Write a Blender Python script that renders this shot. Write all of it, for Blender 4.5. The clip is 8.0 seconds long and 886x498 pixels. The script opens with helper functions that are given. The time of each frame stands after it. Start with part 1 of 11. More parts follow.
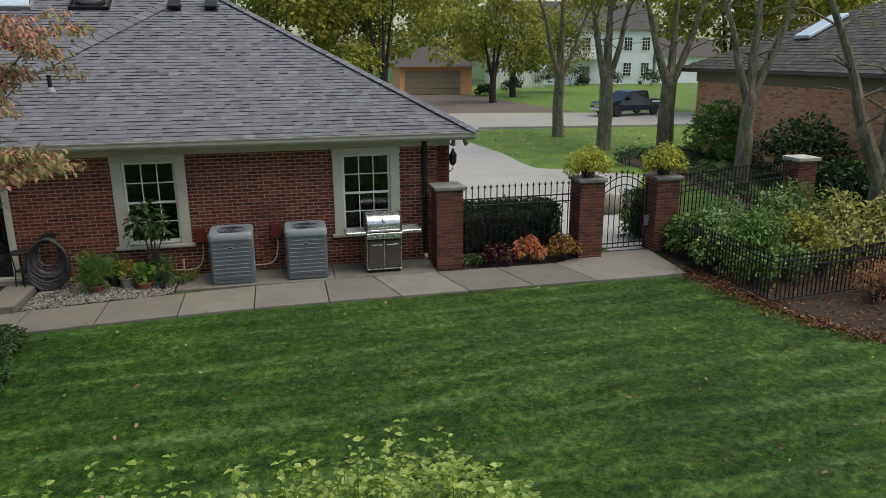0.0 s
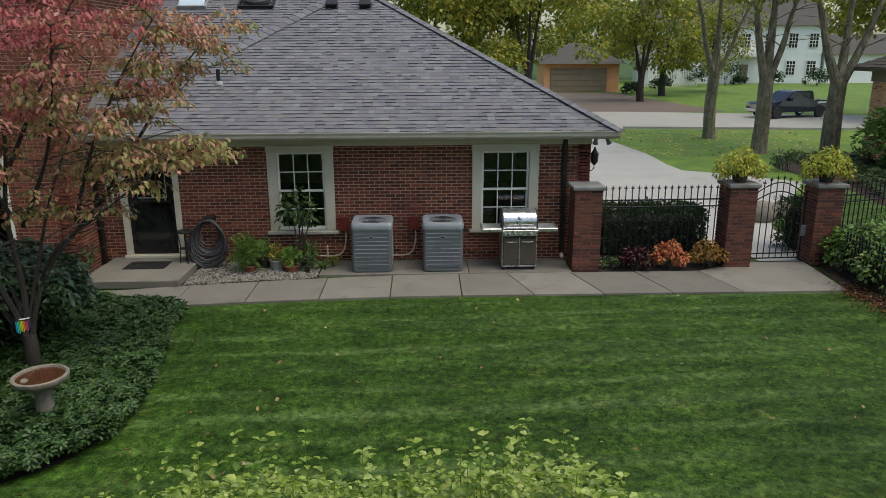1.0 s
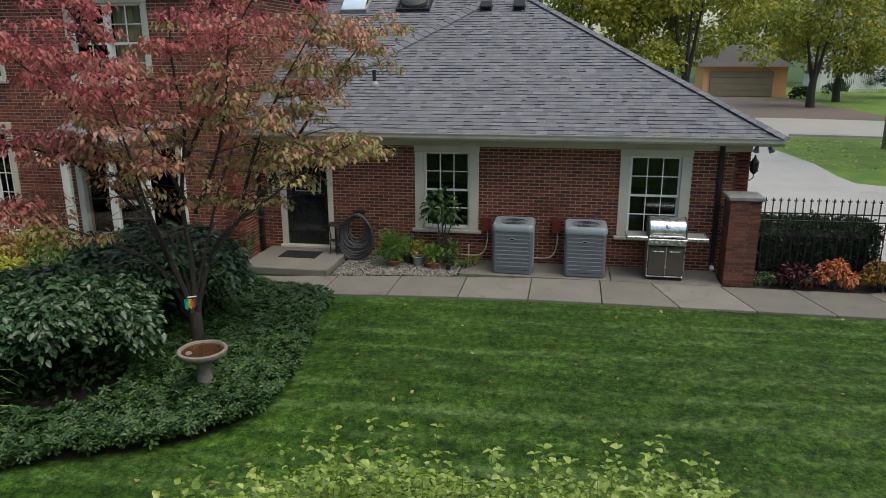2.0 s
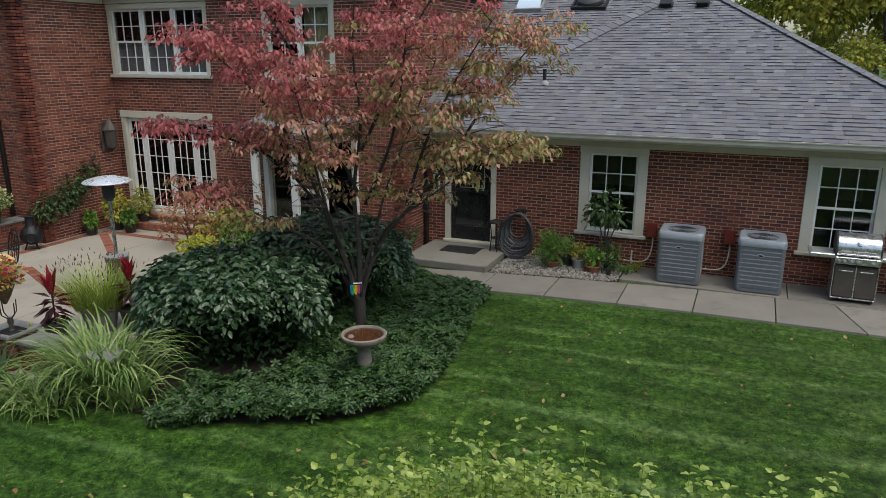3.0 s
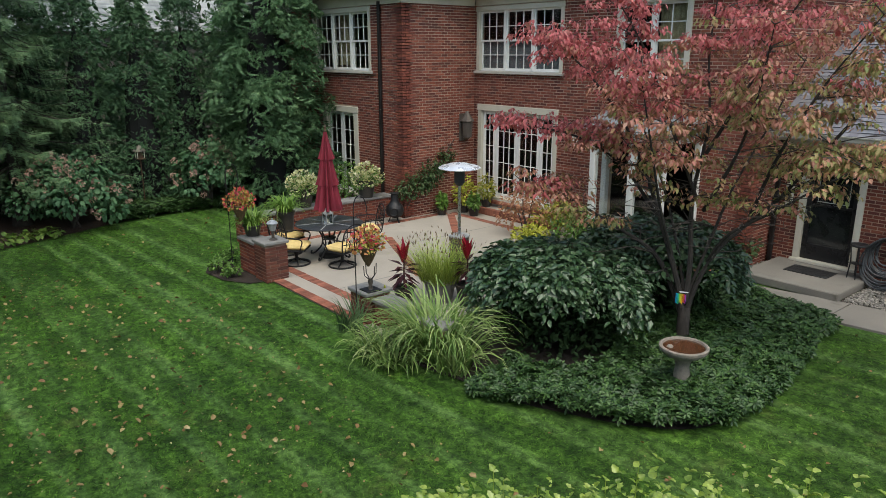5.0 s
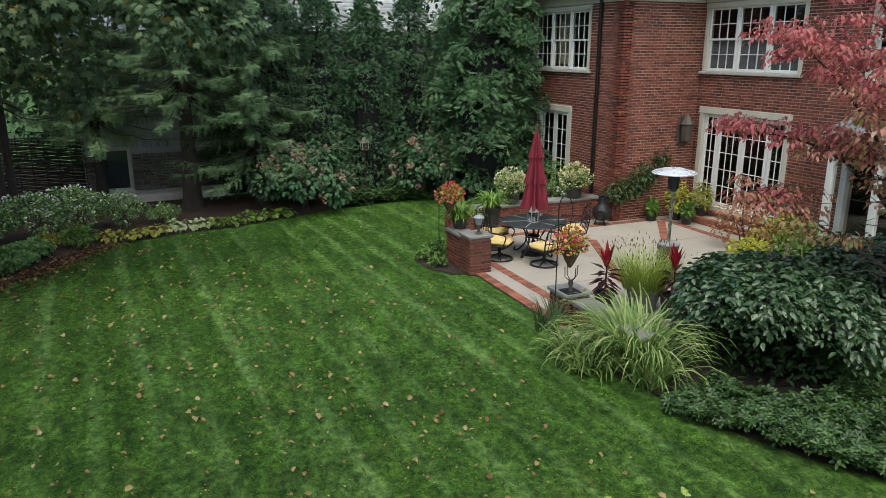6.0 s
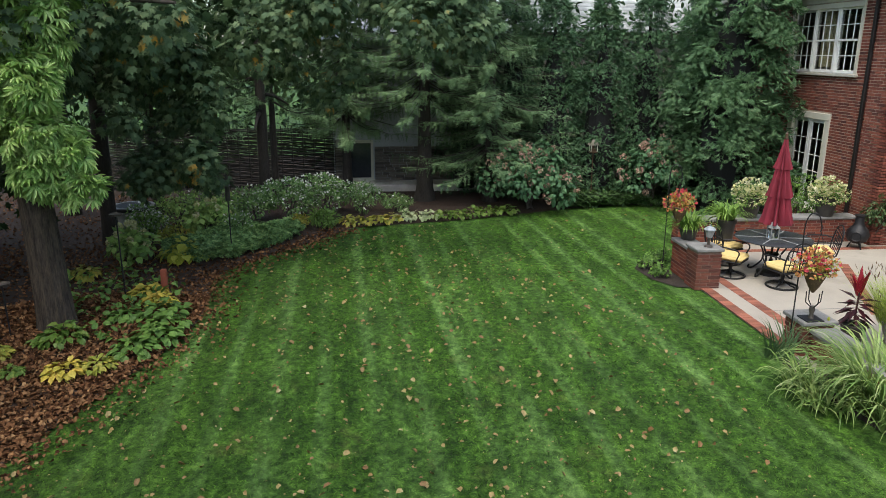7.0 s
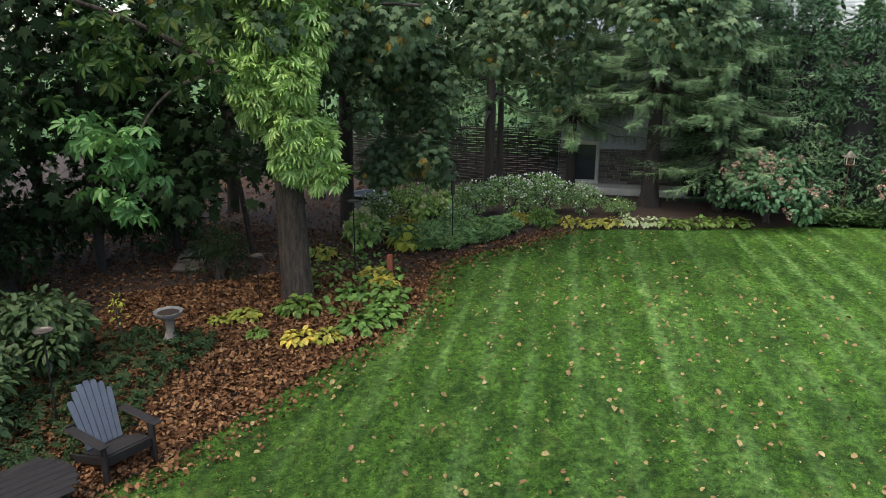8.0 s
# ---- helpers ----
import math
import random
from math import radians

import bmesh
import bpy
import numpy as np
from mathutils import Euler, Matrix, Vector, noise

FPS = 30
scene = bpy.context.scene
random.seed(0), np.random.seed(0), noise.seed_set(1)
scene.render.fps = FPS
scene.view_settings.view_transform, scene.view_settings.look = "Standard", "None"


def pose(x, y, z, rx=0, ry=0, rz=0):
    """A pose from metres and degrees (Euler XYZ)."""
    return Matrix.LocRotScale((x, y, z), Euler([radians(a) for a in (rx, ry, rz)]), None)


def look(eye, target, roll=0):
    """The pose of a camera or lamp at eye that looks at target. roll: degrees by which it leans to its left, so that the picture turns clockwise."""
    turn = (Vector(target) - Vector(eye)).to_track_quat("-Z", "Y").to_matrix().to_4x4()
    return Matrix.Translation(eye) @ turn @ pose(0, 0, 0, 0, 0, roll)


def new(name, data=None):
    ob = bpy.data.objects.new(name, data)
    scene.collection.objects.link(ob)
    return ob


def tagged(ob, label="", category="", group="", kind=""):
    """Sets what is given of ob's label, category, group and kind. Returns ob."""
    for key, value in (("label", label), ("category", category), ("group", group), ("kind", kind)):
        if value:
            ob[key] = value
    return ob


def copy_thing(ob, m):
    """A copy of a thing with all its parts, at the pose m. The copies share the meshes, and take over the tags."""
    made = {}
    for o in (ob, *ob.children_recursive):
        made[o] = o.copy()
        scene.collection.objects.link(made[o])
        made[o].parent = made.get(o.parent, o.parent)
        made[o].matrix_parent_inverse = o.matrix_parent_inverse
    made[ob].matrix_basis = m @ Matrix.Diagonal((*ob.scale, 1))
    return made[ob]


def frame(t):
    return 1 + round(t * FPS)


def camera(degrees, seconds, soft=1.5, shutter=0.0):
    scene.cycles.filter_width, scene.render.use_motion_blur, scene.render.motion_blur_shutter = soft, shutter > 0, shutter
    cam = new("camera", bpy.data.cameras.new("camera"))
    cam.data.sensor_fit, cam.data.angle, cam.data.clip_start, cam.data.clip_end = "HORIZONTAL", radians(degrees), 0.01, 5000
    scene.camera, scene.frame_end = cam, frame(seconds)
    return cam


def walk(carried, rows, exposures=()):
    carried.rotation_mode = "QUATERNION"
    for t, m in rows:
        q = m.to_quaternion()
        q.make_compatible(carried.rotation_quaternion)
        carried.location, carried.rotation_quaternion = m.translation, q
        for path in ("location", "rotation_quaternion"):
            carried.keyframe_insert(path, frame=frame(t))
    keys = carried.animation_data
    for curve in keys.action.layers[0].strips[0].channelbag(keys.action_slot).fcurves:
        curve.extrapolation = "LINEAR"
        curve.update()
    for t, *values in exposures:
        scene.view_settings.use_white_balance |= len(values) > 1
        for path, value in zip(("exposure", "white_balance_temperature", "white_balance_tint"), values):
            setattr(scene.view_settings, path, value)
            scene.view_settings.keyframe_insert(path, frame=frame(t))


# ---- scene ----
# ---- camera: turns on the spot, 4.2 m above the lawn ----
H = 4.2
cam = camera(63.50, 8.0, soft=0.3)
PATH = [  # seconds, yaw, pitch, roll
    (0, -12.81, -15.24, 0.39), (0.5, -7.13, -15.32, 0.33), (1, -1.61, -15.43, 0.23), (1.5, 3.72, -15.24, 0.17),
    (1.7, 6.14, -15.23, 0.17), (2.8, 20.72, -15.34, 0.04), (3.0, 23.24, -15.32, 0.02), (3.2, 25.8, -15.3, 0.01),
    (3.5, 29.57, -15.31, -0.01), (3.8, 33.42, -15.36, -0.1), (4.0, 36.2, -15.34, -0.1), (4.2, 39.07, -15.33, -0.1),
    (5.3, 54.5, -15.49, 0.11), (5.5, 57.89, -15.5, 0.07), (6, 66.67, -15.53, -0.05), (6.5, 76.04, -15.48, -0.01),
    (7, 84.77, -15.49, -0.12), (7.5, 94.24, -15.48, -0.13), (8, 102.6, -15.53, -0.2),
]
walk(cam, [(t, pose(0, 0, H, 90 + p, r, w)) for t, w, p, r in PATH], [(0, 0.42, 7180, 4), (1.5, 0.47, 7120, 3), (3.5, 0.57, 6750, 5), (5.5, 0.88, 6800, 3), (6.5, 1.02, 6800, 4), (8, 1.60, 6950, 8)])
# ---- light: bright overcast sky with a soft high sun ----
SUN_EL, SUN_AZ = 66.0, 118.0      # degrees; azimuth from +y towards +x
world = bpy.data.worlds.new("sky")
scene.world = world
world.use_nodes = True
_nt = world.node_tree
_sky = _nt.nodes.new("ShaderNodeTexSky")
_sky.sky_type = "NISHITA"
_sky.sun_disc = False
_sky.sun_elevation, _sky.sun_rotation = radians(SUN_EL), radians(SUN_AZ)
_sky.dust_density, _sky.air_density, _sky.ozone_density = 2.5, 1.0, 1.0
_nt.links.new(_sky.outputs[0], _nt.nodes["Background"].inputs[0])
_nt.nodes["Background"].inputs[1].default_value = 0.15
sun = new("sun", bpy.data.lights.new("sun", "SUN"))
sun.data.energy, sun.data.angle, sun.data.color = 1.35, radians(60), (1, 0.98, 0.94)
_e, _a = radians(SUN_EL), radians(SUN_AZ)
sun.matrix_basis = look((30 * math.sin(_a) * math.cos(_e), 30 * math.cos(_a) * math.cos(_e), 30 * math.sin(_e)), (0, 0, 0))
# ---- building helpers ----
class Geo:
    """Collects vertices and faces of one mesh."""

    def __init__(self):
        self.v, self.f, self.mi = [], [], []

    def add(self, verts, faces, m=None, mi=0):
        o = len(self.v)
        if m is not None:
            verts = [tuple(m @ Vector(p)) for p in verts]
        self.v.extend(tuple(p) for p in verts)
        self.f.extend(tuple(i + o for i in f) for f in faces)
        self.mi.extend([mi] * len(faces))
        return self

    def box(self, x0, x1, y0, y1, z0, z1, m=None, mi=0):
        vs = [(x, y, z) for z in (z0, z1) for y in (y0, y1) for x in (x0, x1)]
        return self.add(vs, [(0, 2, 3, 1), (4, 5, 7, 6), (0, 1, 5, 4), (2, 6, 7, 3), (0, 4, 6, 2), (1, 3, 7, 5)], m, mi)

    def cbox(self, x0, x1, y0, y1, z0, z1, r=0.01, m=None, mi=0):
        """A box with chamfered edges."""
        lo, hi = (x0, y0, z0), (x1, y1, z1)
        r = min(r, *(0.45 * (b - a) for a, b in zip(lo, hi)))
        vs, idx = [], {}
        for sx in (0, 1):
            for sy in (0, 1):
                for sz in (0, 1):
                    s = (sx, sy, sz)
                    c = [hi[i] if s[i] else lo[i] for i in range(3)]
                    for a in range(3):
                        p = [c[i] + (0 if i == a else (-r if s[i] else r)) for i in range(3)]
                        idx[s, a] = len(vs)
                        vs.append(p)
        fs = []
        for a in range(3):
            b, c = (a + 1) % 3, (a + 2) % 3
            for s in (0, 1):
                loop = []
                for sb, sc in ((0, 0), (1, 0), (1, 1), (0, 1)):
                    k = [0, 0, 0]
                    k[a], k[b], k[c] = s, sb, sc
                    loop.append(idx[tuple(k), a])
                fs.append(loop if s else loop[::-1])
        for a in range(3):
            b, c = (a + 1) % 3, (a + 2) % 3
            for sb in (0, 1):
                for sc in (0, 1):
                    k0, k1 = [0, 0, 0], [0, 0, 0]
                    k0[b] = k1[b] = sb
                    k0[c] = k1[c] = sc
                    k1[a] = 1
                    q = [idx[tuple(k0), b], idx[tuple(k1), b], idx[tuple(k1), c], idx[tuple(k0), c]]
                    fs.append(q if sb == sc else q[::-1])
        for s in ((i, j, k) for i in (0, 1) for j in (0, 1) for k in (0, 1)):
            q = [idx[s, 0], idx[s, 1], idx[s, 2]]
            fs.append(q if sum(s) % 2 else q[::-1])
        return self.add(vs, fs, m, mi)

    def lathe(self, prof, n=16, m=None, mi=0, squash=1.0):
        """prof: (radius, z) from the bottom up."""
        vs, fs = [], []
        for r, z in prof:
            for k in range(n):
                a = 2 * math.pi * k / n
                vs.append((r * math.cos(a), squash * r * math.sin(a), z))
        for i in range(len(prof) - 1):
            for k in range(n):
                k2 = (k + 1) % n
                fs.append((i * n + k, i * n + k2, (i + 1) * n + k2, (i + 1) * n + k))
        if prof[0][0] > 1e-4:
            fs.append(tuple(range(n))[::-1])
        if prof[-1][0] > 1e-4:
            fs.append(tuple((len(prof) - 1) * n + k for k in range(n)))
        return self.add(vs, fs, m, mi)

    def tube(self, pts, radii, n=6, m=None, mi=0, close=False):
        pts = [Vector(p) for p in pts]
        if not hasattr(radii, "__len__"):
            radii = [radii] * len(pts)
        radii = [float(q) for q in radii]
        vs, fs = [], []
        ref = Vector((0.31, 0.17, 0.93))
        for i, p in enumerate(pts):
            d = (pts[min(i + 1, len(pts) - 1)] - pts[max(i - 1, 0)])
            if d.length < 1e-7:
                d = Vector((0, 0, 1))
            d.normalize()
            u = d.cross(ref)
            if u.length < 0.1:
                u = d.cross(Vector((1, 0, 0)))
            u.normalize()
            w = d.cross(u)
            for k in range(n):
                a = 2 * math.pi * k / n
                vs.append(p + radii[i] * (math.cos(a) * u + math.sin(a) * w))
        L = len(pts)
        for i in range(L - 1):
            for k in range(n):
                k2 = (k + 1) % n
                fs.append((i * n + k, (i + 1) * n + k, (i + 1) * n + k2, i * n + k2))
        if not close:
            fs.append(tuple(range(n)))
            fs.append(tuple((L - 1) * n + k for k in range(n))[::-1])
        return self.add(vs, fs, m, mi)

    def mesh(self, name, *mats, smooth=False):
        me = bpy.data.meshes.new(name)
        me.from_pydata(self.v, [], self.f)
        for mt in mats:
            me.materials.append(mt)
        if len(mats) > 1:
            me.polygons.foreach_set("material_index", self.mi)
        if smooth:
            me.polygons.foreach_set("use_smooth", [True] * len(me.polygons))
            try:
                me.set_sharp_from_angle(angle=radians(38))
            except Exception:
                pass
        me.update()
        return me


def thing(name, loc=(0, 0, 0), rz=0.0, label="", category="", group="", kind=""):
    """An empty at the base of a thing."""
    ob = new(name)
    ob.empty_display_size = 0.1
    ob.matrix_basis = pose(*loc, 0, 0, rz)
    return tagged(ob, label, category, group, kind)


def part(name, geo, material, parent=None, label="", smooth=False, m=None):
    """Links a mesh (a Geo, or mesh data to share) as one object under a thing or part."""
    mats = material if isinstance(material, (list, tuple)) else (material,)
    me = geo if isinstance(geo, bpy.types.Mesh) else geo.mesh(name, *mats, smooth=smooth)
    ob = new(name, me)
    if parent is not None:
        ob.parent = parent
    if m is not None:
        ob.matrix_basis = m
    if label:
        ob["label"] = label
    if name in STUFF:
        ob["kind"] = "stuff"
    return ob


STUFF = {"foliage", "bloom_cover", "red_bloom_cover", "blade_tuft", "twig_growth", "bough_growth", "needle_cover", "spray_cover", "flower_cover", "plume_tuft", "vine", "crown_red", "crown_rust", "crown_olive", "crown", "inner_crown",
         "trunk_foliage", "far_foliage", "hanging_branch", "upper_branch", "leaf_mass"}


def single(name, geo, material, label="", category="", group="", kind="", m=None, smooth=False):
    ob = part(name, geo, material, None, "", smooth, m)
    return tagged(ob, label, category, group, kind)


def rot_from(nrm, spin, up=(0, 0, 1)):
    """Rotation matrices (n,3,3) whose z axis is nrm, turned by spin about it."""
    z = nrm / np.maximum(np.linalg.norm(nrm, axis=1, keepdims=True), 1e-9)
    a = np.where(np.abs(z[:, 2:3]) > 0.95, np.array([[1.0, 0, 0]]), np.array([[0.0, 0, 1]]))
    x = np.cross(a, z)
    x /= np.linalg.norm(x, axis=1, keepdims=True)
    y = np.cross(z, x)
    c, s = np.cos(spin)[:, None], np.sin(spin)[:, None]
    return np.stack([c * x + s * y, -s * x + c * y, z], axis=2)


def along(direction, nrm):
    """Rotation matrices whose y axis is direction and whose z axis is near nrm."""
    y = direction / np.maximum(np.linalg.norm(direction, axis=1, keepdims=True), 1e-9)
    x = np.cross(y, nrm)
    x /= np.maximum(np.linalg.norm(x, axis=1, keepdims=True), 1e-6)
    z = np.cross(x, y)
    return np.stack([x, y, z], axis=2)


def scatter(name, template, pos, rot, scale, *mats):
    """One mesh of many copies of a small template (verts, triangles)."""
    tv, tf = np.array(template[0], float), np.array(template[1], int)
    n, k, q = len(pos), len(tv), len(tf)
    scale = np.asarray(scale, float)
    if scale.ndim == 1:
        scale = np.repeat(scale[:, None], 3, 1)
    v = np.einsum("nij,nkj->nki", rot, tv[None] * scale[:, None, :]) + pos[:, None, :]
    f = (tf[None] + (np.arange(n) * k)[:, None, None]).reshape(-1, 3)
    me = bpy.data.meshes.new(name)
    me.vertices.add(n * k)
    me.vertices.foreach_set("co", v.reshape(-1).astype(np.float32))
    me.loops.add(len(f) * 3)
    me.loops.foreach_set("vertex_index", f.reshape(-1).astype(np.int32))
    me.polygons.add(len(f))
    me.polygons.foreach_set("loop_start", (np.arange(len(f)) * 3).astype(np.int32))
    me.polygons.foreach_set("use_smooth", np.ones(len(f), bool))
    for mt in mats:
        me.materials.append(mt)
    me.update(calc_edges=True)
    return me


rng = np.random.default_rng(7)


def dirs(n, up_bias=0.0):
    d = rng.normal(size=(n, 3))
    d /= np.linalg.norm(d, axis=1, keepdims=True)
    d[:, 2] += up_bias
    return d / np.linalg.norm(d, axis=1, keepdims=True)


def fan(outline, centre=(0, 0.4, 0)):
    """Triangles from an outline round a centre point."""
    v = [centre] + list(outline)
    n = len(outline)
    return v, [(0, i + 1, (i + 1) % n + 1) for i in range(n)]


# leaf templates, length 1 along y, folded a little along the midrib
LEAF = ([(0, 0, 0), (0.26, 0.35, 0.07), (0.17, 0.75, 0.03), (0, 1, -0.12), (-0.17, 0.75, 0.03), (-0.26, 0.35, 0.07), (0, 0.5, -0.02)],
        [(0, 1, 6), (1, 2, 6), (2, 3, 6), (3, 4, 6), (4, 5, 6), (5, 0, 6)])
OVAL = ([(0, 0, 0), (0.32, 0.45, 0.08), (0, 1, -0.08), (-0.32, 0.45, 0.08), (0, 0.5, 0)],
        [(0, 1, 4), (1, 2, 4), (2, 3, 4), (3, 0, 4)])
LANCE = ([(0, 0, 0), (0.12, 0.4, 0.04), (0, 1, -0.15), (-0.12, 0.4, 0.04)], [(0, 1, 2), (0, 2, 3)])
MAPLE = fan([(0, 0, 0), (0.30, -0.06, -0.02), (0.27, 0.16, 0.02), (0.66, 0.30, -0.08), (0.38, 0.42, 0.02), (0.58, 0.80, -0.07), (0.20, 0.58, 0.03),
             (0, 1.06, -0.12), (-0.20, 0.58, 0.03), (-0.58, 0.80, -0.07), (-0.38, 0.42, 0.02), (-0.66, 0.30, -0.08), (-0.27, 0.16, 0.02), (-0.30, -0.06, -0.02)], (0, 0.36, 0.05))
# a dry leaf, its sides curled up
CURL = ([(0, 0, 0.02), (0.36, 0.3, 0.26), (0.26, 0.8, 0.2), (0, 1, -0.05), (-0.34, 0.72, 0.1), (-0.3, 0.25, 0.2), (0, 0.5, -0.04)], LEAF[1])


def compound(k, spread, width=0.13, droop=0.25):
    """A leaf of k long leaflets from one point, each folded along its midrib."""
    v, f = [], []
    for i in range(k):
        a = (i / (k - 1) - 0.5) * spread if k > 1 else 0
        L = 1 - 0.25 * abs(i / (k - 1) - 0.5) * 2
        c, s = math.cos(a), math.sin(a)
        o = len(v)
        for x, y, z in ((0, 0.05, 0), (width * 0.8, 0.42 * L, 0.05), (width * 0.85, 0.70 * L, 0.0), (0, L, -droop), (-width * 0.85, 0.70 * L, 0.0), (-width * 0.8, 0.42 * L, 0.05)):
            v.append((x * c + y * s, -x * s + y * c, z))
        f += [(o, o + 1, o + 2), (o, o + 2, o + 3), (o, o + 3, o + 4), (o, o + 4, o + 5)]
    return v, f


PALM = compound(5, 3.0, 0.17, 0.22)
DRAPE = compound(6, 2.3, 0.105, 0.22)
SPRAY = compound(5, 1.5, 0.08, 0.12)
ROSETTE = compound(6, 2 * math.pi * 5 / 6, 0.2, 0.12)
FLOWER = fan([(0.5 * math.cos(a * math.pi / 3), 0.5 * math.sin(a * math.pi / 3), 0.1 * (a % 2)) for a in range(6)], (0, 0, -0.1))


def frond(k=6):
    """A flat feathery spray with alternating fingers."""
    v, f = [], []
    for i in range(k):
        y = 0.1 + 0.75 * i / k
        L = 0.42 * (1 - 0.75 * i / k)
        for s in (-1, 1):
            o = len(v)
            v += [(0, y, 0), (s * L * 0.75, y + L * 0.8, -0.1 * L), (s * 0.05 * L, y + 0.13, 0.02)]
            f.append((o, o + 1, o + 2) if s > 0 else (o, o + 2, o + 1))
    o = len(v)
    v += [(-0.03, 0, 0), (0.03, 0, 0), (0, 1, -0.1)]
    f.append((o, o + 1, o + 2))
    return v, f


FROND = frond()


def hang(k=6):
    """A drooping twig with short needles on both sides."""
    v, f = [], []
    for i in range(k):
        y = 0.08 + 0.9 * i / k
        L = 0.26 * (1 - 0.45 * i / k)
        for s in (-1, 1):
            o = len(v)
            v += [(0, y - 0.03, 0), (s * L, y + 0.1, 0.03 * (-1) ** i), (0, y + 0.05, 0)]
            f.append((o, o + 1, o + 2) if s > 0 else (o, o + 2, o + 1))
    return v, f


NEEDLES = hang()


def blade(seg=4, bend=0.9, w=0.03):
    """A grass blade, length about 1, arching over towards +y."""
    v, f = [], []
    a, y, z = 0.15, 0.0, 0.0
    for i in range(seg + 1):
        ww = w * (1 - i / seg) ** 0.7 if i else w * 0.8
        v += [(-ww, y, z), (ww, y, z)]
        y += math.sin(a) / seg
        z += math.cos(a) / seg
        a += bend * 4.4 * (i + 0.5) / seg / seg
    for i in range(seg):
        o = 2 * i
        f += [(o, o + 1, o + 3), (o, o + 3, o + 2)]
    return v, f


def poly_points(poly, n):
    """n random points inside a polygon."""
    poly = np.array(poly)
    lo, hi = poly.min(0), poly.max(0)
    out = []
    while len(out) < n:
        p = lo + rng.random((4 * n, 2)) * (hi - lo)
        inside = np.zeros(len(p), bool)
        j = len(poly) - 1
        for i in range(len(poly)):
            c = ((poly[i, 1] > p[:, 1]) != (poly[j, 1] > p[:, 1])) & (
                p[:, 0] < (poly[j, 0] - poly[i, 0]) * (p[:, 1] - poly[i, 1]) / (poly[j, 1] - poly[i, 1] + 1e-12) + poly[i, 0])
            inside ^= c
            j = i
        out.extend(p[inside].tolist())
    return np.array(out[:n])


def smooth_line(pts, k=6, closed=True):
    """Catmull-Rom points through pts."""
    P = [Vector(p) for p in pts]
    n, out = len(P), []
    for i in range(n if closed else n - 1):
        a, b, c, d = (P[(i + j) % n] if closed else P[min(max(i + j, 0), n - 1)] for j in (-1, 0, 1, 2))
        for s in range(k):
            t = s / k
            out.append(0.5 * ((2 * b) + (c - a) * t + (2 * a - 5 * b + 4 * c - d) * t * t + (3 * b - a - 3 * c + d) * t ** 3))
    if not closed:
        out.append(P[-1])
    return out


def sheet(poly, z):
    g = Geo()
    g.add([(p[0], p[1], z) for p in poly], [tuple(range(len(poly)))])
    me = g.mesh("sheet")
    bm = bmesh.new()
    bm.from_mesh(me)
    bmesh.ops.triangulate(bm, faces=bm.faces[:])
    for f in bm.faces:
        if f.normal.z < 0:
            f.normal_flip()
    bm.to_mesh(me)
    bm.free()
    return me
# ---- materials ----
def ramp(nt, stops, fac):
    r = nt.nodes.new("ShaderNodeValToRGB")
    el = r.color_ramp.elements
    while len(el) < len(stops):
        el.new(0.5)
    for e, (p, c) in zip(el, stops):
        e.position, e.color = p, (*c, 1)
    nt.links.new(fac, r.inputs[0])
    return r.outputs[0]


def mixc(nt, fac, a, b, mode="MIX"):
    m = nt.nodes.new("ShaderNodeMix")
    m.data_type, m.blend_type = "RGBA", mode
    if isinstance(fac, (int, float)):
        m.inputs[0].default_value = fac
    else:
        nt.links.new(fac, m.inputs[0])
    for s, i in ((a, 6), (b, 7)):
        if isinstance(s, tuple):
            m.inputs[i].default_value = (*s, 1)
        else:
            nt.links.new(s, m.inputs[i])
    return m.outputs[2]


def math_node(nt, op, a, b=0.5):
    m = nt.nodes.new("ShaderNodeMath")
    m.operation = op
    for i, s in enumerate((a, b)):
        if isinstance(s, (int, float)):
            m.inputs[i].default_value = s
        else:
            nt.links.new(s, m.inputs[i])
    return m.outputs[0]


def noise_node(nt, scale, detail=4, where="pos", rough=0.55, stretch=None):
    n = nt.nodes.new("ShaderNodeTexNoise")
    n.inputs["Scale"].default_value, n.inputs["Detail"].default_value = scale, detail
    n.inputs["Roughness"].default_value = rough
    if where == "pos":
        src = nt.nodes.new("ShaderNodeNewGeometry").outputs["Position"]
    else:
        src = nt.nodes.new("ShaderNodeTexCoord").outputs["Object"]
    if stretch:
        mp = nt.nodes.new("ShaderNodeMapping")
        mp.inputs["Scale"].default_value = stretch
        nt.links.new(src, mp.inputs[0])
        src = mp.outputs[0]
    nt.links.new(src, n.inputs["Vector"])
    return n.outputs["Fac"]


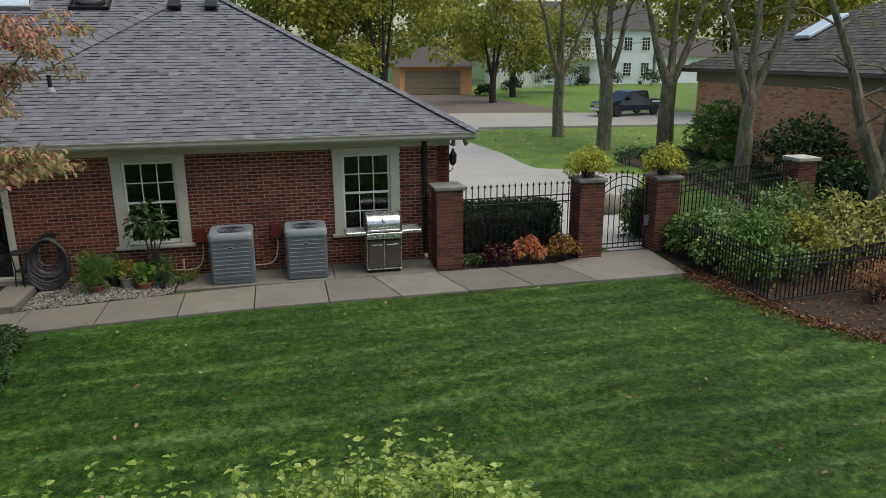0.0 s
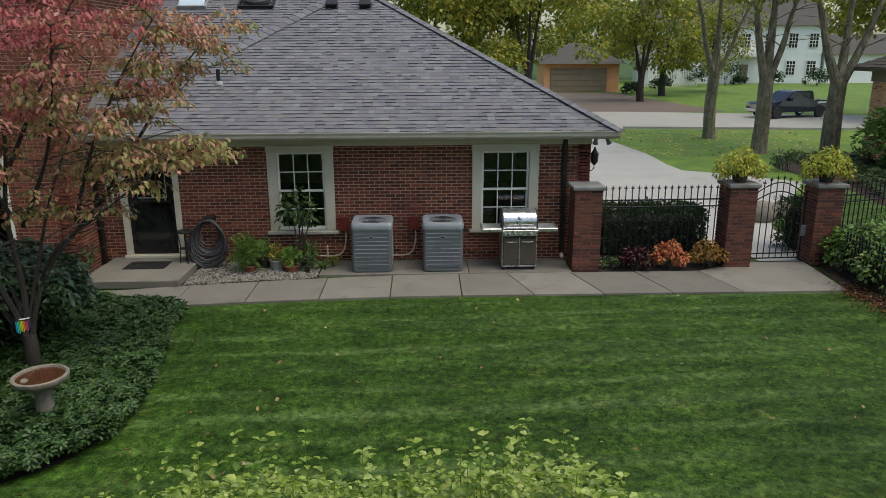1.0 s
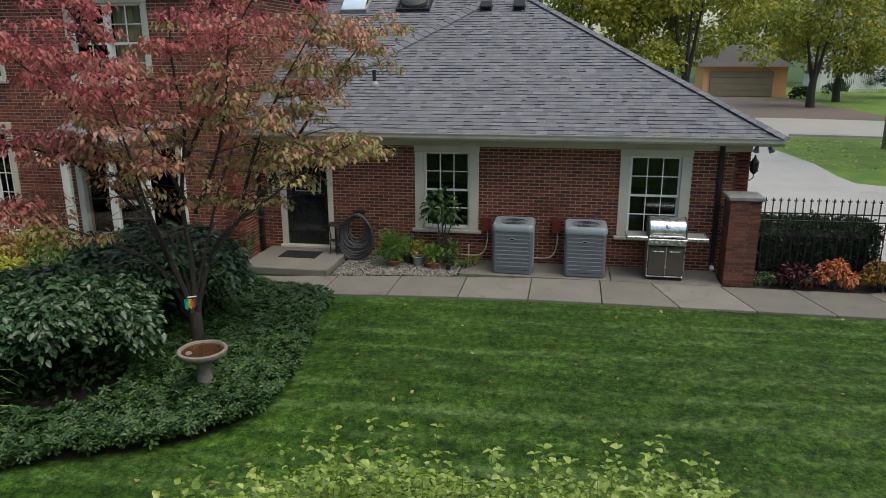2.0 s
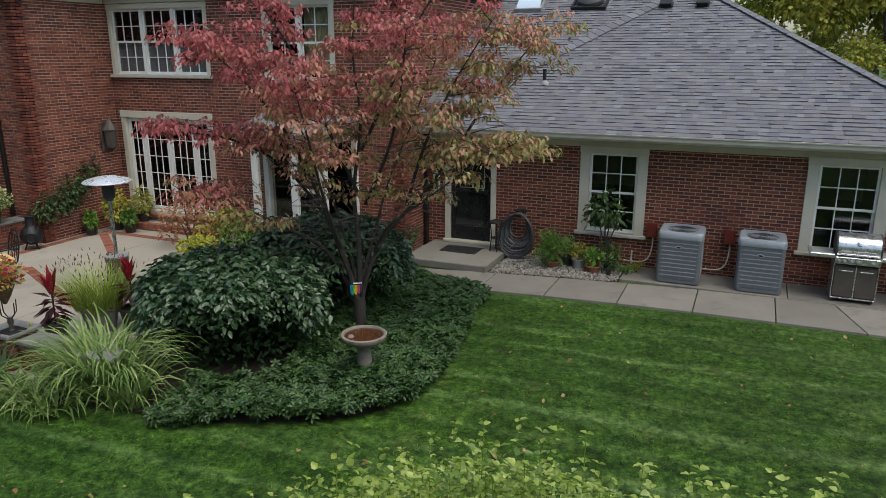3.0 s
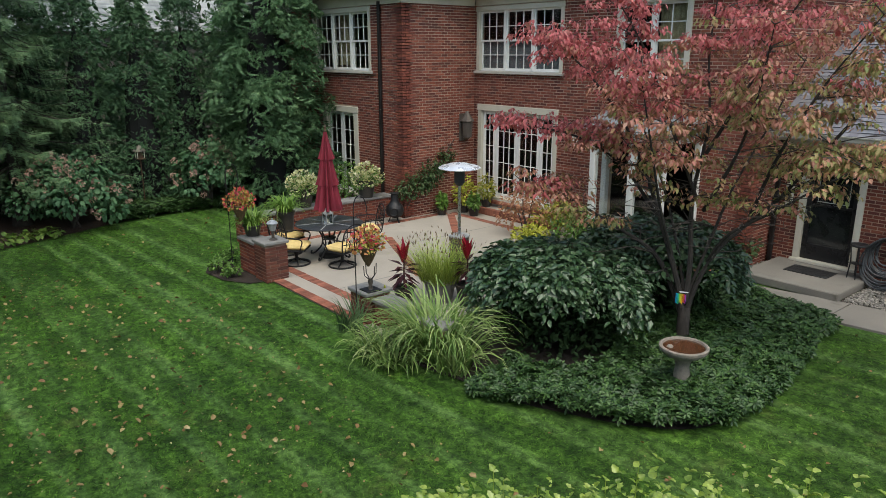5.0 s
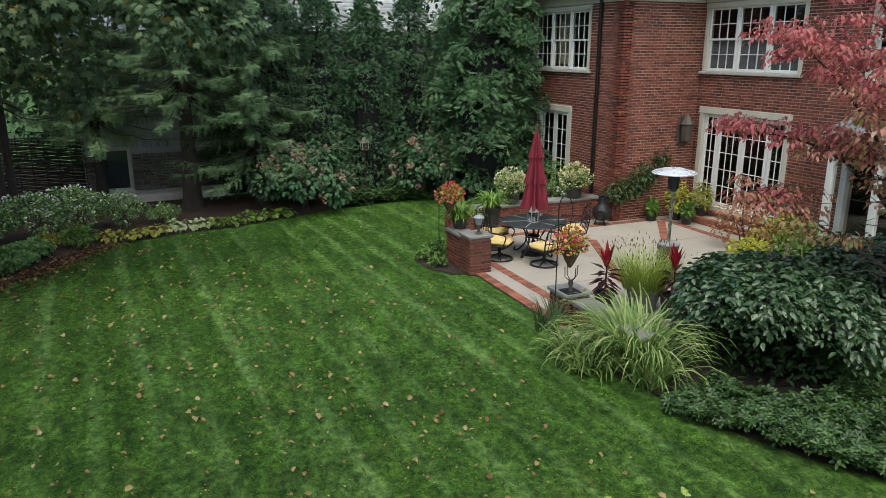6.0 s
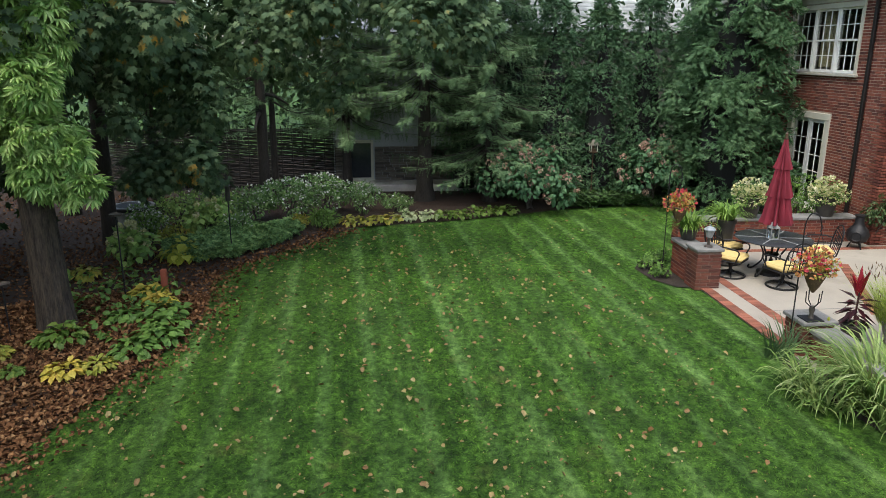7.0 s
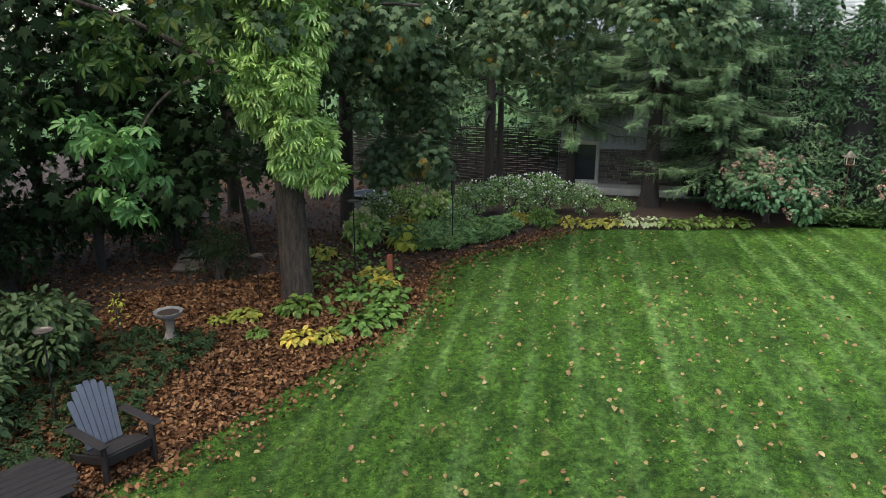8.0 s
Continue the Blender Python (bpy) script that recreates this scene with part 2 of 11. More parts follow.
def pm(name, c1, c2=None, rough=0.6, scale=6.0, fine=90.0, bump=0.15, metal=0.0, rand=None, rand_amt=0.5, stains=None, spec=0.4,
       where="pos", stretch=None, trans=0.0, coat=0.0, rough_var=0.1, bump_dist=0.004):
    """A painted, stone, metal or plant surface: two colours mixed by coarse and fine noise, grain relief,
    and a random shade for each piece or island."""
    m = bpy.data.materials.new(name)
    m.use_nodes = True
    nt = m.node_tree
    b = nt.nodes["Principled BSDF"]
    c2 = c2 or tuple(x * 0.75 for x in c1)
    n1 = noise_node(nt, scale, 5, where, 0.6, stretch)
    n2 = noise_node(nt, fine, 3, where, 0.6, stretch)
    f = math_node(nt, "ADD", math_node(nt, "MULTIPLY", n1, 0.6), math_node(nt, "MULTIPLY", n2, 0.4))
    col = ramp(nt, [(0.36, c2), (0.64, c1)], f)
    if rand:
        if rand == "object":
            r = nt.nodes.new("ShaderNodeObjectInfo").outputs["Random"]
        else:
            r = nt.nodes.new("ShaderNodeNewGeometry").outputs["Random Per Island"]
        if isinstance(rand_amt, list):
            rc = ramp(nt, rand_amt, r)
            col = mixc(nt, 0.75, col, rc)
        else:
            v = ramp(nt, [(0, (1 - rand_amt,) * 3), (1, (1 + rand_amt * 0.6,) * 3)], r)
            col = mixc(nt, 1.0, col, v, "MULTIPLY")
    if stains:
        sc, lo, hi, colour = stains
        s = ramp(nt, [(lo, (0, 0, 0)), (hi, (1, 1, 1))], noise_node(nt, sc, 6, where, 0.65))
        col = mixc(nt, s, col, colour)
    nt.links.new(col, b.inputs["Base Color"])
    b.inputs["Metallic"].default_value = metal
    b.inputs["Specular IOR Level"].default_value = spec
    b.inputs["Coat Weight"].default_value = coat
    if rough_var:
        rr = ramp(nt, [(0.3, (max(rough - rough_var, 0.03),) * 3), (0.7, (min(rough + rough_var, 1),) * 3)], n1)
        nt.links.new(rr, b.inputs["Roughness"])
    else:
        b.inputs["Roughness"].default_value = rough
    if bump:
        bp = nt.nodes.new("ShaderNodeBump")
        bp.inputs["Strength"].default_value, bp.inputs["Distance"].default_value = bump, bump_dist
        nt.links.new(f, bp.inputs["Height"])
        nt.links.new(bp.outputs[0], b.inputs["Normal"])
    if trans:
        t = nt.nodes.new("ShaderNodeBsdfTranslucent")
        nt.links.new(col, t.inputs[0])
        mx = nt.nodes.new("ShaderNodeMixShader")
        mx.inputs[0].default_value = trans
        nt.links.new(b.outputs[0], mx.inputs[1])
        nt.links.new(t.outputs[0], mx.inputs[2])
        nt.links.new(mx.outputs[0], nt.nodes["Material Output"].inputs[0])
    return m


def leaf_mat(name, stops, patch=None, rough=0.5, trans=0.25, spec=0.3, patch_scale=0.8):
    """Leaves: a colour for each leaf from stops, shifted in large patches."""
    m = bpy.data.materials.new(name)
    m.use_nodes = True
    nt = m.node_tree
    b = nt.nodes["Principled BSDF"]
    r = nt.nodes.new("ShaderNodeNewGeometry").outputs["Random Per Island"]
    n = noise_node(nt, patch_scale, 3)
    f = math_node(nt, "ADD", math_node(nt, "MULTIPLY", r, 0.6), math_node(nt, "MULTIPLY", math_node(nt, "SUBTRACT", n, 0.2), 0.66))
    k = len(stops)
    col = ramp(nt, [(i / max(k - 1, 1), c) for i, c in enumerate(stops)], f)
    if patch:
        lo, hi, c = patch
        s = ramp(nt, [(lo, (0, 0, 0)), (hi, (1, 1, 1))], noise_node(nt, 1.7, 2))
        col = mixc(nt, s, col, c)
    vein = noise_node(nt, 60, 2)
    col = mixc(nt, 1.0, col, ramp(nt, [(0.3, (0.82,) * 3), (0.7, (1.15,) * 3)], vein), "MULTIPLY")
    nt.links.new(col, b.inputs["Base Color"])
    b.inputs["Roughness"].default_value = rough
    b.inputs["Specular IOR Level"].default_value = spec
    t = nt.nodes.new("ShaderNodeBsdfTranslucent")
    nt.links.new(col, t.inputs[0])
    mx = nt.nodes.new("ShaderNodeMixShader")
    mx.inputs[0].default_value = trans
    nt.links.new(b.outputs[0], mx.inputs[1])
    nt.links.new(t.outputs[0], mx.inputs[2])
    nt.links.new(mx.outputs[0], nt.nodes["Material Output"].inputs[0])
    return m


def lawn_mat(name, base=True):
    """Mown grass: blade grain, dry patches and pale wheel tracks of the mower, laid side by side along x; shade is
    painted in to the east and south.
    """
    m = bpy.data.materials.new(name)
    m.use_nodes = True
    nt = m.node_tree
    b = nt.nodes["Principled BSDF"]
    pos = nt.nodes.new("ShaderNodeNewGeometry").outputs["Position"]
    xyz = nt.nodes.new("ShaderNodeSeparateXYZ")
    nt.links.new(pos, xyz.inputs[0])
    big, mid = noise_node(nt, 0.5, 4), noise_node(nt, 2.6, 5, rough=0.7, stretch=(0.55, 1.3, 1))
    tuft, grain = noise_node(nt, 9, 5, rough=0.75), noise_node(nt, 48, 4, rough=0.75)
    g = math_node(nt, "ADD", math_node(nt, "MULTIPLY", grain, 0.6), math_node(nt, "MULTIPLY", tuft, 0.4))
    if not base:
        r = nt.nodes.new("ShaderNodeNewGeometry").outputs["Random Per Island"]
        g = math_node(nt, "ADD", math_node(nt, "MULTIPLY", g, 0.55), math_node(nt, "MULTIPLY", r, 0.45))
    # grass coloured duller towards the east to stand for the shade there
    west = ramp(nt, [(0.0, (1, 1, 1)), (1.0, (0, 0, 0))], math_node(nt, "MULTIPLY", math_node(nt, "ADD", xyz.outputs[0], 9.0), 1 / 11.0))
    lit_turf = ramp(nt, [(0.34, (0.010, 0.032, 0.003)), (0.5, (0.032, 0.086, 0.008)), (0.66, (0.080, 0.168, 0.022))], g)
    shaded_turf = ramp(nt, [(0.34, (0.010, 0.028, 0.003)), (0.5, (0.032, 0.076, 0.008)), (0.66, (0.076, 0.136, 0.020))], g)
    # shade of the border trees mixed in as duller colour with hardly any stripes
    unshaded = ramp(nt, [(0.0, (0, 0, 0)), (1.0, (1, 1, 1))], math_node(nt, "MULTIPLY", math_node(nt, "ADD", math_node(nt, "ADD", xyz.outputs[1], math_node(nt, "MULTIPLY", mid, 1.6)), 4.4), 1 / 4.0))
    col = mixc(nt, math_node(nt, "MULTIPLY", west, math_node(nt, "ADD", math_node(nt, "MULTIPLY", unshaded, 0.8), 0.2)), shaded_turf, lit_turf)
    # wheel tracks, 0.62 m apart, broken up by the tufts
    def tracks(angle, scale, bend, lo, hi):
        w = nt.nodes.new("ShaderNodeTexWave")
        w.wave_type, w.bands_direction, w.wave_profile = "BANDS", "Y", "SIN"
        w.inputs["Scale"].default_value = scale
        w.inputs["Distortion"].default_value = bend
        w.inputs["Detail"].default_value = 2
        w.inputs["Detail Scale"].default_value = 0.35
        mp = nt.nodes.new("ShaderNodeMapping")
        mp.inputs["Rotation"].default_value = (0, 0, radians(angle))
        nt.links.new(pos, mp.inputs[0])
        nt.links.new(mp.outputs[0], w.inputs[0])
        return ramp(nt, [(lo, (0, 0, 0)), (hi, (1, 1, 1))], w.outputs["Fac"])
    t1 = tracks(-3.0, 0.50, 0.5, 0.66, 0.96)
    t2 = tracks(-4.5, 0.22, 0.8, 0.40, 0.95)
    streak = ramp(nt, [(0.36, (0, 0, 0)), (0.60, (1, 1, 1))], noise_node(nt, 1.0, 4, rough=0.6, stretch=(0.22, 1.6, 1)))
    band = math_node(nt, "MULTIPLY", math_node(nt, "ADD", math_node(nt, "MULTIPLY", t1, 0.75), math_node(nt, "MULTIPLY", t2, 0.35)), streak)
    band = math_node(nt, "MULTIPLY", band, ramp(nt, [(0.25, (0.35,) * 3), (0.6, (1, 1, 1))], tuft))
    band = math_node(nt, "MULTIPLY", band, math_node(nt, "ADD", math_node(nt, "MULTIPLY", unshaded, 0.44), 0.2))
    # the tracks take the same painted shade towards the east
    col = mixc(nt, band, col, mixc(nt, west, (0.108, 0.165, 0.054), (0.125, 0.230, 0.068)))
    dry = ramp(nt, [(0.57, (0, 0, 0)), (0.74, (1, 1, 1))], noise_node(nt, 1.6, 5, rough=0.75))
    col = mixc(nt, math_node(nt, "MULTIPLY", dry, 0.5), col, (0.115, 0.125, 0.036))
    col = mixc(nt, 1.0, col, ramp(nt, [(0.3, (0.72, 0.76, 0.70)), (0.7, (1.22, 1.18, 1.2))], big), "MULTIPLY")
    col = mixc(nt, 1.0, col, ramp(nt, [(0.36, (0.52, 0.58, 0.52)), (0.64, (1.38, 1.30, 1.38))], mid), "MULTIPLY")
    col = mixc(nt, 1.0, col, ramp(nt, [(0.36, (0.52, 0.57, 0.52)), (0.64, (1.42, 1.36, 1.42))], tuft), "MULTIPLY")
    nt.links.new(col, b.inputs["Base Color"])
    b.inputs["Roughness"].default_value = 0.75
    b.inputs["Specular IOR Level"].default_value = 0.2
    if not base:
        t = nt.nodes.new("ShaderNodeBsdfTranslucent")
        col2 = mixc(nt, 1.0, col, (1.3, 1.3, 1.3), "MULTIPLY")
        nt.links.new(col2, b.inputs["Base Color"])
        nt.links.new(col2, t.inputs[0])
        mx = nt.nodes.new("ShaderNodeMixShader")
        mx.inputs[0].default_value = 0.45
        nt.links.new(b.outputs[0], mx.inputs[1])
        nt.links.new(t.outputs[0], mx.inputs[2])
        nt.links.new(mx.outputs[0], nt.nodes["Material Output"].inputs[0])
    if base:
        bp = nt.nodes.new("ShaderNodeBump")
        bp.inputs["Strength"].default_value, bp.inputs["Distance"].default_value = 0.6, 0.03
        nt.links.new(g, bp.inputs["Height"])
        nt.links.new(bp.outputs[0], b.inputs["Normal"])
    return m


def glass_mat(name, tint=(0.02, 0.025, 0.03)):
    m = bpy.data.materials.new(name)
    m.use_nodes = True
    nt = m.node_tree
    b = nt.nodes["Principled BSDF"]
    b.inputs["Base Color"].default_value = (0.8, 0.85, 0.85, 1)
    b.inputs["Roughness"].default_value = 0.02
    b.inputs["Transmission Weight"].default_value = 1.0
    b.inputs["IOR"].default_value = 1.45
    return m


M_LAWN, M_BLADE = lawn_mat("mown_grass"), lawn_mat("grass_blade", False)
M_FRONTGRASS = pm("front_lawn_grass", (0.155, 0.235, 0.030), (0.035, 0.095, 0.008), 0.8, 1.1, 16, 0.6, bump_dist=0.03, stains=(0.35, 0.5, 0.75, (0.16, 0.20, 0.035)))
M_SOIL = pm("bed_soil", (0.035, 0.026, 0.020), (0.016, 0.012, 0.009), 0.9, 5, 60, 0.8, bump_dist=0.03)
M_MULCH = pm("leaf_litter_soil", (0.050, 0.030, 0.020), (0.020, 0.013, 0.010), 0.9, 7, 45, 0.9, bump_dist=0.03)
M_CONC = pm("walk_concrete", (0.205, 0.19, 0.165), (0.15, 0.138, 0.12), 0.85, 1.6, 120, 0.25, rand="object", rand_amt=0.22,
            stains=(2.3, 0.56, 0.75, (0.115, 0.105, 0.09)))
M_DRIVE = pm("drive_concrete", (0.37, 0.36, 0.345), (0.31, 0.30, 0.285), 0.85, 0.8, 60, 0.15, stains=(0.6, 0.58, 0.8, (0.24, 0.23, 0.21)))
M_PATIO = pm("patio_concrete", (0.34, 0.31, 0.265), (0.27, 0.245, 0.21), 0.85, 1.5, 150, 0.3, stains=(1.2, 0.58, 0.78, (0.22, 0.195, 0.165)))
M_ROAD = pm("road_concrete", (0.34, 0.325, 0.30), (0.27, 0.26, 0.24), 0.85, 0.5, 30, 0.2)
BRICKS = [(0.0, (0.045, 0.018, 0.016)), (0.25, (0.105, 0.027, 0.019)), (0.65, (0.165, 0.041, 0.024)), (1.0, (0.25, 0.078, 0.042))]
M_BRICK_P = pm("brick_piece", (0.15, 0.043, 0.028), (0.085, 0.025, 0.019), 0.85, 14, 160, 0.5, rand="object", rand_amt=BRICKS)
M_BRICK = pm("brick_stuff", (0.15, 0.043, 0.028), (0.085, 0.025, 0.019), 0.85, 14, 160, 0.5, rand="island", rand_amt=BRICKS)
BRICKS2 = [(0.0, (0.055, 0.020, 0.018)), (0.25, (0.120, 0.032, 0.022)), (0.65, (0.185, 0.050, 0.032)), (1.0, (0.265, 0.085, 0.052))]
M_BRICK_H = pm("house_brick", (0.20, 0.058, 0.036), (0.12, 0.034, 0.024), 0.85, 14, 160, 0.5, rand="island", rand_amt=BRICKS2)
M_BRICK_HP = pm("house_brick_piece", (0.20, 0.058, 0.036), (0.12, 0.034, 0.024), 0.85, 14, 160, 0.5, rand="object", rand_amt=BRICKS2)
M_MORTAR = pm("mortar", (0.52, 0.40, 0.31), (0.38, 0.28, 0.215), 0.95, 9, 130, 0.5, stains=(1.4, 0.5, 0.75, (0.20, 0.13, 0.105)))
M_MORTAR_D = pm("mortar_dark", (0.30, 0.20, 0.155), (0.17, 0.11, 0.09), 0.95, 9, 130, 0.5)
M_PAVER = pm("brick_paver", (0.27, 0.10, 0.062), (0.18, 0.065, 0.044), 0.9, 12, 120, 0.4, rand="object", rand_amt=0.4)
M_TRIM = pm("cream_trim_paint", (0.57, 0.54, 0.45), (0.48, 0.45, 0.37), 0.5, 3, 70, 0.08)
M_WHITE = pm("white_sash_paint", (0.74, 0.74, 0.71), (0.64, 0.64, 0.61), 0.45, 4, 80, 0.06)
M_STONE = pm("bluestone_cap", (0.24, 0.235, 0.225), (0.14, 0.138, 0.132), 0.8, 6, 90, 0.4, stains=(4, 0.55, 0.75, (0.14, 0.14, 0.12)))
M_LIME = pm("limestone_sill", (0.50, 0.47, 0.41), (0.38, 0.36, 0.31), 0.85, 6, 90, 0.3)
SHING = [(0.0, (0.105, 0.104, 0.120)), (0.25, (0.130, 0.126, 0.144)), (0.5, (0.150, 0.146, 0.168)), (0.7, (0.164, 0.156, 0.152)), (0.85, (0.152, 0.160, 0.180)), (1.0, (0.205, 0.202, 0.218))]
M_SHING_P = pm("shingle_piece", (0.16, 0.165, 0.188), (0.105, 0.108, 0.125), 0.95, 8, 300, 0.6, rand="object", rand_amt=SHING)
M_SHING = pm("shingle_stuff", (0.16, 0.165, 0.188), (0.105, 0.108, 0.125), 0.95, 8, 300, 0.6, rand="island", rand_amt=SHING)
M_GUTTER = pm("gutter_paint", (0.42, 0.40, 0.34), (0.32, 0.305, 0.26), 0.45, 3, 60, 0.08)
M_SOFFIT = pm("soffit_paint", (0.46, 0.44, 0.37), (0.38, 0.36, 0.30), 0.6, 3, 60, 0.05)
M_BLACK = pm("black_iron", (0.022, 0.022, 0.024), (0.012, 0.012, 0.013), 0.5, 12, 120, 0.3, metal=0.3)
M_DOWN = pm("dark_downspout", (0.016, 0.013, 0.012), (0.010, 0.008, 0.008), 0.45, 5, 70, 0.1)
# near-black colour painted on whatever should read as unlit depth
M_DARK = pm("unlit_black", (0.018, 0.018, 0.018), (0.01, 0.01, 0.01), 0.9, 2, 30, 0)
M_DOOR = pm("black_door_paint", (0.016, 0.016, 0.017), (0.01, 0.01, 0.011), 0.3, 3, 60, 0.05)
M_GLASS = glass_mat("window_glass")
M_ACBODY = pm("ac_grey_paint", (0.125, 0.137, 0.152), (0.095, 0.105, 0.118), 0.45, 5, 80, 0.06)
M_ACTOP = pm("ac_top_paint", (0.27, 0.30, 0.335), (0.22, 0.245, 0.275), 0.4, 5, 80, 0.06)
M_ACDARK = pm("ac_coil_dark", (0.05, 0.053, 0.058), (0.03, 0.032, 0.035), 0.6, 20, 200, 0.3)
M_RED = pm("red_box_paint", (0.15, 0.022, 0.017), (0.10, 0.016, 0.013), 0.4, 6, 60, 0.08)
M_STEEL = pm("brushed_steel", (0.66, 0.67, 0.69), (0.52, 0.53, 0.55), 0.28, 8, 200, 0.05, metal=0.9, stretch=(1, 8, 1))
M_GREYPL = pm("grey_plastic", (0.30, 0.31, 0.31), (0.22, 0.225, 0.225), 0.5, 6, 80, 0.1)
M_BRONZE = pm("bronze_panel", (0.115, 0.098, 0.085), (0.085, 0.072, 0.062), 0.4, 6, 60, 0.06, metal=0.4)
M_RUBBER = pm("black_rubber", (0.02, 0.02, 0.021), (0.012, 0.012, 0.012), 0.6, 20, 90, 0.2)
M_HOSE = pm("garden_hose", (0.055, 0.06, 0.065), (0.03, 0.033, 0.036), 0.42, 20, 90, 0.15)
M_WPIPE = pm("white_pipe", (0.62, 0.58, 0.50), (0.5, 0.47, 0.4), 0.5, 9, 90, 0.1)
M_TERRA = pm("terracotta", (0.32, 0.12, 0.065), (0.22, 0.08, 0.05), 0.85, 9, 90, 0.3)
M_GRAVEL = pm("gravel_stone", (0.32, 0.295, 0.26), (0.20, 0.185, 0.165), 0.85, 20, 120, 0.3, rand="island", rand_amt=0.55)
M_BARK = pm("grey_bark", (0.105, 0.080, 0.060), (0.014, 0.011, 0.009), 0.95, 17, 60, 1.0, stretch=(1, 1, 0.16), bump_dist=0.07)
M_BARK2 = pm("pale_bark", (0.27, 0.235, 0.165), (0.052, 0.042, 0.030), 0.95, 7, 30, 1.0, stretch=(1, 1, 0.3), bump_dist=0.05,
             stains=(2.4, 0.50, 0.66, (0.105, 0.115, 0.060)))
M_BARKD = pm("dark_bark", (0.05, 0.042, 0.036), (0.02, 0.017, 0.015), 0.95, 8, 45, 1.0, stretch=(1, 1, 0.25), bump_dist=0.03)
M_TWIG = pm("twig_bark", (0.085, 0.07, 0.06), (0.04, 0.033, 0.03), 0.9, 12, 60, 0.5)
M_BATH = pm("cast_stone", (0.27, 0.235, 0.195), (0.13, 0.115, 0.098), 0.9, 12, 110, 0.6, bump_dist=0.008)
M_WATER = pm("brown_water", (0.085, 0.035, 0.016), (0.05, 0.022, 0.011), 0.06, 4, 20, 0.02, spec=0.5, rough_var=0)
M_YELLOW = pm("yellow_cushion", (0.66, 0.50, 0.22), (0.56, 0.42, 0.16), 0.9, 12, 200, 0.3)
M_TABLE = pm("dark_table_mesh", (0.045, 0.05, 0.056), (0.028, 0.031, 0.035), 0.4, 30, 260, 0.5, metal=0.3)
M_UMB = pm("burgundy_canvas", (0.225, 0.022, 0.040), (0.14, 0.013, 0.025), 0.85, 6, 220, 0.3)
M_WOOD = pm("stained_wood", (0.10, 0.055, 0.03), (0.06, 0.032, 0.018), 0.6, 8, 90, 0.3, stretch=(1, 1, 0.2))
M_CHAIR = pm("grey_recycled_plank", (0.125, 0.14, 0.17), (0.09, 0.10, 0.125), 0.5, 9, 120, 0.2)
M_CHAIRD = pm("dark_recycled_plank", (0.024, 0.021, 0.021), (0.014, 0.012, 0.012), 0.6, 9, 120, 0.2, spec=0.25)
M_COCO = pm("coco_liner", (0.17, 0.105, 0.055), (0.08, 0.05, 0.028), 0.95, 20, 120, 0.9, bump_dist=0.015)
M_POT = pm("dark_ceramic_pot", (0.05, 0.046, 0.042), (0.028, 0.026, 0.024), 0.4, 6, 60, 0.1)
M_SIDING = pm("white_siding", (0.80, 0.81, 0.82), (0.72, 0.73, 0.74), 0.6, 1, 20, 0.05)
M_SIDEG = pm("grey_siding", (0.42, 0.44, 0.47), (0.33, 0.35, 0.375), 0.7, 1, 20, 0.08)
M_FOUND = pm("foundation_render", (0.62, 0.58, 0.53), (0.46, 0.43, 0.39), 0.9, 2, 40, 0.2)
M_WICKER = pm("willow_rod", (0.045, 0.04, 0.035), (0.02, 0.018, 0.016), 0.85, 10, 60, 0.4, rand="island", rand_amt=0.5)
M_TAN = pm("tan_garage_paint", (0.24, 0.19, 0.13), (0.19, 0.15, 0.105), 0.6, 1, 20, 0.05)
M_TRUCK = pm("dark_car_paint", (0.008, 0.013, 0.028), (0.006, 0.010, 0.022), 0.2, 2, 20, 0, coat=0.25, spec=0.4)
M_CARGLASS = pm("car_glass", (0.035, 0.042, 0.05), (0.02, 0.025, 0.03), 0.05, 2, 20, 0, spec=0.7, rough_var=0)
M_ALUM = pm("bright_aluminium", (0.82, 0.83, 0.85), (0.72, 0.73, 0.75), 0.3, 6, 120, 0.03, metal=0.55)
M_CHROME = pm("chrome", (0.75, 0.75, 0.76), (0.65, 0.65, 0.66), 0.12, 4, 60, 0, metal=1.0)
M_TANBRICK = pm("tan_brick", (0.72, 0.37, 0.20), (0.54, 0.25, 0.13), 0.9, 3, 60, 0.3, rand="island",
                rand_amt=[(0, (0.24, 0.09, 0.06)), (0.14, (0.66, 0.29, 0.15)), (0.7, (0.78, 0.38, 0.20)), (1, (0.82, 0.50, 0.32))])
M_TANMORTAR = pm("tan_mortar", (0.52, 0.40, 0.30), (0.40, 0.30, 0.22), 0.95, 4, 70, 0.3)
M_BROOF = pm("brown_shingle", (0.10, 0.09, 0.085), (0.065, 0.058, 0.055), 0.95, 3, 60, 0.4, rand="island", rand_amt=0.4)
M_PALEROOF = pm("pale_shingle", (0.50, 0.51, 0.50), (0.36, 0.37, 0.36), 0.9, 3, 40, 0.3, rand="island", rand_amt=0.35)
# foliage
L_DOG = leaf_mat("dogwood_leaf", [(0.13, 0.14, 0.05), (0.30, 0.20, 0.09), (0.46, 0.18, 0.14), (0.54, 0.28, 0.21), (0.60, 0.52, 0.36)], trans=0.4, patch_scale=1.6)
L_DOGO = leaf_mat("dogwood_olive_leaf", [(0.10, 0.14, 0.05), (0.24, 0.27, 0.09), (0.40, 0.32, 0.14), (0.52, 0.22, 0.17), (0.56, 0.54, 0.30)], trans=0.4, patch_scale=1.6)
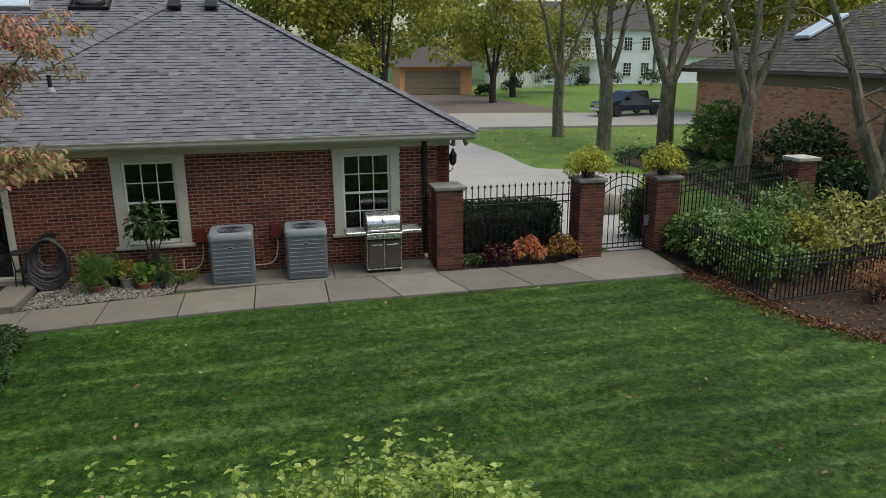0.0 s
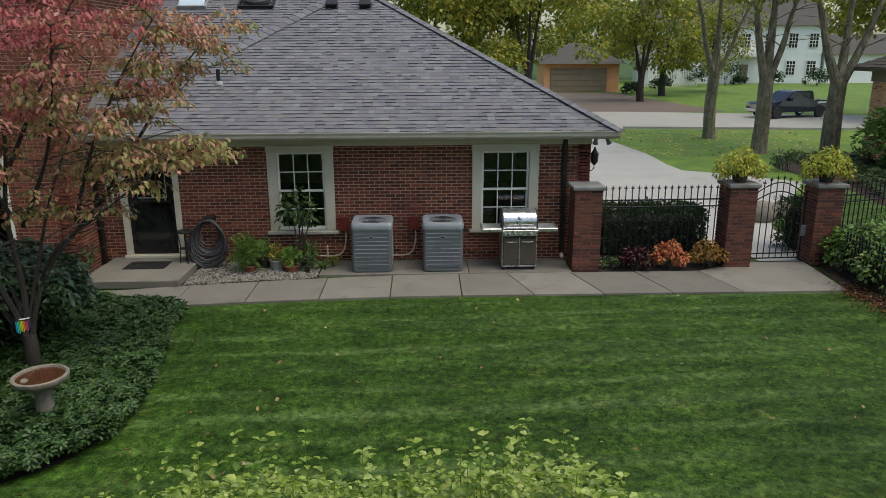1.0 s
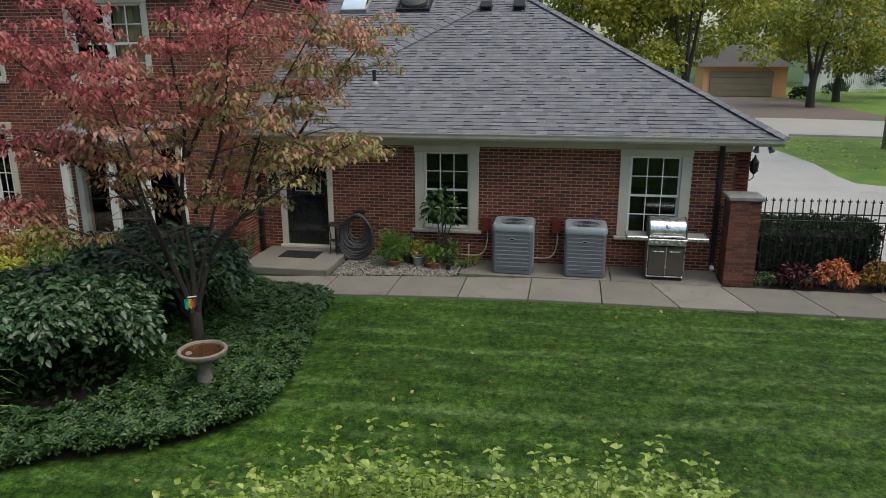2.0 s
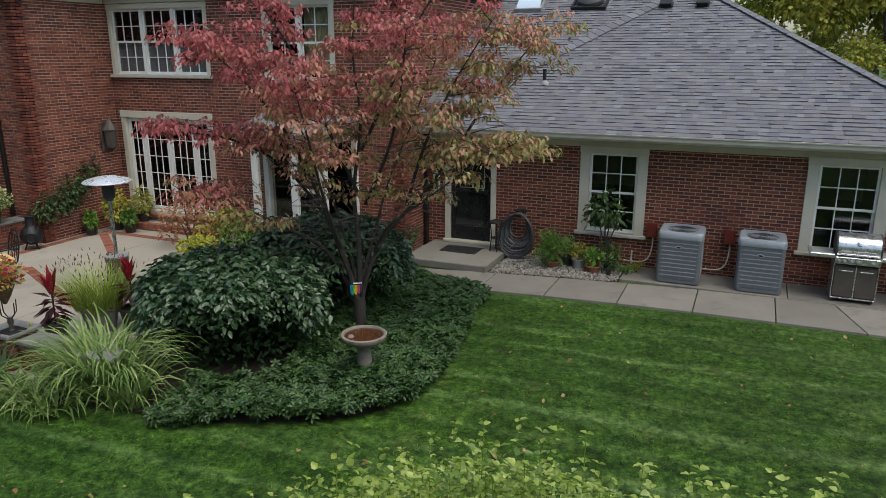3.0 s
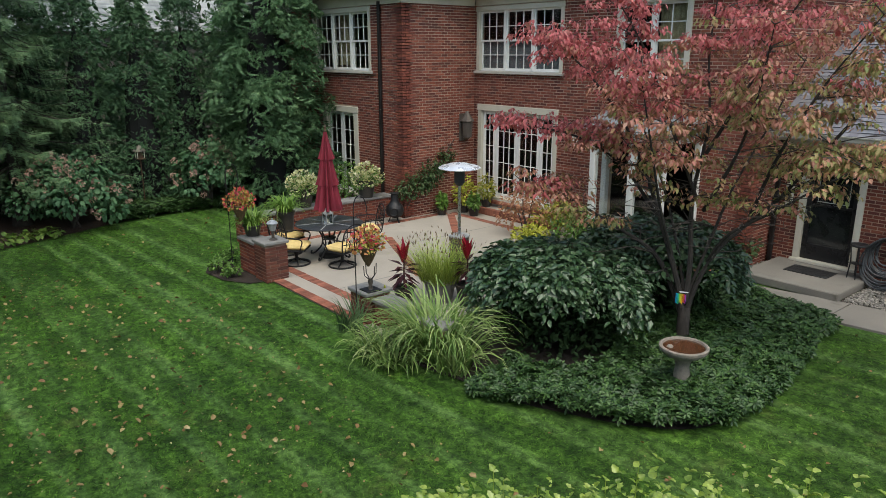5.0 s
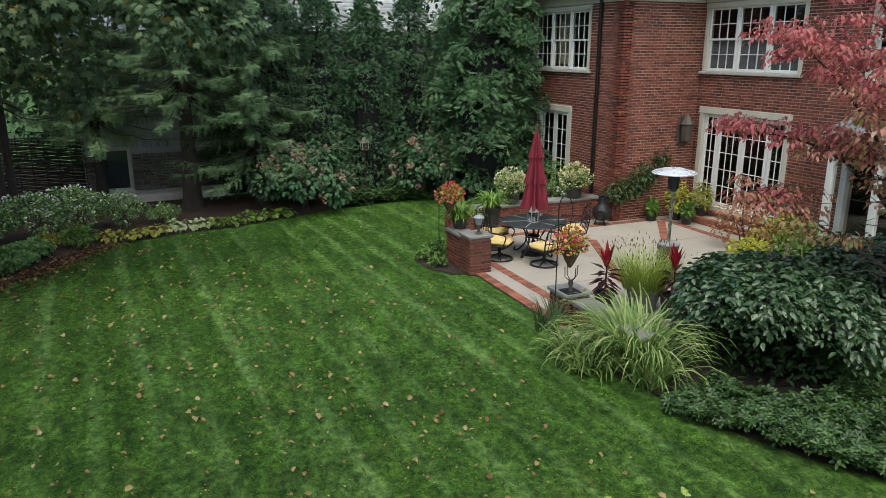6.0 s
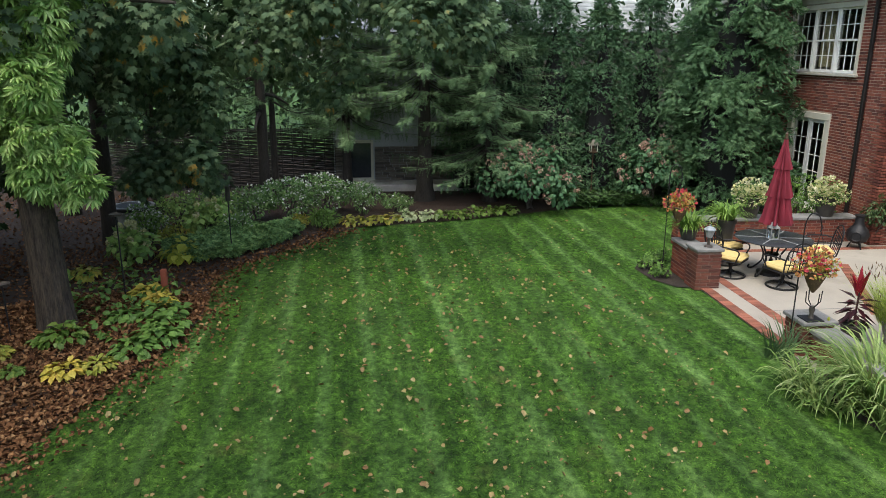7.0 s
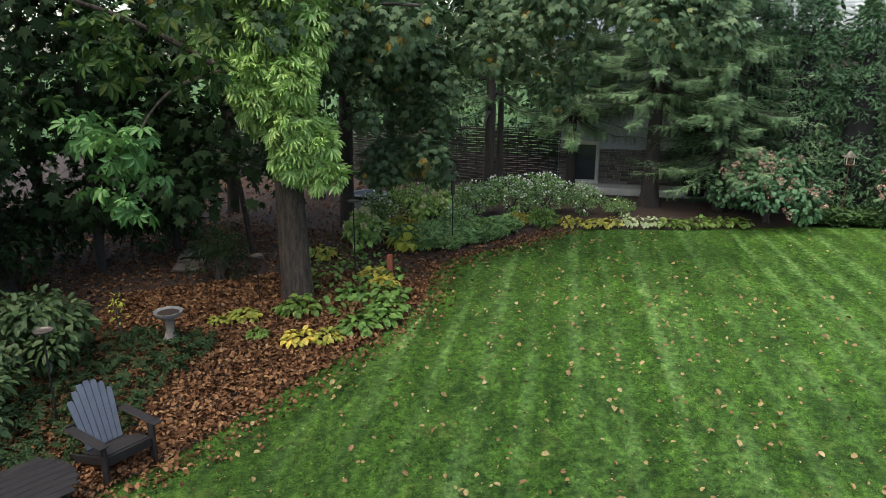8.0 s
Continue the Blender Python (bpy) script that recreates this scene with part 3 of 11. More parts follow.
L_DOGR = leaf_mat("dogwood_red_leaf", [(0.15, 0.13, 0.06), (0.31, 0.11, 0.09), (0.46, 0.11, 0.12), (0.54, 0.17, 0.17), (0.60, 0.38, 0.32)], trans=0.4, patch_scale=1.6)
# top stop raised to paint a pale sheen on some leaves
L_VIB = leaf_mat("viburnum_leaf", [(0.010, 0.028, 0.010), (0.024, 0.060, 0.021), (0.055, 0.105, 0.042), (0.105, 0.160, 0.085)], rough=0.36, trans=0.08, spec=0.6)
L_PACH = leaf_mat("pachysandra_leaf", [(0.010, 0.026, 0.008), (0.028, 0.066, 0.017), (0.075, 0.145, 0.034)], rough=0.45, trans=0.08, spec=0.35)
L_GREEN = leaf_mat("green_leaf", [(0.059, 0.118, 0.029), (0.111, 0.212, 0.044), (0.195, 0.330, 0.073)])
L_SQUASH = leaf_mat("yellowing_squash_leaf", [(0.16, 0.20, 0.05), (0.30, 0.32, 0.08), (0.46, 0.44, 0.14), (0.56, 0.50, 0.22)], patch_scale=2)
L_GOLD = leaf_mat("golden_hosta_leaf", [(0.20, 0.24, 0.04), (0.42, 0.36, 0.06), (0.58, 0.44, 0.08), (0.50, 0.22, 0.05)], patch_scale=5)
L_LIME = leaf_mat("lime_leaf", [(0.20, 0.25, 0.03), (0.38, 0.40, 0.05), (0.56, 0.55, 0.10)])
L_YEL = leaf_mat("yellowing_leaf", [(0.11, 0.17, 0.03), (0.22, 0.25, 0.04), (0.36, 0.33, 0.06), (0.38, 0.22, 0.05)])
# palest stops paint whitish highlights on some leaves
L_NEAR = leaf_mat("shrub_top_leaf", [(0.045, 0.105, 0.010), (0.11, 0.19, 0.018), (0.21, 0.30, 0.035), (0.34, 0.42, 0.085), (0.50, 0.57, 0.25)], rough=0.35, trans=0.3, spec=0.55, patch_scale=6)
L_BUCK = leaf_mat("bright_compound_leaf", [(0.10, 0.20, 0.055), (0.26, 0.44, 0.12), (0.46, 0.64, 0.22), (0.70, 0.80, 0.40)], trans=0.3, patch=(0.75, 0.82, (0.40, 0.30, 0.05)))
L_MAPLE = leaf_mat("maple_leaf", [(0.022, 0.048, 0.026), (0.056, 0.100, 0.050), (0.105, 0.160, 0.078), (0.185, 0.245, 0.125)], patch=(0.66, 0.72, (0.34, 0.21, 0.04)), rough=0.6, spec=0.14, trans=0.3, patch_scale=2.0)
L_DARK = leaf_mat("shade_leaf", [(0.029, 0.053, 0.022), (0.053, 0.097, 0.033), (0.092, 0.133, 0.048)])
L_ARB = leaf_mat("arborvitae_spray", [(0.020, 0.056, 0.025), (0.050, 0.112, 0.048), (0.105, 0.200, 0.088), (0.20, 0.30, 0.13)], rough=0.55, trans=0.25)
L_ARBD = leaf_mat("dark_arborvitae_spray", [(0.015, 0.044, 0.022), (0.035, 0.088, 0.040), (0.071, 0.147, 0.066), (0.126, 0.210, 0.084)], rough=0.55, trans=0.2)
L_SPRUCE = leaf_mat("spruce_needles", [(0.052, 0.101, 0.055), (0.124, 0.215, 0.101), (0.247, 0.351, 0.169)], rough=0.6, trans=0.12, spec=0.2)
L_BOX = leaf_mat("clipped_hedge_leaf", [(0.014, 0.031, 0.012), (0.026, 0.055, 0.019), (0.048, 0.090, 0.029)], rough=0.45)
L_AUT = leaf_mat("street_tree_leaf", [(0.085, 0.135, 0.026), (0.165, 0.205, 0.034), (0.300, 0.290, 0.045), (0.540, 0.400, 0.055)], trans=0.35, patch_scale=0.25)
L_COLEUS = leaf_mat("coleus_leaf", [(0.368, 0.069, 0.040), (0.483, 0.149, 0.069), (0.529, 0.299, 0.115)], patch_scale=4)
L_COLEUS2 = leaf_mat("bronze_coleus_leaf", [(0.16, 0.07, 0.02), (0.26, 0.14, 0.03), (0.34, 0.22, 0.06)], patch_scale=4)
L_BURG = leaf_mat("burgundy_leaf", [(0.028, 0.007, 0.011), (0.05, 0.011, 0.016), (0.085, 0.016, 0.024)], rough=0.4)
L_CORDY = leaf_mat("red_ti_leaf", [(0.16, 0.006, 0.018), (0.32, 0.012, 0.03), (0.50, 0.03, 0.05)], rough=0.35)
L_VARIE = leaf_mat("striped_grass", [(0.05, 0.11, 0.025), (0.12, 0.21, 0.05), (0.26, 0.35, 0.11), (0.54, 0.57, 0.33)], patch_scale=6)
L_SPIKE = leaf_mat("fountain_grass", [(0.14, 0.22, 0.035), (0.27, 0.36, 0.06), (0.42, 0.46, 0.12)], patch_scale=3)
L_IRIS = leaf_mat("iris_blade", [(0.05, 0.10, 0.045), (0.08, 0.14, 0.06), (0.13, 0.18, 0.09)])
L_FERN = leaf_mat("fern_frond", [(0.069, 0.161, 0.029), (0.127, 0.241, 0.040), (0.207, 0.322, 0.069)])
L_HOSTA = leaf_mat("hosta_leaf", [(0.067, 0.134, 0.024), (0.106, 0.182, 0.034), (0.192, 0.250, 0.058)], rough=0.4)
L_HOSTAV = leaf_mat("edged_hosta_leaf", [(0.12, 0.2, 0.06), (0.34, 0.40, 0.20), (0.5, 0.52, 0.34)])
L_HYD = leaf_mat("hydrangea_head", [(0.36, 0.19, 0.16), (0.44, 0.27, 0.22), (0.42, 0.35, 0.26)], patch_scale=3)
L_PINK = leaf_mat("peach_foliage", [(0.30, 0.12, 0.07), (0.38, 0.18, 0.10), (0.34, 0.25, 0.09)])
L_WFLOW = leaf_mat("white_bloom", [(0.42, 0.42, 0.14), (0.62, 0.60, 0.34), (0.76, 0.74, 0.58)])
L_RFLOW = leaf_mat("red_bloom", [(0.45, 0.03, 0.05), (0.55, 0.07, 0.10), (0.6, 0.18, 0.2)])
L_OFLOW = leaf_mat("orange_bloom", [(0.5, 0.13, 0.04), (0.55, 0.25, 0.09), (0.5, 0.36, 0.2)], patch_scale=6)
L_FALL = leaf_mat("fallen_leaf", [(0.10, 0.046, 0.017), (0.16, 0.09, 0.033), (0.22, 0.15, 0.06), (0.28, 0.22, 0.09), (0.42, 0.37, 0.26)], trans=0.05, patch_scale=5)
L_YFALL = leaf_mat("yellow_fallen_leaf", [(0.30, 0.22, 0.07), (0.45, 0.36, 0.12), (0.55, 0.48, 0.22)], trans=0.05, patch_scale=3)
L_LITTER = leaf_mat("leaf_litter", [(0.020, 0.010, 0.006), (0.065, 0.029, 0.014), (0.135, 0.064, 0.030), (0.23, 0.125, 0.060), (0.36, 0.225, 0.115)], rough=0.8, spec=0.08, trans=0.03, patch_scale=6)
M_BAYROOF = pm("weathered_metal_roof", (0.30, 0.33, 0.34), (0.22, 0.245, 0.25), 0.5, 3, 60, 0.1, metal=0.3)
M_STACK = pm("stacked_stone", (0.20, 0.175, 0.15), (0.10, 0.088, 0.078), 0.9, 8, 70, 0.5, rand="island", rand_amt=0.5)
# leaf green darkened to stand for deep shade
L_SHADE = leaf_mat("leaf_dark_for_shade", [(0.012, 0.026, 0.010), (0.024, 0.048, 0.018), (0.042, 0.070, 0.027)], rough=0.7, spec=0.1, trans=0.12)
L_RIBBON = leaf_mat("ribbon_grass", [(0.08, 0.17, 0.03), (0.15, 0.27, 0.045), (0.26, 0.38, 0.09)], patch_scale=4)
M_BRICK_PIER = pm("pillar_brick", (0.115, 0.042, 0.030), (0.065, 0.024, 0.019), 0.85, 14, 160, 0.5, rand="object", rand_amt=[(0.0, (0.050, 0.020, 0.016)), (0.4, (0.115, 0.035, 0.024)), (1.0, (0.20, 0.068, 0.042))])
L_VEG = leaf_mat("vegetable_leaf", [(0.05, 0.11, 0.03), (0.11, 0.20, 0.055), (0.20, 0.30, 0.085), (0.36, 0.40, 0.13)])
M_MORTAR_G = pm("aged_mortar", (0.48, 0.36, 0.27), (0.33, 0.24, 0.18), 0.95, 9, 130, 0.5, stains=(1.4, 0.5, 0.75, (0.17, 0.105, 0.085)))
# darker copy of the palmate leaf, its shade mixed into the colour
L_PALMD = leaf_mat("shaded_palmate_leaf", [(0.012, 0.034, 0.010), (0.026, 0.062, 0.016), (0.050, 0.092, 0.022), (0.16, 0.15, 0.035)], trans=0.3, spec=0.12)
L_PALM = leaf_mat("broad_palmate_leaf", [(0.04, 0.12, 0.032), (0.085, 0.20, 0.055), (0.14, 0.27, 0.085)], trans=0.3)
L_HYDLEAF = leaf_mat("hydrangea_leaf", [(0.030, 0.078, 0.040), (0.068, 0.150, 0.072), (0.13, 0.235, 0.11)], spec=0.18)
L_TEAL = leaf_mat("blue_green_leaf", [(0.05, 0.11, 0.04), (0.11, 0.21, 0.075), (0.20, 0.33, 0.115), (0.34, 0.45, 0.18)], spec=0.15)
L_WHITE = leaf_mat("white_floret", [(0.55, 0.56, 0.52), (0.70, 0.70, 0.68), (0.82, 0.82, 0.80)])
M_SLAB = pm("brown_stone", (0.16, 0.13, 0.105), (0.09, 0.072, 0.06), 0.9, 5, 60, 0.5)
M_REDPOST = pm("red_stained_post", (0.36, 0.10, 0.055), (0.24, 0.065, 0.04), 0.7, 8, 70, 0.3, stretch=(1, 1, 0.2))
L_BORD = leaf_mat("perennial_leaf", [(0.09, 0.17, 0.045), (0.18, 0.31, 0.08), (0.31, 0.46, 0.13), (0.50, 0.60, 0.20)])
# ---- ground ----
def flat(name, poly, z, mat, label, category, kind="structure"):
    me = sheet(poly, z)
    me.name = name
    me.materials.append(mat)
    return tagged(new(name, me), label, category, kind=kind)


flat("front_lawn", [(3.4, 21.0), (60, 21.0), (90, 110), (3.4, 110)], -0.006, M_FRONTGRASS, "bright green front lawn by the street", "lawn")
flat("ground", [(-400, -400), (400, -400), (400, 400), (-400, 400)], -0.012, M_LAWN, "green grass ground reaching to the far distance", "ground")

# ---- brick walls ----
BL, BH, JT, COURSE = 0.194, 0.0535, 0.014, 0.0677


def brick_mesh(L, name, mat):
    g = Geo()
    b = 0.003
    vs = []
    for x0, x1, z0, z1, y in ((0, L, 0, BH, 0.0), (b, L - b, b, BH - b, -0.009)):
        vs += [(x0, y, z0), (x1, y, z0), (x1, y, z1), (x0, y, z1)]
    g.add(vs, [(4, 5, 6, 7), (0, 1, 5, 4), (1, 2, 6, 5), (2, 3, 7, 6), (3, 0, 4, 7)])
    return g.mesh(name, mat)


def wall_slab(g, W, Hh, openings, depth, m):
    us = sorted({0.0, W, *(o[0] for o in openings), *(o[1] for o in openings)})
    zs = sorted({0.0, Hh, *(o[2] for o in openings), *(o[3] for o in openings)})
    us = [u for u in us if 0 <= u <= W]
    zs = [z for z in zs if 0 <= z <= Hh]
    for a, b in zip(us, us[1:]):
        run = None
        for c, d in zip(zs, zs[1:]):
            hole = any(o[0] <= (a + b) / 2 <= o[1] and o[2] <= (c + d) / 2 <= o[3] for o in openings)
            if not hole:
                run = (run[0], d) if run else (c, d)
            if hole and run:
                g.box(a, b, 0, depth, run[0], run[1], m)
                run = None
        if run:
            g.box(a, b, 0, depth, run[0], run[1], m)


def brick_wall(name, label, m, W, Hh, openings=(), depth=0.25, mat=None, mortar=None, near=None, proud=None, limit=300, soldier=()):
    """A wall along local x, its face on y = 0 towards -y, with its bricks standing proud of the joints.
    near: the stretch of local x whose bricks are separate pieces."""
    mat, mortar = mat or M_BRICK, mortar or M_MORTAR
    g = Geo()
    wall_slab(g, W, Hh, openings, depth, None)
    ob = part(name, g, mortar, m=m)
    tagged(ob, label, "wall", kind="structure")
    piece = brick_mesh(BL, "brick", M_BRICK_HP if mat is M_BRICK_H else M_BRICK_P)
    lens, pos, singles = [], [], 0
    r = random.Random(len(name) * 7 + int(W * 10))
    for k in range(int(Hh / COURSE)):
        z = k * COURSE + JT / 2
        u = -0.5 * (BL + JT) * (k % 2)
        while u < W:
            a, b = max(u, 0.0), min(u + BL, W)
            u += BL + JT
            segs = [(a, b)]
            for o in openings:
                if z + BH > o[2] + 0.001 and z < o[3] - 0.001:
                    segs = [s for (p, q) in segs for s in ((p, min(q, o[0])), (max(p, o[1]), q)) if s[1] - s[0] > 1e-6 and not (p >= o[0] and q <= o[1])]
            for p, q in segs:
                if q - p < 0.02:
                    continue
                off = (proud(p, k) if proud else 0.0) + r.uniform(-0.0015, 0.0015)
                if near and singles < limit and near[0] <= p <= near[1] and near[2] <= z <= near[3] and q - p > BL - 1e-4:
                    part("brick", piece, None, ob, m=pose(p, -off, z))
                    singles += 1
                else:
                    pos.append((p, -off, z))
                    lens.append((q - p) / BL)
    tv = [(0, 0, 0), (BL, 0, 0), (BL, 0, BH), (0, 0, BH), (0.003, -0.009, 0.003), (BL - 0.003, -0.009, 0.003), (BL - 0.003, -0.009, BH - 0.003), (0.003, -0.009, BH - 0.003)]
    tf = [(4, 5, 6), (4, 6, 7), (0, 1, 5), (0, 5, 4), (1, 2, 6), (1, 6, 5), (2, 3, 7), (2, 7, 6), (3, 0, 4), (3, 4, 7)]
    n = len(pos)
    sc = np.stack([np.array(lens), np.ones(n), np.ones(n)], 1)
    me = scatter("bricks", (tv, tf), np.array(pos), np.repeat(np.eye(3)[None], n, 0), sc, mat)
    me.polygons.foreach_set("use_smooth", np.zeros(len(me.polygons), bool))
    st = part("bricks", me, None, ob)
    st["kind"] = "stuff"
    return ob


def sash(parent, x0, x1, z0, z1, y, cols, rows, name="sash", rail=0.045, bar=0.02, mat=None):
    g = Geo()
    d = 0.035
    g.cbox(x0, x0 + rail, y, y + d, z0, z1, 0.004)
    g.cbox(x1 - rail, x1, y, y + d, z0, z1, 0.004)
    g.cbox(x0 + rail, x1 - rail, y, y + d, z0, z0 + rail, 0.004)
    g.cbox(x0 + rail, x1 - rail, y, y + d, z1 - rail, z1, 0.004)
    s = part(name, g, mat or M_WHITE, parent)
    a, b, c, e = x0 + rail, x1 - rail, z0 + rail, z1 - rail
    for i in range(1, cols):
        x = a + (b - a) * i / cols
        part("muntin", Geo().cbox(x - bar / 2, x + bar / 2, y + 0.002, y + d - 0.004, c, e, 0.004), mat or M_WHITE, s)
    for j in range(1, rows):
        z = c + (e - c) * j / rows
        part("muntin", Geo().cbox(a, b, y + 0.004, y + d - 0.006, z - bar / 2, z + bar / 2, 0.004), mat or M_WHITE, s)
    for i in range(cols):
        for j in range(rows):
            p = part("pane", Geo().box(a + (b - a) * i / cols, a + (b - a) * (i + 1) / cols, y + 0.015, y + 0.019,
                                       c + (e - c) * j / rows, c + (e - c) * (j + 1) / rows), M_GLASS, s)
            p.visible_shadow = False
    return s


def casing(parent, w, h, tw, sill=True, deep=0.12, top=None):
    """Trim round an opening w by h: outside boards, the reveal and a sill."""
    top = tw if top is None else top
    g = Geo()
    g.cbox(-0.002, tw, -0.035, deep, 0, h - top, 0.006)
    g.cbox(w - tw, w + 0.002, -0.035, deep, 0, h - top, 0.006)
    part("casing", g, M_TRIM, parent)
    part("head_trim", Geo().cbox(-0.012, w + 0.012, -0.05, deep, h - top, h + 0.002, 0.008), M_TRIM, parent)
    if sill:
        part("window_sill", Geo().cbox(-0.06, w + 0.06, -0.09, deep, -0.07, 0.0, 0.012), M_LIME, parent, "pale limestone sill")


def hung_window(name, label, m, w, h, units=1, cols=3, rows=2, tw=0.13, deep=0.14, top=None, curtain=False, screen=False):
    ob = thing(name, label=label, category="window", kind="structure")
    ob.matrix_basis = m
    casing(ob, w, h, tw, True, deep, top)
    a, b, c, d = tw, w - tw, 0.03, h - (tw if top is None else top)
    part("sash_rail", Geo().cbox(a, b, 0.03, deep, 0, 0.03, 0.005), M_WHITE, ob)
    uw = (b - a - 0.07 * (units - 1)) / units
    mid = (c + d) / 2
    for i in range(units):
        x0 = a + i * (uw + 0.07)
        if i:
            part("mullion", Geo().cbox(x0 - 0.07, x0, 0.0, deep, c, d, 0.006), M_WHITE, ob)
        sash(ob, x0, x0 + uw, mid - 0.02, d, 0.03, cols, rows, "upper_sash")
        sash(ob, x0, x0 + uw, c, mid + 0.02, 0.07, cols, rows, "lower_sash")
        if screen:
            part("insect_screen", Geo().box(x0 + 0.04, x0 + uw - 0.04, 0.112, 0.115, c + 0.03, mid), M_ALU, ob, "grey insect screen")
        if curtain and i % 2 == 1:
            g = Geo()
            n = 18
            vs = [(x0 + uw * k / n, 0.2 + 0.02 * math.sin(k * 2.1), z) for z in (c + 0.1, d) for k in range(n + 1)]
            g.add(vs, [(k, k + 1, n + 2 + k, n + 1 + k) for k in range(n)])
            part("curtain", g, M_CURT, ob, "cream curtain")
    return ob


M_CURT = pm("cream_curtain", (0.42, 0.36, 0.22), (0.32, 0.27, 0.16), 0.9, 6, 120, 0.2)
M_ALU = pm("grey_screen", (0.13, 0.14, 0.15), (0.10, 0.11, 0.12), 0.7, 8, 150, 0.1)

# ---- garage wing: wall at y = 14.3 facing the lawn ----
GX0, GX1, GY, GTOP = -6.6, 3.36, 14.3, 2.46
GDOOR = (0.52, 1.70, 0.0, 2.30)           # local x from GX0
GW1, GW2 = (3.48, 4.80, 0.68, 2.42), (7.58, 8.92, 0.68, 2.42)
brick_wall("wall_garage_south", "dark red brick wall with light mortar joints", pose(GX0, GY, 0), GX1 - GX0, GTOP, [GDOOR, GW1, GW2],
           near=(4.9, 7.5, 0.55, 2.4), mortar=M_MORTAR_G)
brick_wall("wall_garage_east", "dark red brick side wall of the garage", pose(GX1, GY, 0, 0, 0, 90), 9.5, GTOP, mat=M_BRICK, mortar=M_MORTAR_G)
single("wall_garage_back", Geo().box(GX0, GX1, 23.6, 23.8, 0, GTOP), M_MORTAR, "plain back wall of the garage", "wall", kind="structure")
# floor and ceiling painted near-black so the garage looks unlit
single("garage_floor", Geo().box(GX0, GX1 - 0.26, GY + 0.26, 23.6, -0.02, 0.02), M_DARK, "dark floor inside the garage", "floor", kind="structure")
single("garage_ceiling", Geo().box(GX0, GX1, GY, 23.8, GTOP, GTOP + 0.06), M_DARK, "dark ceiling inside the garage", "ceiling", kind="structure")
hung_window("window_1", "white twelve-pane sash window in cream trim", pose(GX0 + GW1[0], GY, GW1[2]), GW1[1] - GW1[0], GW1[3] - GW1[2], tw=0.19, top=0.14)
hung_window("window_2", "white twelve-pane sash window behind the grill", pose(GX0 + GW2[0], GY, GW2[2]), GW2[1] - GW2[0], GW2[3] - GW2[2], tw=0.19, top=0.14)

# eaves, gutter and frieze
single("frieze_board", Geo().cbox(GX0, GX1 + 0.02, GY - 0.03, GY - 0.002, GTOP - 0.06, GTOP + 0.1, 0.005), M_TRIM, "cream frieze board under the garage eave", "trim", kind="structure")
single("soffit", Geo().box(GX0, GX1 + 0.36, GY - 0.52, GY - 0.03, GTOP + 0.10, GTOP + 0.12), M_SOFFIT, "cream painted soffit under the garage eave", "trim", kind="structure")
gut = thing("gutter", label="cream metal gutter along the garage eave", category="gutter", kind="structure")
prof = [(-0.03, 0.02), (-0.035, 0.12), (-0.015, 0.125), (0.0, 0.115)]
g = Geo()
ys = [(GY - 0.52, 2.585), (GY - 0.60, 2.585), (GY - 0.635, 2.63), (GY - 0.635, 2.70), (GY - 0.655, 2.705), (GY - 0.655, 2.725), (GY - 0.60, 2.725), (GY - 0.60, 2.62), (GY - 0.52, 2.62)]
vs = [(x, y, z) for x in (GX0 - 0.0, GX1 + 0.42) for y, z in ys]
k = len(ys)
g.add(vs, [(i, (i + 1) % k, k + (i + 1) % k, k + i) for i in range(k)] + [tuple(range(k))[::-1], tuple(k + i for i in range(k))])
part("trough", g, M_GUTTER, gut)
part("fascia", Geo().cbox(GX0, GX1 + 0.40, GY - 0.52, GY - 0.50, 2.58, 2.72, 0.004), M_TRIM, gut)
g = Geo()
vs = [(x, y, z) for y in (GY - 0.6, 24.0) for x, z in ((GX1 + 0.36, 2.60), (GX1 + 0.42, 2.60), (GX1 + 0.44, 2.72), (GX1 + 0.36, 2.72))]
g.add(vs, [(0, 1, 5, 4), (1, 2, 6, 5), (2, 3, 7, 6), (3, 0, 4, 7), (0, 3, 2, 1), (4, 5, 6, 7)])
part("side_trough", g, M_GUTTER, gut)

# roof: a hip end whose front plane rises from the eave
RM, RY0, RZ0, RX1 = 0.565, GY - 0.60, 2.72, GX1 + 0.42


def roof_pt(x, y, lift=0.0):
    return (x, y, RZ0 + RM * (y - RY0) + lift)


RPK = 5.85                                   # how far the hip runs in before the peak
roof = thing("garage_roof", label="grey asphalt shingle hip roof over the garage", category="roof", kind="structure")
g = Geo()
ax, ay = RX1 - RPK, RY0 + RPK
pk = roof_pt(ax, ay)
top = [roof_pt(GX0, RY0), roof_pt(RX1, RY0), pk, roof_pt(GX0, ay)]
back = [(RX1, 24.2, RZ0), (ax, 24.2 - RPK * 0 - 4.0, pk[2]), (GX0, 24.2, RZ0), (GX0, 20.2, pk[2])]
g.add(top + back, [(0, 1, 2, 3), (1, 4, 5, 2), (4, 6, 7, 5), (3, 2, 5, 7)])
part("deck", g, M_SHING, roof)
TW, EXP = 0.21, 0.124
shl = math.hypot(1, RM)
nrows = int(RPK * shl / EXP)
ang = math.atan(RM)
Rsl = np.array([[1, 0, 0], [0, math.cos(ang), -math.sin(ang)], [0, math.sin(ang), math.cos(ang)]])
tv = [(0.003, 0, 0.020), (TW - 0.006, 0, 0.020), (TW - 0.004, EXP * 1.05, -0.002), (0.002, EXP * 1.05, -0.002), (0.002, 0, -0.004), (TW - 0.004, 0, -0.004)]
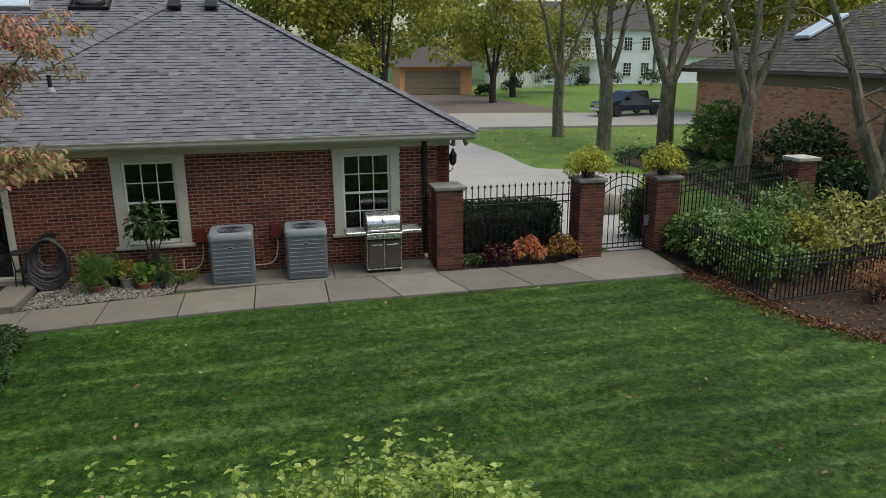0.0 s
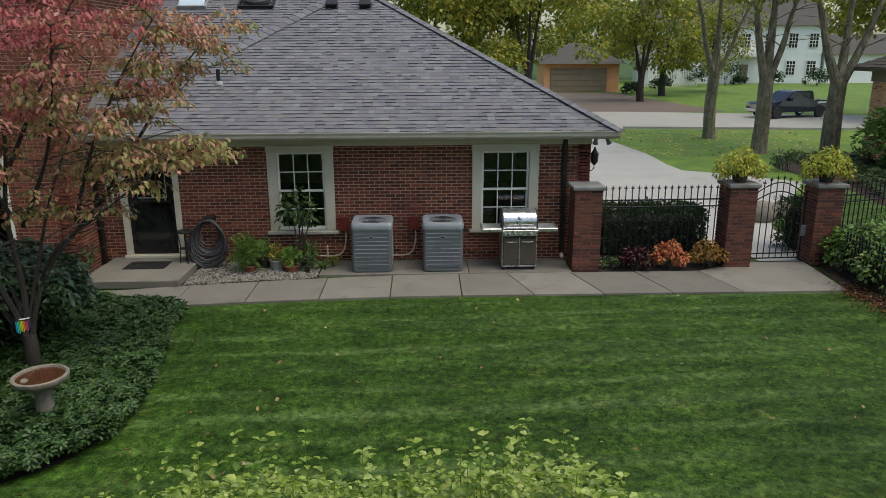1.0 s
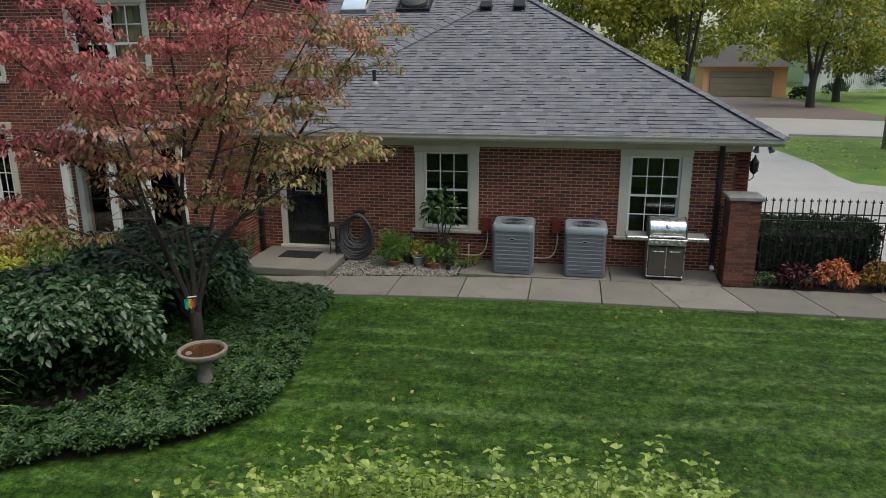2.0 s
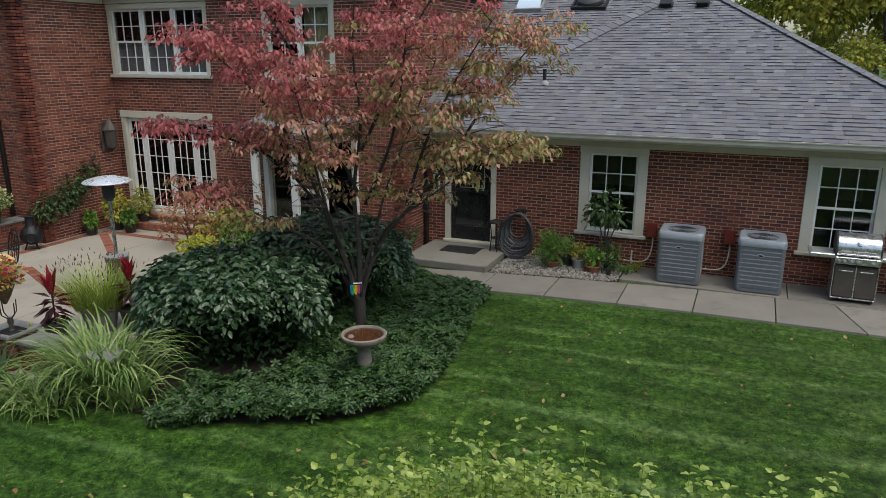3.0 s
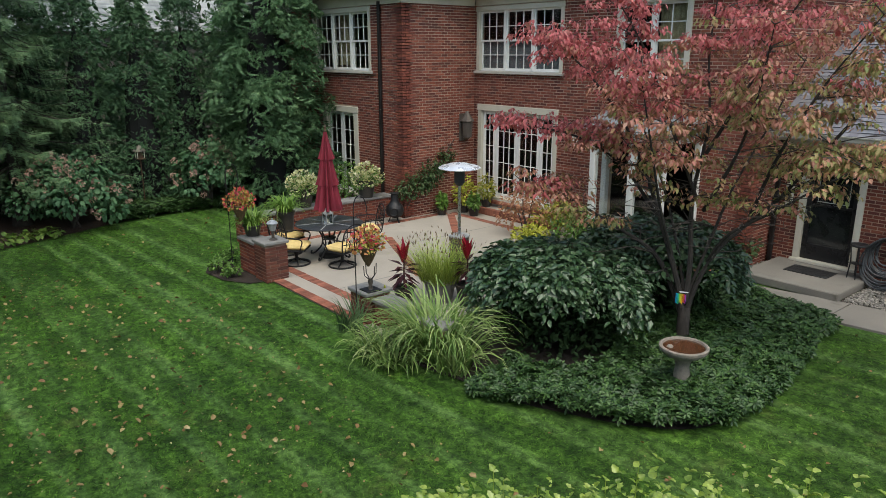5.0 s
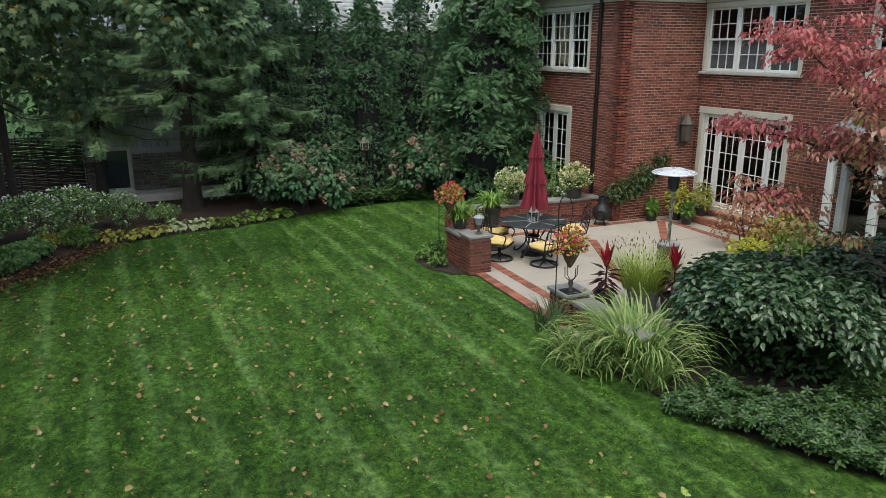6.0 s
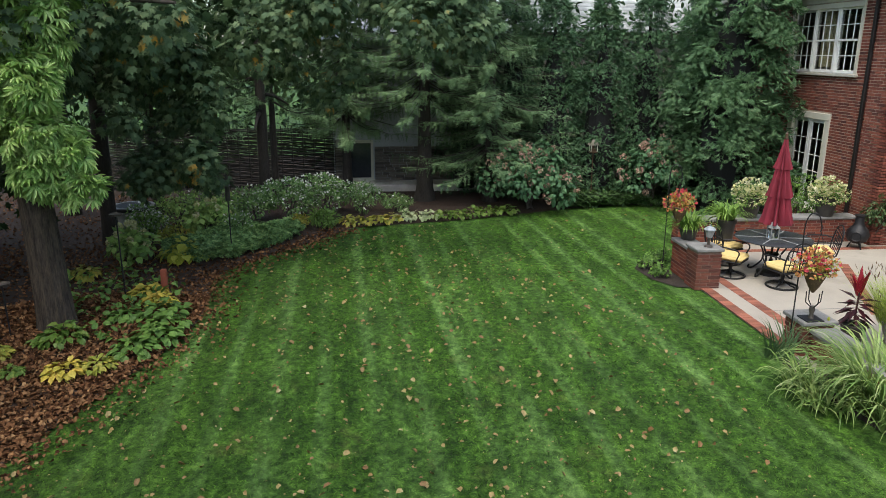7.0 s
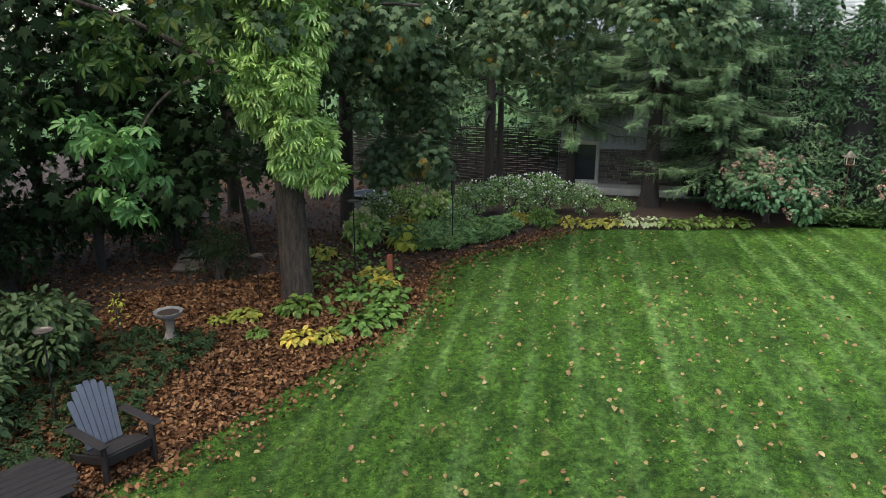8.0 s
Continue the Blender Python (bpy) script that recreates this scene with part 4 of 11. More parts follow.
tf = [(0, 1, 2), (0, 2, 3), (4, 5, 1), (4, 1, 0)]
pts, scl, singles = [], [], 0
shp = Geo().add(tv, [(0, 1, 2, 3), (4, 5, 1, 0), (4, 0, 3), (5, 2, 1)]).mesh("shingle", M_SHING_P)
rr = random.Random(5)
for j in range(nrows):
    y = RY0 + j * EXP / shl
    x1 = RX1 - (y - RY0) - 0.05
    x = GX0 + rr.uniform(0, TW)
    while x < x1 - 0.06:
        w = rr.choice((0.5, 0.7, 0.9, 1.0))
        w = min(w, (x1 - x) / TW)
        zs = rr.choice((0.3, 0.45, 1.0))
        p = roof_pt(x, y, 0.005)
        if singles < 300 and -1.6 <= x <= 1.6 and j < 26 and w > 0.55:
            part("shingle", shp, None, roof, m=Matrix.Translation(p) @ Matrix.Rotation(ang, 4, "X") @ Matrix.Diagonal((w, 1, zs, 1)))
            singles += 1
        else:
            pts.append(p)
            scl.append((w, 1, zs))
        x += TW * w
me = scatter("shingles", (tv, tf), np.array(pts), np.repeat(Rsl[None], len(pts), 0), np.array(scl), M_SHING)
me.polygons.foreach_set("use_smooth", np.zeros(len(me.polygons), bool))
part("shingles", me, None, roof)["kind"] = "stuff"
# hip caps
for (sx, sy), d, n in (((RX1, RY0), Vector((-1, 1, RM)), 40), ((-6.5, RY0 + 0.02), Vector((1, 1.1, RM * 1.1)), 34)):
    d.normalize()
    s0 = Vector(roof_pt(sx, sy))
    side = Vector((1, 1, 0)).normalized() if d.x < 0 else Vector((1, -1, 0)).normalized()
    nr = d.cross(side) if d.cross(side).z > 0 else side.cross(d)
    if d.x > 0:
        nr = Vector((0, -RM, 1)).normalized()
        side = d.cross(nr).normalized()
    for i in range(n):
        c = s0 + d * (0.2 * i)
        g = Geo()
        w = 0.13
        drop = 0.03 if d.x < 0 else 0.0
        a, b = c + nr * 0.050, c + d * 0.26 + nr * 0.036
        ww, dd = side * w, Vector((0, 0, -drop - 0.012))
        g.add([a - ww + dd, a, a + ww + dd, b + ww + dd, b, b - ww + dd, a - ww + dd * 1.6, a + ww + dd * 1.6],
              [(0, 1, 4, 5), (1, 2, 3, 4), (6, 7, 2, 1), (6, 1, 0)])
        part("hip_cap", g, M_SHING_P, roof)
# roof fittings
for nm, x, y in (("box_vent", -2.15, 18.05), ("box_vent", -1.35, 18.05)):
    g = Geo()
    m = Matrix.Translation(roof_pt(x, y, 0.01)) @ Matrix.Rotation(ang, 4, "X")
    g.cbox(-0.15, 0.15, 0, 0.30, 0.0, 0.02, 0.004, m)
    g.cbox(-0.12, 0.12, 0.02, 0.26, 0.02, 0.11, 0.012, m)
    g.cbox(-0.14, 0.14, -0.02, 0.28, 0.10, 0.135, 0.012, m)
    single(nm, g, M_BLACK, "black square vent on the shingle roof", "roof vent", "roof vents")
vp = thing("vent_pipe", roof_pt(-4.18, 15.2), label="black plumbing vent pipe on the shingle roof", category="vent pipe")
part("pipe", Geo().lathe([(0.04, -0.05), (0.04, 0.30), (0.034, 0.30), (0.034, 0.26)], 12), M_BLACK, vp, smooth=True)
part("flashing", Geo().lathe([(0.10, -0.02), (0.085, 0.03), (0.05, 0.07)], 12), M_GREYPL, vp, smooth=True)


def skylight(x, y, w, dome):
    m = Matrix.Translation(roof_pt(x, y, 0.0)) @ Matrix.Rotation(ang, 4, "X")
    ob = thing("skylight", label="dark domed skylight in a dark curb" if dome else "pale blue glazed skylight on the shingle roof", category="skylight", group="roof skylights")
    ob.matrix_basis = m
    g = Geo()
    for a in ((-w, w, -0.35, -0.30), (-w, w, 0.30, 0.35), (-w, -w + 0.05, -0.30, 0.30), (w - 0.05, w, -0.30, 0.30)):
        g.cbox(*a, 0, 0.10, 0.006)
    part("curb", g, M_BLACK if dome else M_GREYPL, ob)
    if dome:
        g = Geo().lathe([(0.33, 0.08), (0.32, 0.15), (0.26, 0.20), (0.15, 0.235), (0.0, 0.245)], 20, squash=0.9)
        part("dome", g, M_ACDARK, ob, smooth=True)
    else:
        g = Geo()
        n = 8
        vs = [(sx * (w - 0.04), -0.31 + 0.62 * i / n, 0.09 + 0.09 * math.sin(math.pi * i / n)) for i in range(n + 1) for sx in (-1, 1)]
        g.add(vs, [(2 * i, 2 * i + 1, 2 * i + 3, 2 * i + 2) for i in range(n)])
        part("bubble", g, M_SKYL, ob, smooth=True)


M_SKYL = pm("pale_acrylic", (0.52, 0.62, 0.72), (0.46, 0.56, 0.66), 0.15, 2, 40, 0, spec=0.6)
skylight(-5.45, 18.35, 0.34, False)
skylight(-3.95, 18.35, 0.42, True)


def downspout(name, x, y, z0, z1, label, kick=True, out=-1):
    ob = thing(name, (x, y, 0), label=label, category="downspout", kind="structure")
    part("pipe", Geo().cbox(-0.045, 0.045, -0.085, -0.015, z0, z1, 0.012), M_DOWN, ob)
    for z in (z0 + 0.5, (z0 + z1) / 2, z1 - 0.3):
        part("strap", Geo().cbox(-0.055, 0.055, -0.09, -0.0, z, z + 0.03, 0.004), M_DOWN, ob)
    if kick:
        part("outlet", Geo().tube([(0, -0.05, z0 + 0.05), (0, -0.06, z0 - 0.02), (0, -0.12, z0 - 0.08)], 0.04, 8), M_WPIPE, ob, "pale clay drain outlet")
    return ob


downspout("downspout", 2.84, GY - 0.01, 0.16, 2.58, "dark brown metal downspout on the garage wall")
downspout("downspout", -6.52, GY - 0.01, 0.05, 2.58, "dark brown metal downspout beside the back door", False)

# back door of the garage wing
door = thing("door_1", (GX0 + GDOOR[0], GY, 0), label="black storm door in a cream frame above a concrete stoop", category="door", kind="structure")
w, h = GDOOR[1] - GDOOR[0], GDOOR[3]
g = Geo()
g.cbox(0, 0.12, -0.035, 0.14, 0.17, h, 0.006).cbox(w - 0.12, w, -0.035, 0.14, 0.17, h, 0.006)
part("door_frame", g, M_TRIM, door)
part("head_trim", Geo().cbox(-0.01, w + 0.01, -0.045, 0.14, h - 0.14, h + 0.01, 0.006), M_TRIM, door)
part("threshold", Geo().cbox(-0.03, w + 0.03, -0.10, 0.14, 0.155, 0.21, 0.008), M_TRIM, door)
g = Geo()
g.cbox(0.12, 0.21, 0.04, 0.08, 0.21, h - 0.14, 0.005).cbox(w - 0.21, w - 0.12, 0.04, 0.08, 0.21, h - 0.14, 0.005)
g.cbox(0.21, w - 0.21, 0.04, 0.08, 0.21, 0.52, 0.005).cbox(0.21, w - 0.21, 0.04, 0.08, h - 0.26, h - 0.14, 0.005).cbox(0.21, w - 0.21, 0.042, 0.078, 1.28, 1.33, 0.005)
leaf = part("storm_door", g, M_DOOR, door)
part("glass", Geo().box(0.21, w - 0.21, 0.058, 0.062, 0.52, 1.28), M_GLASS, leaf).visible_shadow = False
part("upper_glass", Geo().box(0.21, w - 0.21, 0.058, 0.062, 1.33, h - 0.26), M_GLASS, leaf).visible_shadow = False
part("door_handle", Geo().cbox(0.14, 0.17, 0.0, 0.04, 1.02, 1.20, 0.008), M_CHROME, leaf, "steel lever handle")
g = Geo()
g.cbox(0.13, w - 0.13, 0.11, 0.14, 0.21, h - 0.14, 0.004)
for i in range(3):
    for j in range(3):
        g.cbox(0.32 + i * 0.19, 0.47 + i * 0.19, 0.10, 0.112, 1.40 + j * 0.22, 1.58 + j * 0.22, 0.004)
part("inner_door", g, M_DOOR, door)
part("inner_trim", Geo().cbox(0.30, w - 0.30, 0.095, 0.10, 1.36, 1.375, 0.001).cbox(0.30, 0.312, 0.095, 0.10, 1.36, 2.02, 0.001).cbox(w - 0.312, w - 0.30, 0.095, 0.10, 1.36, 2.02, 0.001)
     .cbox(w / 2 - 0.006, w / 2 + 0.006, 0.095, 0.10, 1.36, 2.02, 0.001), M_WHITE, door)
stoop = thing("door_stoop", label="weathered concrete stoop at the back door", category="step", kind="structure")
part("slab", Geo().cbox(-6.35, -4.55, 12.68, GY - 0.002, 0.0, 0.155, 0.015), M_CONC, stoop)
mat_ = thing("door_mat", (-5.85, 13.42, 0.157), label="black ribbed rubber mat on the concrete stoop", category="mat")
part("mat_base", Geo().cbox(0, 0.8, 0, 0.5, 0, 0.013, 0.004), M_RUBBER, mat_)
for i in range(12):
    part("rib", Geo().cbox(0.02 + 0.065 * i, 0.05 + 0.065 * i, 0.02, 0.48, 0.0125, 0.019, 0.002), M_RUBBER, mat_)
# small hanging plaque beside the door
pq = thing("wall_plaque", (-6.28, GY - 0.012, 1.18), label="pale oval plaque hung on the brick wall", category="plaque")
part("board", Geo().cbox(-0.08, 0.08, -0.03, 0.0, 0, 0.5, 0.02), M_TRIM, pq)
part("motif", Geo().cbox(-0.035, 0.035, -0.036, -0.03, 0.12, 0.36, 0.002), M_BRONZE, pq)

# wall lantern and flood light at the garage's far corner
lan = thing("wall_lantern", (GX1 + 0.01, GY + 0.35, 1.88), label="black iron coach lantern on the garage corner", category="lantern")
part("arm", Geo().tube([(0, 0, 0.0), (0.1, 0, -0.08), (0.16, 0, -0.02), (0.16, 0, 0.05)], 0.012, 6), M_BLACK, lan)
part("cage", Geo().lathe([(0.03, 0.05), (0.075, 0.10), (0.085, 0.28), (0.03, 0.36), (0.012, 0.42)], 6, Matrix.Translation((0.16, 0, 0))), M_BLACK, lan)
fl = thing("flood_light", (GX1 + 0.15, GY - 0.2, 2.56), label="pair of small white flood lamps under the eave", category="lamp")
for sx in (-0.09, 0.11):
    part("lamp_head", Geo().lathe([(0.02, 0), (0.035, 0.03), (0.055, 0.13), (0.05, 0.135)], 12, pose(sx, 0, -0.02, 140, 0, 30 * (1 if sx > 0 else -1))), M_GREYPL, fl, smooth=True)
part("mount", Geo().cbox(-0.12, 0.14, -0.04, 0.04, -0.02, 0.02, 0.01), M_GREYPL, fl)

# ---- two-storey house ----
HX0, HX1, HY, HTOP = -14.5, -6.6, 13.3, 5.36
UW = (0.10, 3.06, 3.70, 5.30)
FD = (0.18, 2.98, 0.40, 2.84)
UW2 = (4.55, 6.35, 3.62, 5.30)
BAY = (4.45, 6.75, 0.25, 2.62)
brick_wall("wall_house_south", "red brick house wall with pale mortar", pose(HX0, HY, 0), HX1 - HX0, HTOP, [UW, FD, UW2, BAY], mat=M_BRICK_H)
brick_wall("wall_house_east", "red brick upper side wall of the house", pose(HX1, HY, 0, 0, 0, 90), 9.0, HTOP, mat=M_BRICK_H)


WXL, WY = -23.0, 10.9
brick_wall("wall_wing_east", "red brick side wall of the projecting wing", pose(HX0, WY, 0, 0, 0, 90), HY - WY, HTOP, mat=M_BRICK_H, near=(0.3, 2.2, 0.4, 2.3))
LW = (4.33, 7.18, 3.70, 5.30)
LD = (4.70, 6.48, 0.35, 2.74)
brick_wall("wall_wing_south", "red brick front wall of the projecting wing", pose(WXL, WY, 0), HX0 - WXL, HTOP, [LW, LD], mat=M_BRICK_H)
single("wall_wing_west", Geo().box(WXL, WXL + 0.25, WY + 0.25, 24, 0, HTOP), M_MORTAR, "plain far side wall of the wing", "wall", kind="structure")
single("wall_house_back", Geo().box(WXL, HX1, 24, 24.2, 0, HTOP), M_MORTAR, "plain back wall of the house", "wall", kind="structure")
# inner surfaces painted near-black so the rooms look unlit
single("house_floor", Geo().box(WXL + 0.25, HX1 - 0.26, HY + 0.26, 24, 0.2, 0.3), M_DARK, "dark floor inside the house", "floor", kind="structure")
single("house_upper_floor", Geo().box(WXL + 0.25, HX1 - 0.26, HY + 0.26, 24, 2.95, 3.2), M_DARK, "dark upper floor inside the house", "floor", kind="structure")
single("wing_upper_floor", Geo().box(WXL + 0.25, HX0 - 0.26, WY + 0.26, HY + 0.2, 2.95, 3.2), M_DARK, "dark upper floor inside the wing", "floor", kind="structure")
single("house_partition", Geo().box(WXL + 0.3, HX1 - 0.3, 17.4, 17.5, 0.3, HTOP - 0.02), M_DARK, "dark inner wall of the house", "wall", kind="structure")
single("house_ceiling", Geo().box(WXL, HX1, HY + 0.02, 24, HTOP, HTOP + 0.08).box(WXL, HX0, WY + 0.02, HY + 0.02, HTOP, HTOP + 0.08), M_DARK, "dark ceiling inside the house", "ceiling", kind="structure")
g = Geo()
g.cbox(HX0 + 0.06, HX1 + 0.05, HY - 0.05, HY - 0.002, HTOP - 0.04, HTOP + 0.22, 0.01)
g.cbox(HX0 + 0.002, HX0 + 0.05, WY - 0.05, HY - 0.05, HTOP - 0.04, HTOP + 0.22, 0.01)
g.cbox(WXL, HX0, WY - 0.05, WY - 0.002, HTOP - 0.04, HTOP + 0.22, 0.01)
single("house_frieze", g, M_TRIM, "cream painted frieze under the main eaves", "trim", kind="structure")
g = Geo()
g.box(WXL - 0.4, HX0 + 0.45, WY - 0.45, HY, HTOP + 0.22, HTOP + 0.30).box(HX0 + 0.45, HX1 + 0.4, HY - 0.45, HY, HTOP + 0.22, HTOP + 0.30)
single("house_soffit", g, M_SOFFIT, "cream painted soffit of the main roof", "trim", kind="structure")
g = Geo()
z0, zr = HTOP + 0.30, HTOP + 3.4
g.add([(WXL - 0.4, HY - 0.45, z0), (HX1 + 0.4, HY - 0.45, z0), (HX1 - 3.5, 18.7, zr), (WXL + 3.5, 18.7, zr), (WXL - 0.4, 24.5, z0), (HX1 + 0.4, 24.5, z0)],
      [(0, 1, 2, 3), (1, 5, 2), (5, 4, 3, 2), (4, 0, 3)])
g.add([(WXL - 0.4, WY - 0.45, z0), (HX0 + 0.45, WY - 0.45, z0), (HX0 + 0.45, 18.0, z0), (WXL - 0.4, 18.0, z0), (-18.7, 14.5, zr - 0.6), (-18.7, 18.0, zr - 0.6)],
      [(0, 1, 4), (1, 2, 5, 4), (3, 0, 4, 5)])
single("house_roof", g, M_SHING, "grey shingle roof of the main house", "roof", kind="structure")

hung_window("window_3", "white triple sash window on the upper floor", pose(HX0 + UW[0], HY, UW[2]), UW[1] - UW[0], UW[3] - UW[2], 3, 3, 2, 0.10, top=0.12, screen=True)
hung_window("window_4", "white double sash window behind the dogwood", pose(HX0 + UW2[0], HY, UW2[2]), UW2[1] - UW2[0], UW2[3] - UW2[2], 2, 2, 2, 0.12, top=0.14, curtain=True)
hung_window("window_5", "white triple sash window on the wing", pose(WXL + LW[0], WY, LW[2]), LW[1] - LW[0], LW[3] - LW[2], 3, 3, 2, 0.10, top=0.12, curtain=True)


def french_doors(name, label, m, w, h, leaves, tw=0.13):
    """leaves: (width share, columns, rows) from left to right."""
    ob = thing(name, label=label, category="french door", kind="structure")
    ob.matrix_basis = m
    casing(ob, w, h, tw, False, 0.16, 0.16)
    part("threshold", Geo().cbox(0, w, -0.08, 0.16, -0.05, 0.02, 0.008), M_TRIM, ob)
    tot = sum(a for a, *_ in leaves)
    x = tw
    for i, (s, c, r) in enumerate(leaves):
        ww = (w - 2 * tw) * s / tot
        sash(ob, x + 0.006, x + ww - 0.006, 0.03, h - 0.165, 0.05, c, r, "door_leaf" if i in (1, 2) else "side_light", 0.09, 0.018)
        x += ww
    return ob


french_doors("door_2", "white french doors with narrow side lights", pose(HX0 + FD[0], HY, FD[2]), FD[1] - FD[0], FD[3] - FD[2], [(0.62, 2, 5), (1, 3, 5), (1, 3, 5), (0.62, 2, 5)])
french_doors("door_3", "white narrow french doors on the wing", pose(WXL + LD[0], WY, LD[2]), LD[1] - LD[0], LD[3] - LD[2], [(1, 2, 5), (1, 2, 5)], 0.2)
downspout("downspout", -15.38, WY - 0.01, 0.05, 5.4, "tall dark brown metal downspout on the wing", False)

# glazed bay behind the dogwood
bay = thing("bay_window", (HX0 + BAY[0], HY, BAY[2]), label="white framed garden bay with a metal roof", category="bay window", kind="structure")
bw, bh, bd = BAY[1] - BAY[0], BAY[3] - BAY[2], 0.75
g = Geo()
for x, y in ((0, 0), (0.25, -bd), (1.25, -bd), (bw - 0.34, -bd), (bw, 0)):
    part("post", Geo().cbox(x - 0.07, x + 0.07, y - 0.07, y + 0.07, 0, bh - 0.2, 0.01), M_WHITE, bay)
part("base_panel", Geo().cbox(0.1, bw - 0.1, -bd - 0.03, 0, -0.25, 0.32, 0.01), M_TRIM, bay)
part("head_rail", Geo().cbox(0.05, bw - 0.05, -bd - 0.08, 0, bh - 0.2, bh - 0.05, 0.01), M_WHITE, bay)
part("mid_rail", Geo().cbox(1.25, bw - 0.34, -bd - 0.03, -bd + 0.03, 1.1, 1.18, 0.006), M_WHITE, bay)
g = Geo()
g.add([(-0.1, -bd - 0.2, bh - 0.05), (bw + 0.1, -bd - 0.2, bh - 0.05), (bw + 0.1, 0, bh + 0.3), (-0.1, 0, bh + 0.3), (-0.1, 0, bh - 0.05), (bw + 0.1, 0, bh - 0.05)],
      [(0, 1, 2, 3), (0, 3, 4), (1, 5, 2), (0, 4, 5, 1)])
part("bay_roof", g, M_BAYROOF, bay, "weathered grey metal roof")
for a, b in ((0.32, 1.18), (1.32, bw - 0.41)):
    part("pane", Geo().box(a, b, -bd - 0.003, -bd + 0.003, 0.32, bh - 0.2), M_GLASS, bay).visible_shadow = False

# brick quoins at the wing's corner
qn = thing("wing_quoin", (HX0, WY, 0), label="projecting red brick quoin at the wing corner", category="quoin", kind="structure")
for k in range(int(HTOP / COURSE)):
    z0, out = k * COURSE + JT / 2, (0.0125 if k % 6 else 0.0100)
    a, b = (BL, 0.095) if k % 2 else (0.095, BL)
    part("brick", Geo().cbox(-a, out, -out, b, z0, z0 + BH, 0.003), M_BRICK_HP, qn)
    if k % 6:
        part("brick", Geo().cbox(-a - JT - BL, -a - JT, -out, 0.0, z0, z0 + BH, 0.003), M_BRICK_HP, qn)
        part("brick", Geo().cbox(0.0, out, b + JT, b + JT + BL, z0, z0 + BH, 0.003), M_BRICK_HP, qn)

# sconce on the wing's side wall
sc = thing("wall_sconce", (HX0 + 0.03, 12.85, 1.95), label="weathered metal sconce on the brick wall", category="sconce")
sc.matrix_basis @= Matrix.Scale(1.45, 4)
part("back_plate", Geo().cbox(0, 0.03, -0.09, 0.09, -0.05, 0.45, 0.015), M_BRONZE, sc)
part("lantern_cage", Geo().lathe([(0.02, -0.02), (0.09, 0.03), (0.10, 0.30), (0.13, 0.32), (0.05, 0.44), (0.015, 0.5)], 8, Matrix.Translation((0.13, 0, 0))), M_BRONZE, sc)
sp = thing("loudspeaker", (-10.9, HY - 0.02, 2.05), label="small white outdoor loudspeaker on the brick wall", category="speaker")
part("cabinet", Geo().cbox(-0.08, 0.08, -0.2, -0.06, 0, 0.26, 0.03), M_WHITE, sp)
part("bracket", Geo().cbox(-0.02, 0.02, -0.07, 0.01, 0.1, 0.16, 0.005), M_WHITE, sp)
# ---- walk along the garage ----
walkw = thing("walk", label="grey concrete slab walk along the garage", category="path", kind="structure")
edge = [-6.9, -5.75, -4.35, -3.13, -1.86, -0.62, 0.66, 1.95, 3.20, 4.45, 5.72, 7.62]


def walk_front(x):
    return 12.02 if x > 0.5 else 12.02 - 0.022 * (0.5 - x) ** 1.75


def walk_back(x):
    return 13.30 if x > 0.5 else 13.30 - 0.05 * (0.5 - x) ** 1.5


def skew(x):
    return 0.0 if x < 1.9 else 0.35


for i, (a, b) in enumerate(zip(edge, edge[1:])):
    g = Geo()
    s = 0.010
    ya, yb = walk_front(a), walk_front(b)
    v = [(a + s, ya, 0), (b - s, yb, 0), (b - s - skew(b), walk_back(b), 0), (a + s - skew(a), walk_back(a), 0)]
    if i == len(edge) - 2:
        v = [(a + s, ya, 0), (b - s, yb, 0), (7.75, 13.85, 0), (6.55, 13.85, 0), (a + s - skew(a), walk_back(a), 0)]
    n = len(v)
    zt = 0.028
    ins = [(p[0] * 0.994 + 0.006 * sum(q[0] for q in v) / n, p[1] * 0.994 + 0.006 * sum(q[1] for q in v) / n, zt) for p in v]
    g.add([(p[0], p[1], -0.05) for p in v] + [(p[0], p[1], zt - 0.006) for p in v] + ins,
          [(k, (k + 1) % n, n + (k + 1) % n, n + k) for k in range(n)] + [(n + k, n + (k + 1) % n, 2 * n + (k + 1) % n, 2 * n + k) for k in range(n)]
          + [tuple(2 * n + k for k in range(n))])
    part("slab", g, M_CONC, walkw)
pad = thing("equipment_pad", label="stained concrete pad along the garage wall", category="pad", kind="structure")
for a, b in ((-2.05, 0.86), (0.875, 2.88)):
    part("slab", Geo().cbox(a, b, 13.312, GY - 0.002, -0.04, 0.034, 0.006), M_CONC, pad)
single("brick_landing", Geo().cbox(-7.5, -6.92, 11.6, 12.9, -0.05, 0.02, 0.005), M_PAVER, "red brick paving at the end of the walk", "paving", kind="structure")

# gravel strip
single("gravel_bed", Geo().box(-4.54, -2.07, 12.65, GY - 0.003, -0.02, 0.015), M_SOIL, "dark soil under the gravel strip", "ground", kind="structure")
n = 4200
p = np.stack([rng.uniform(-4.5, -2.08, n), rng.uniform(12.75, GY - 0.05, n), rng.uniform(0.02, 0.045, n)], 1)
p = p[p[:, 1] > 13.32 - 0.05 * np.maximum(0.5 - p[:, 0], 0) ** 1.5]
p2 = np.stack([rng.uniform(-6.9, -6.37, 500), rng.uniform(12.95, GY - 0.05, 500), rng.uniform(0.0, 0.03, 500)], 1)
p = np.concatenate([p, p2])
n = len(p)
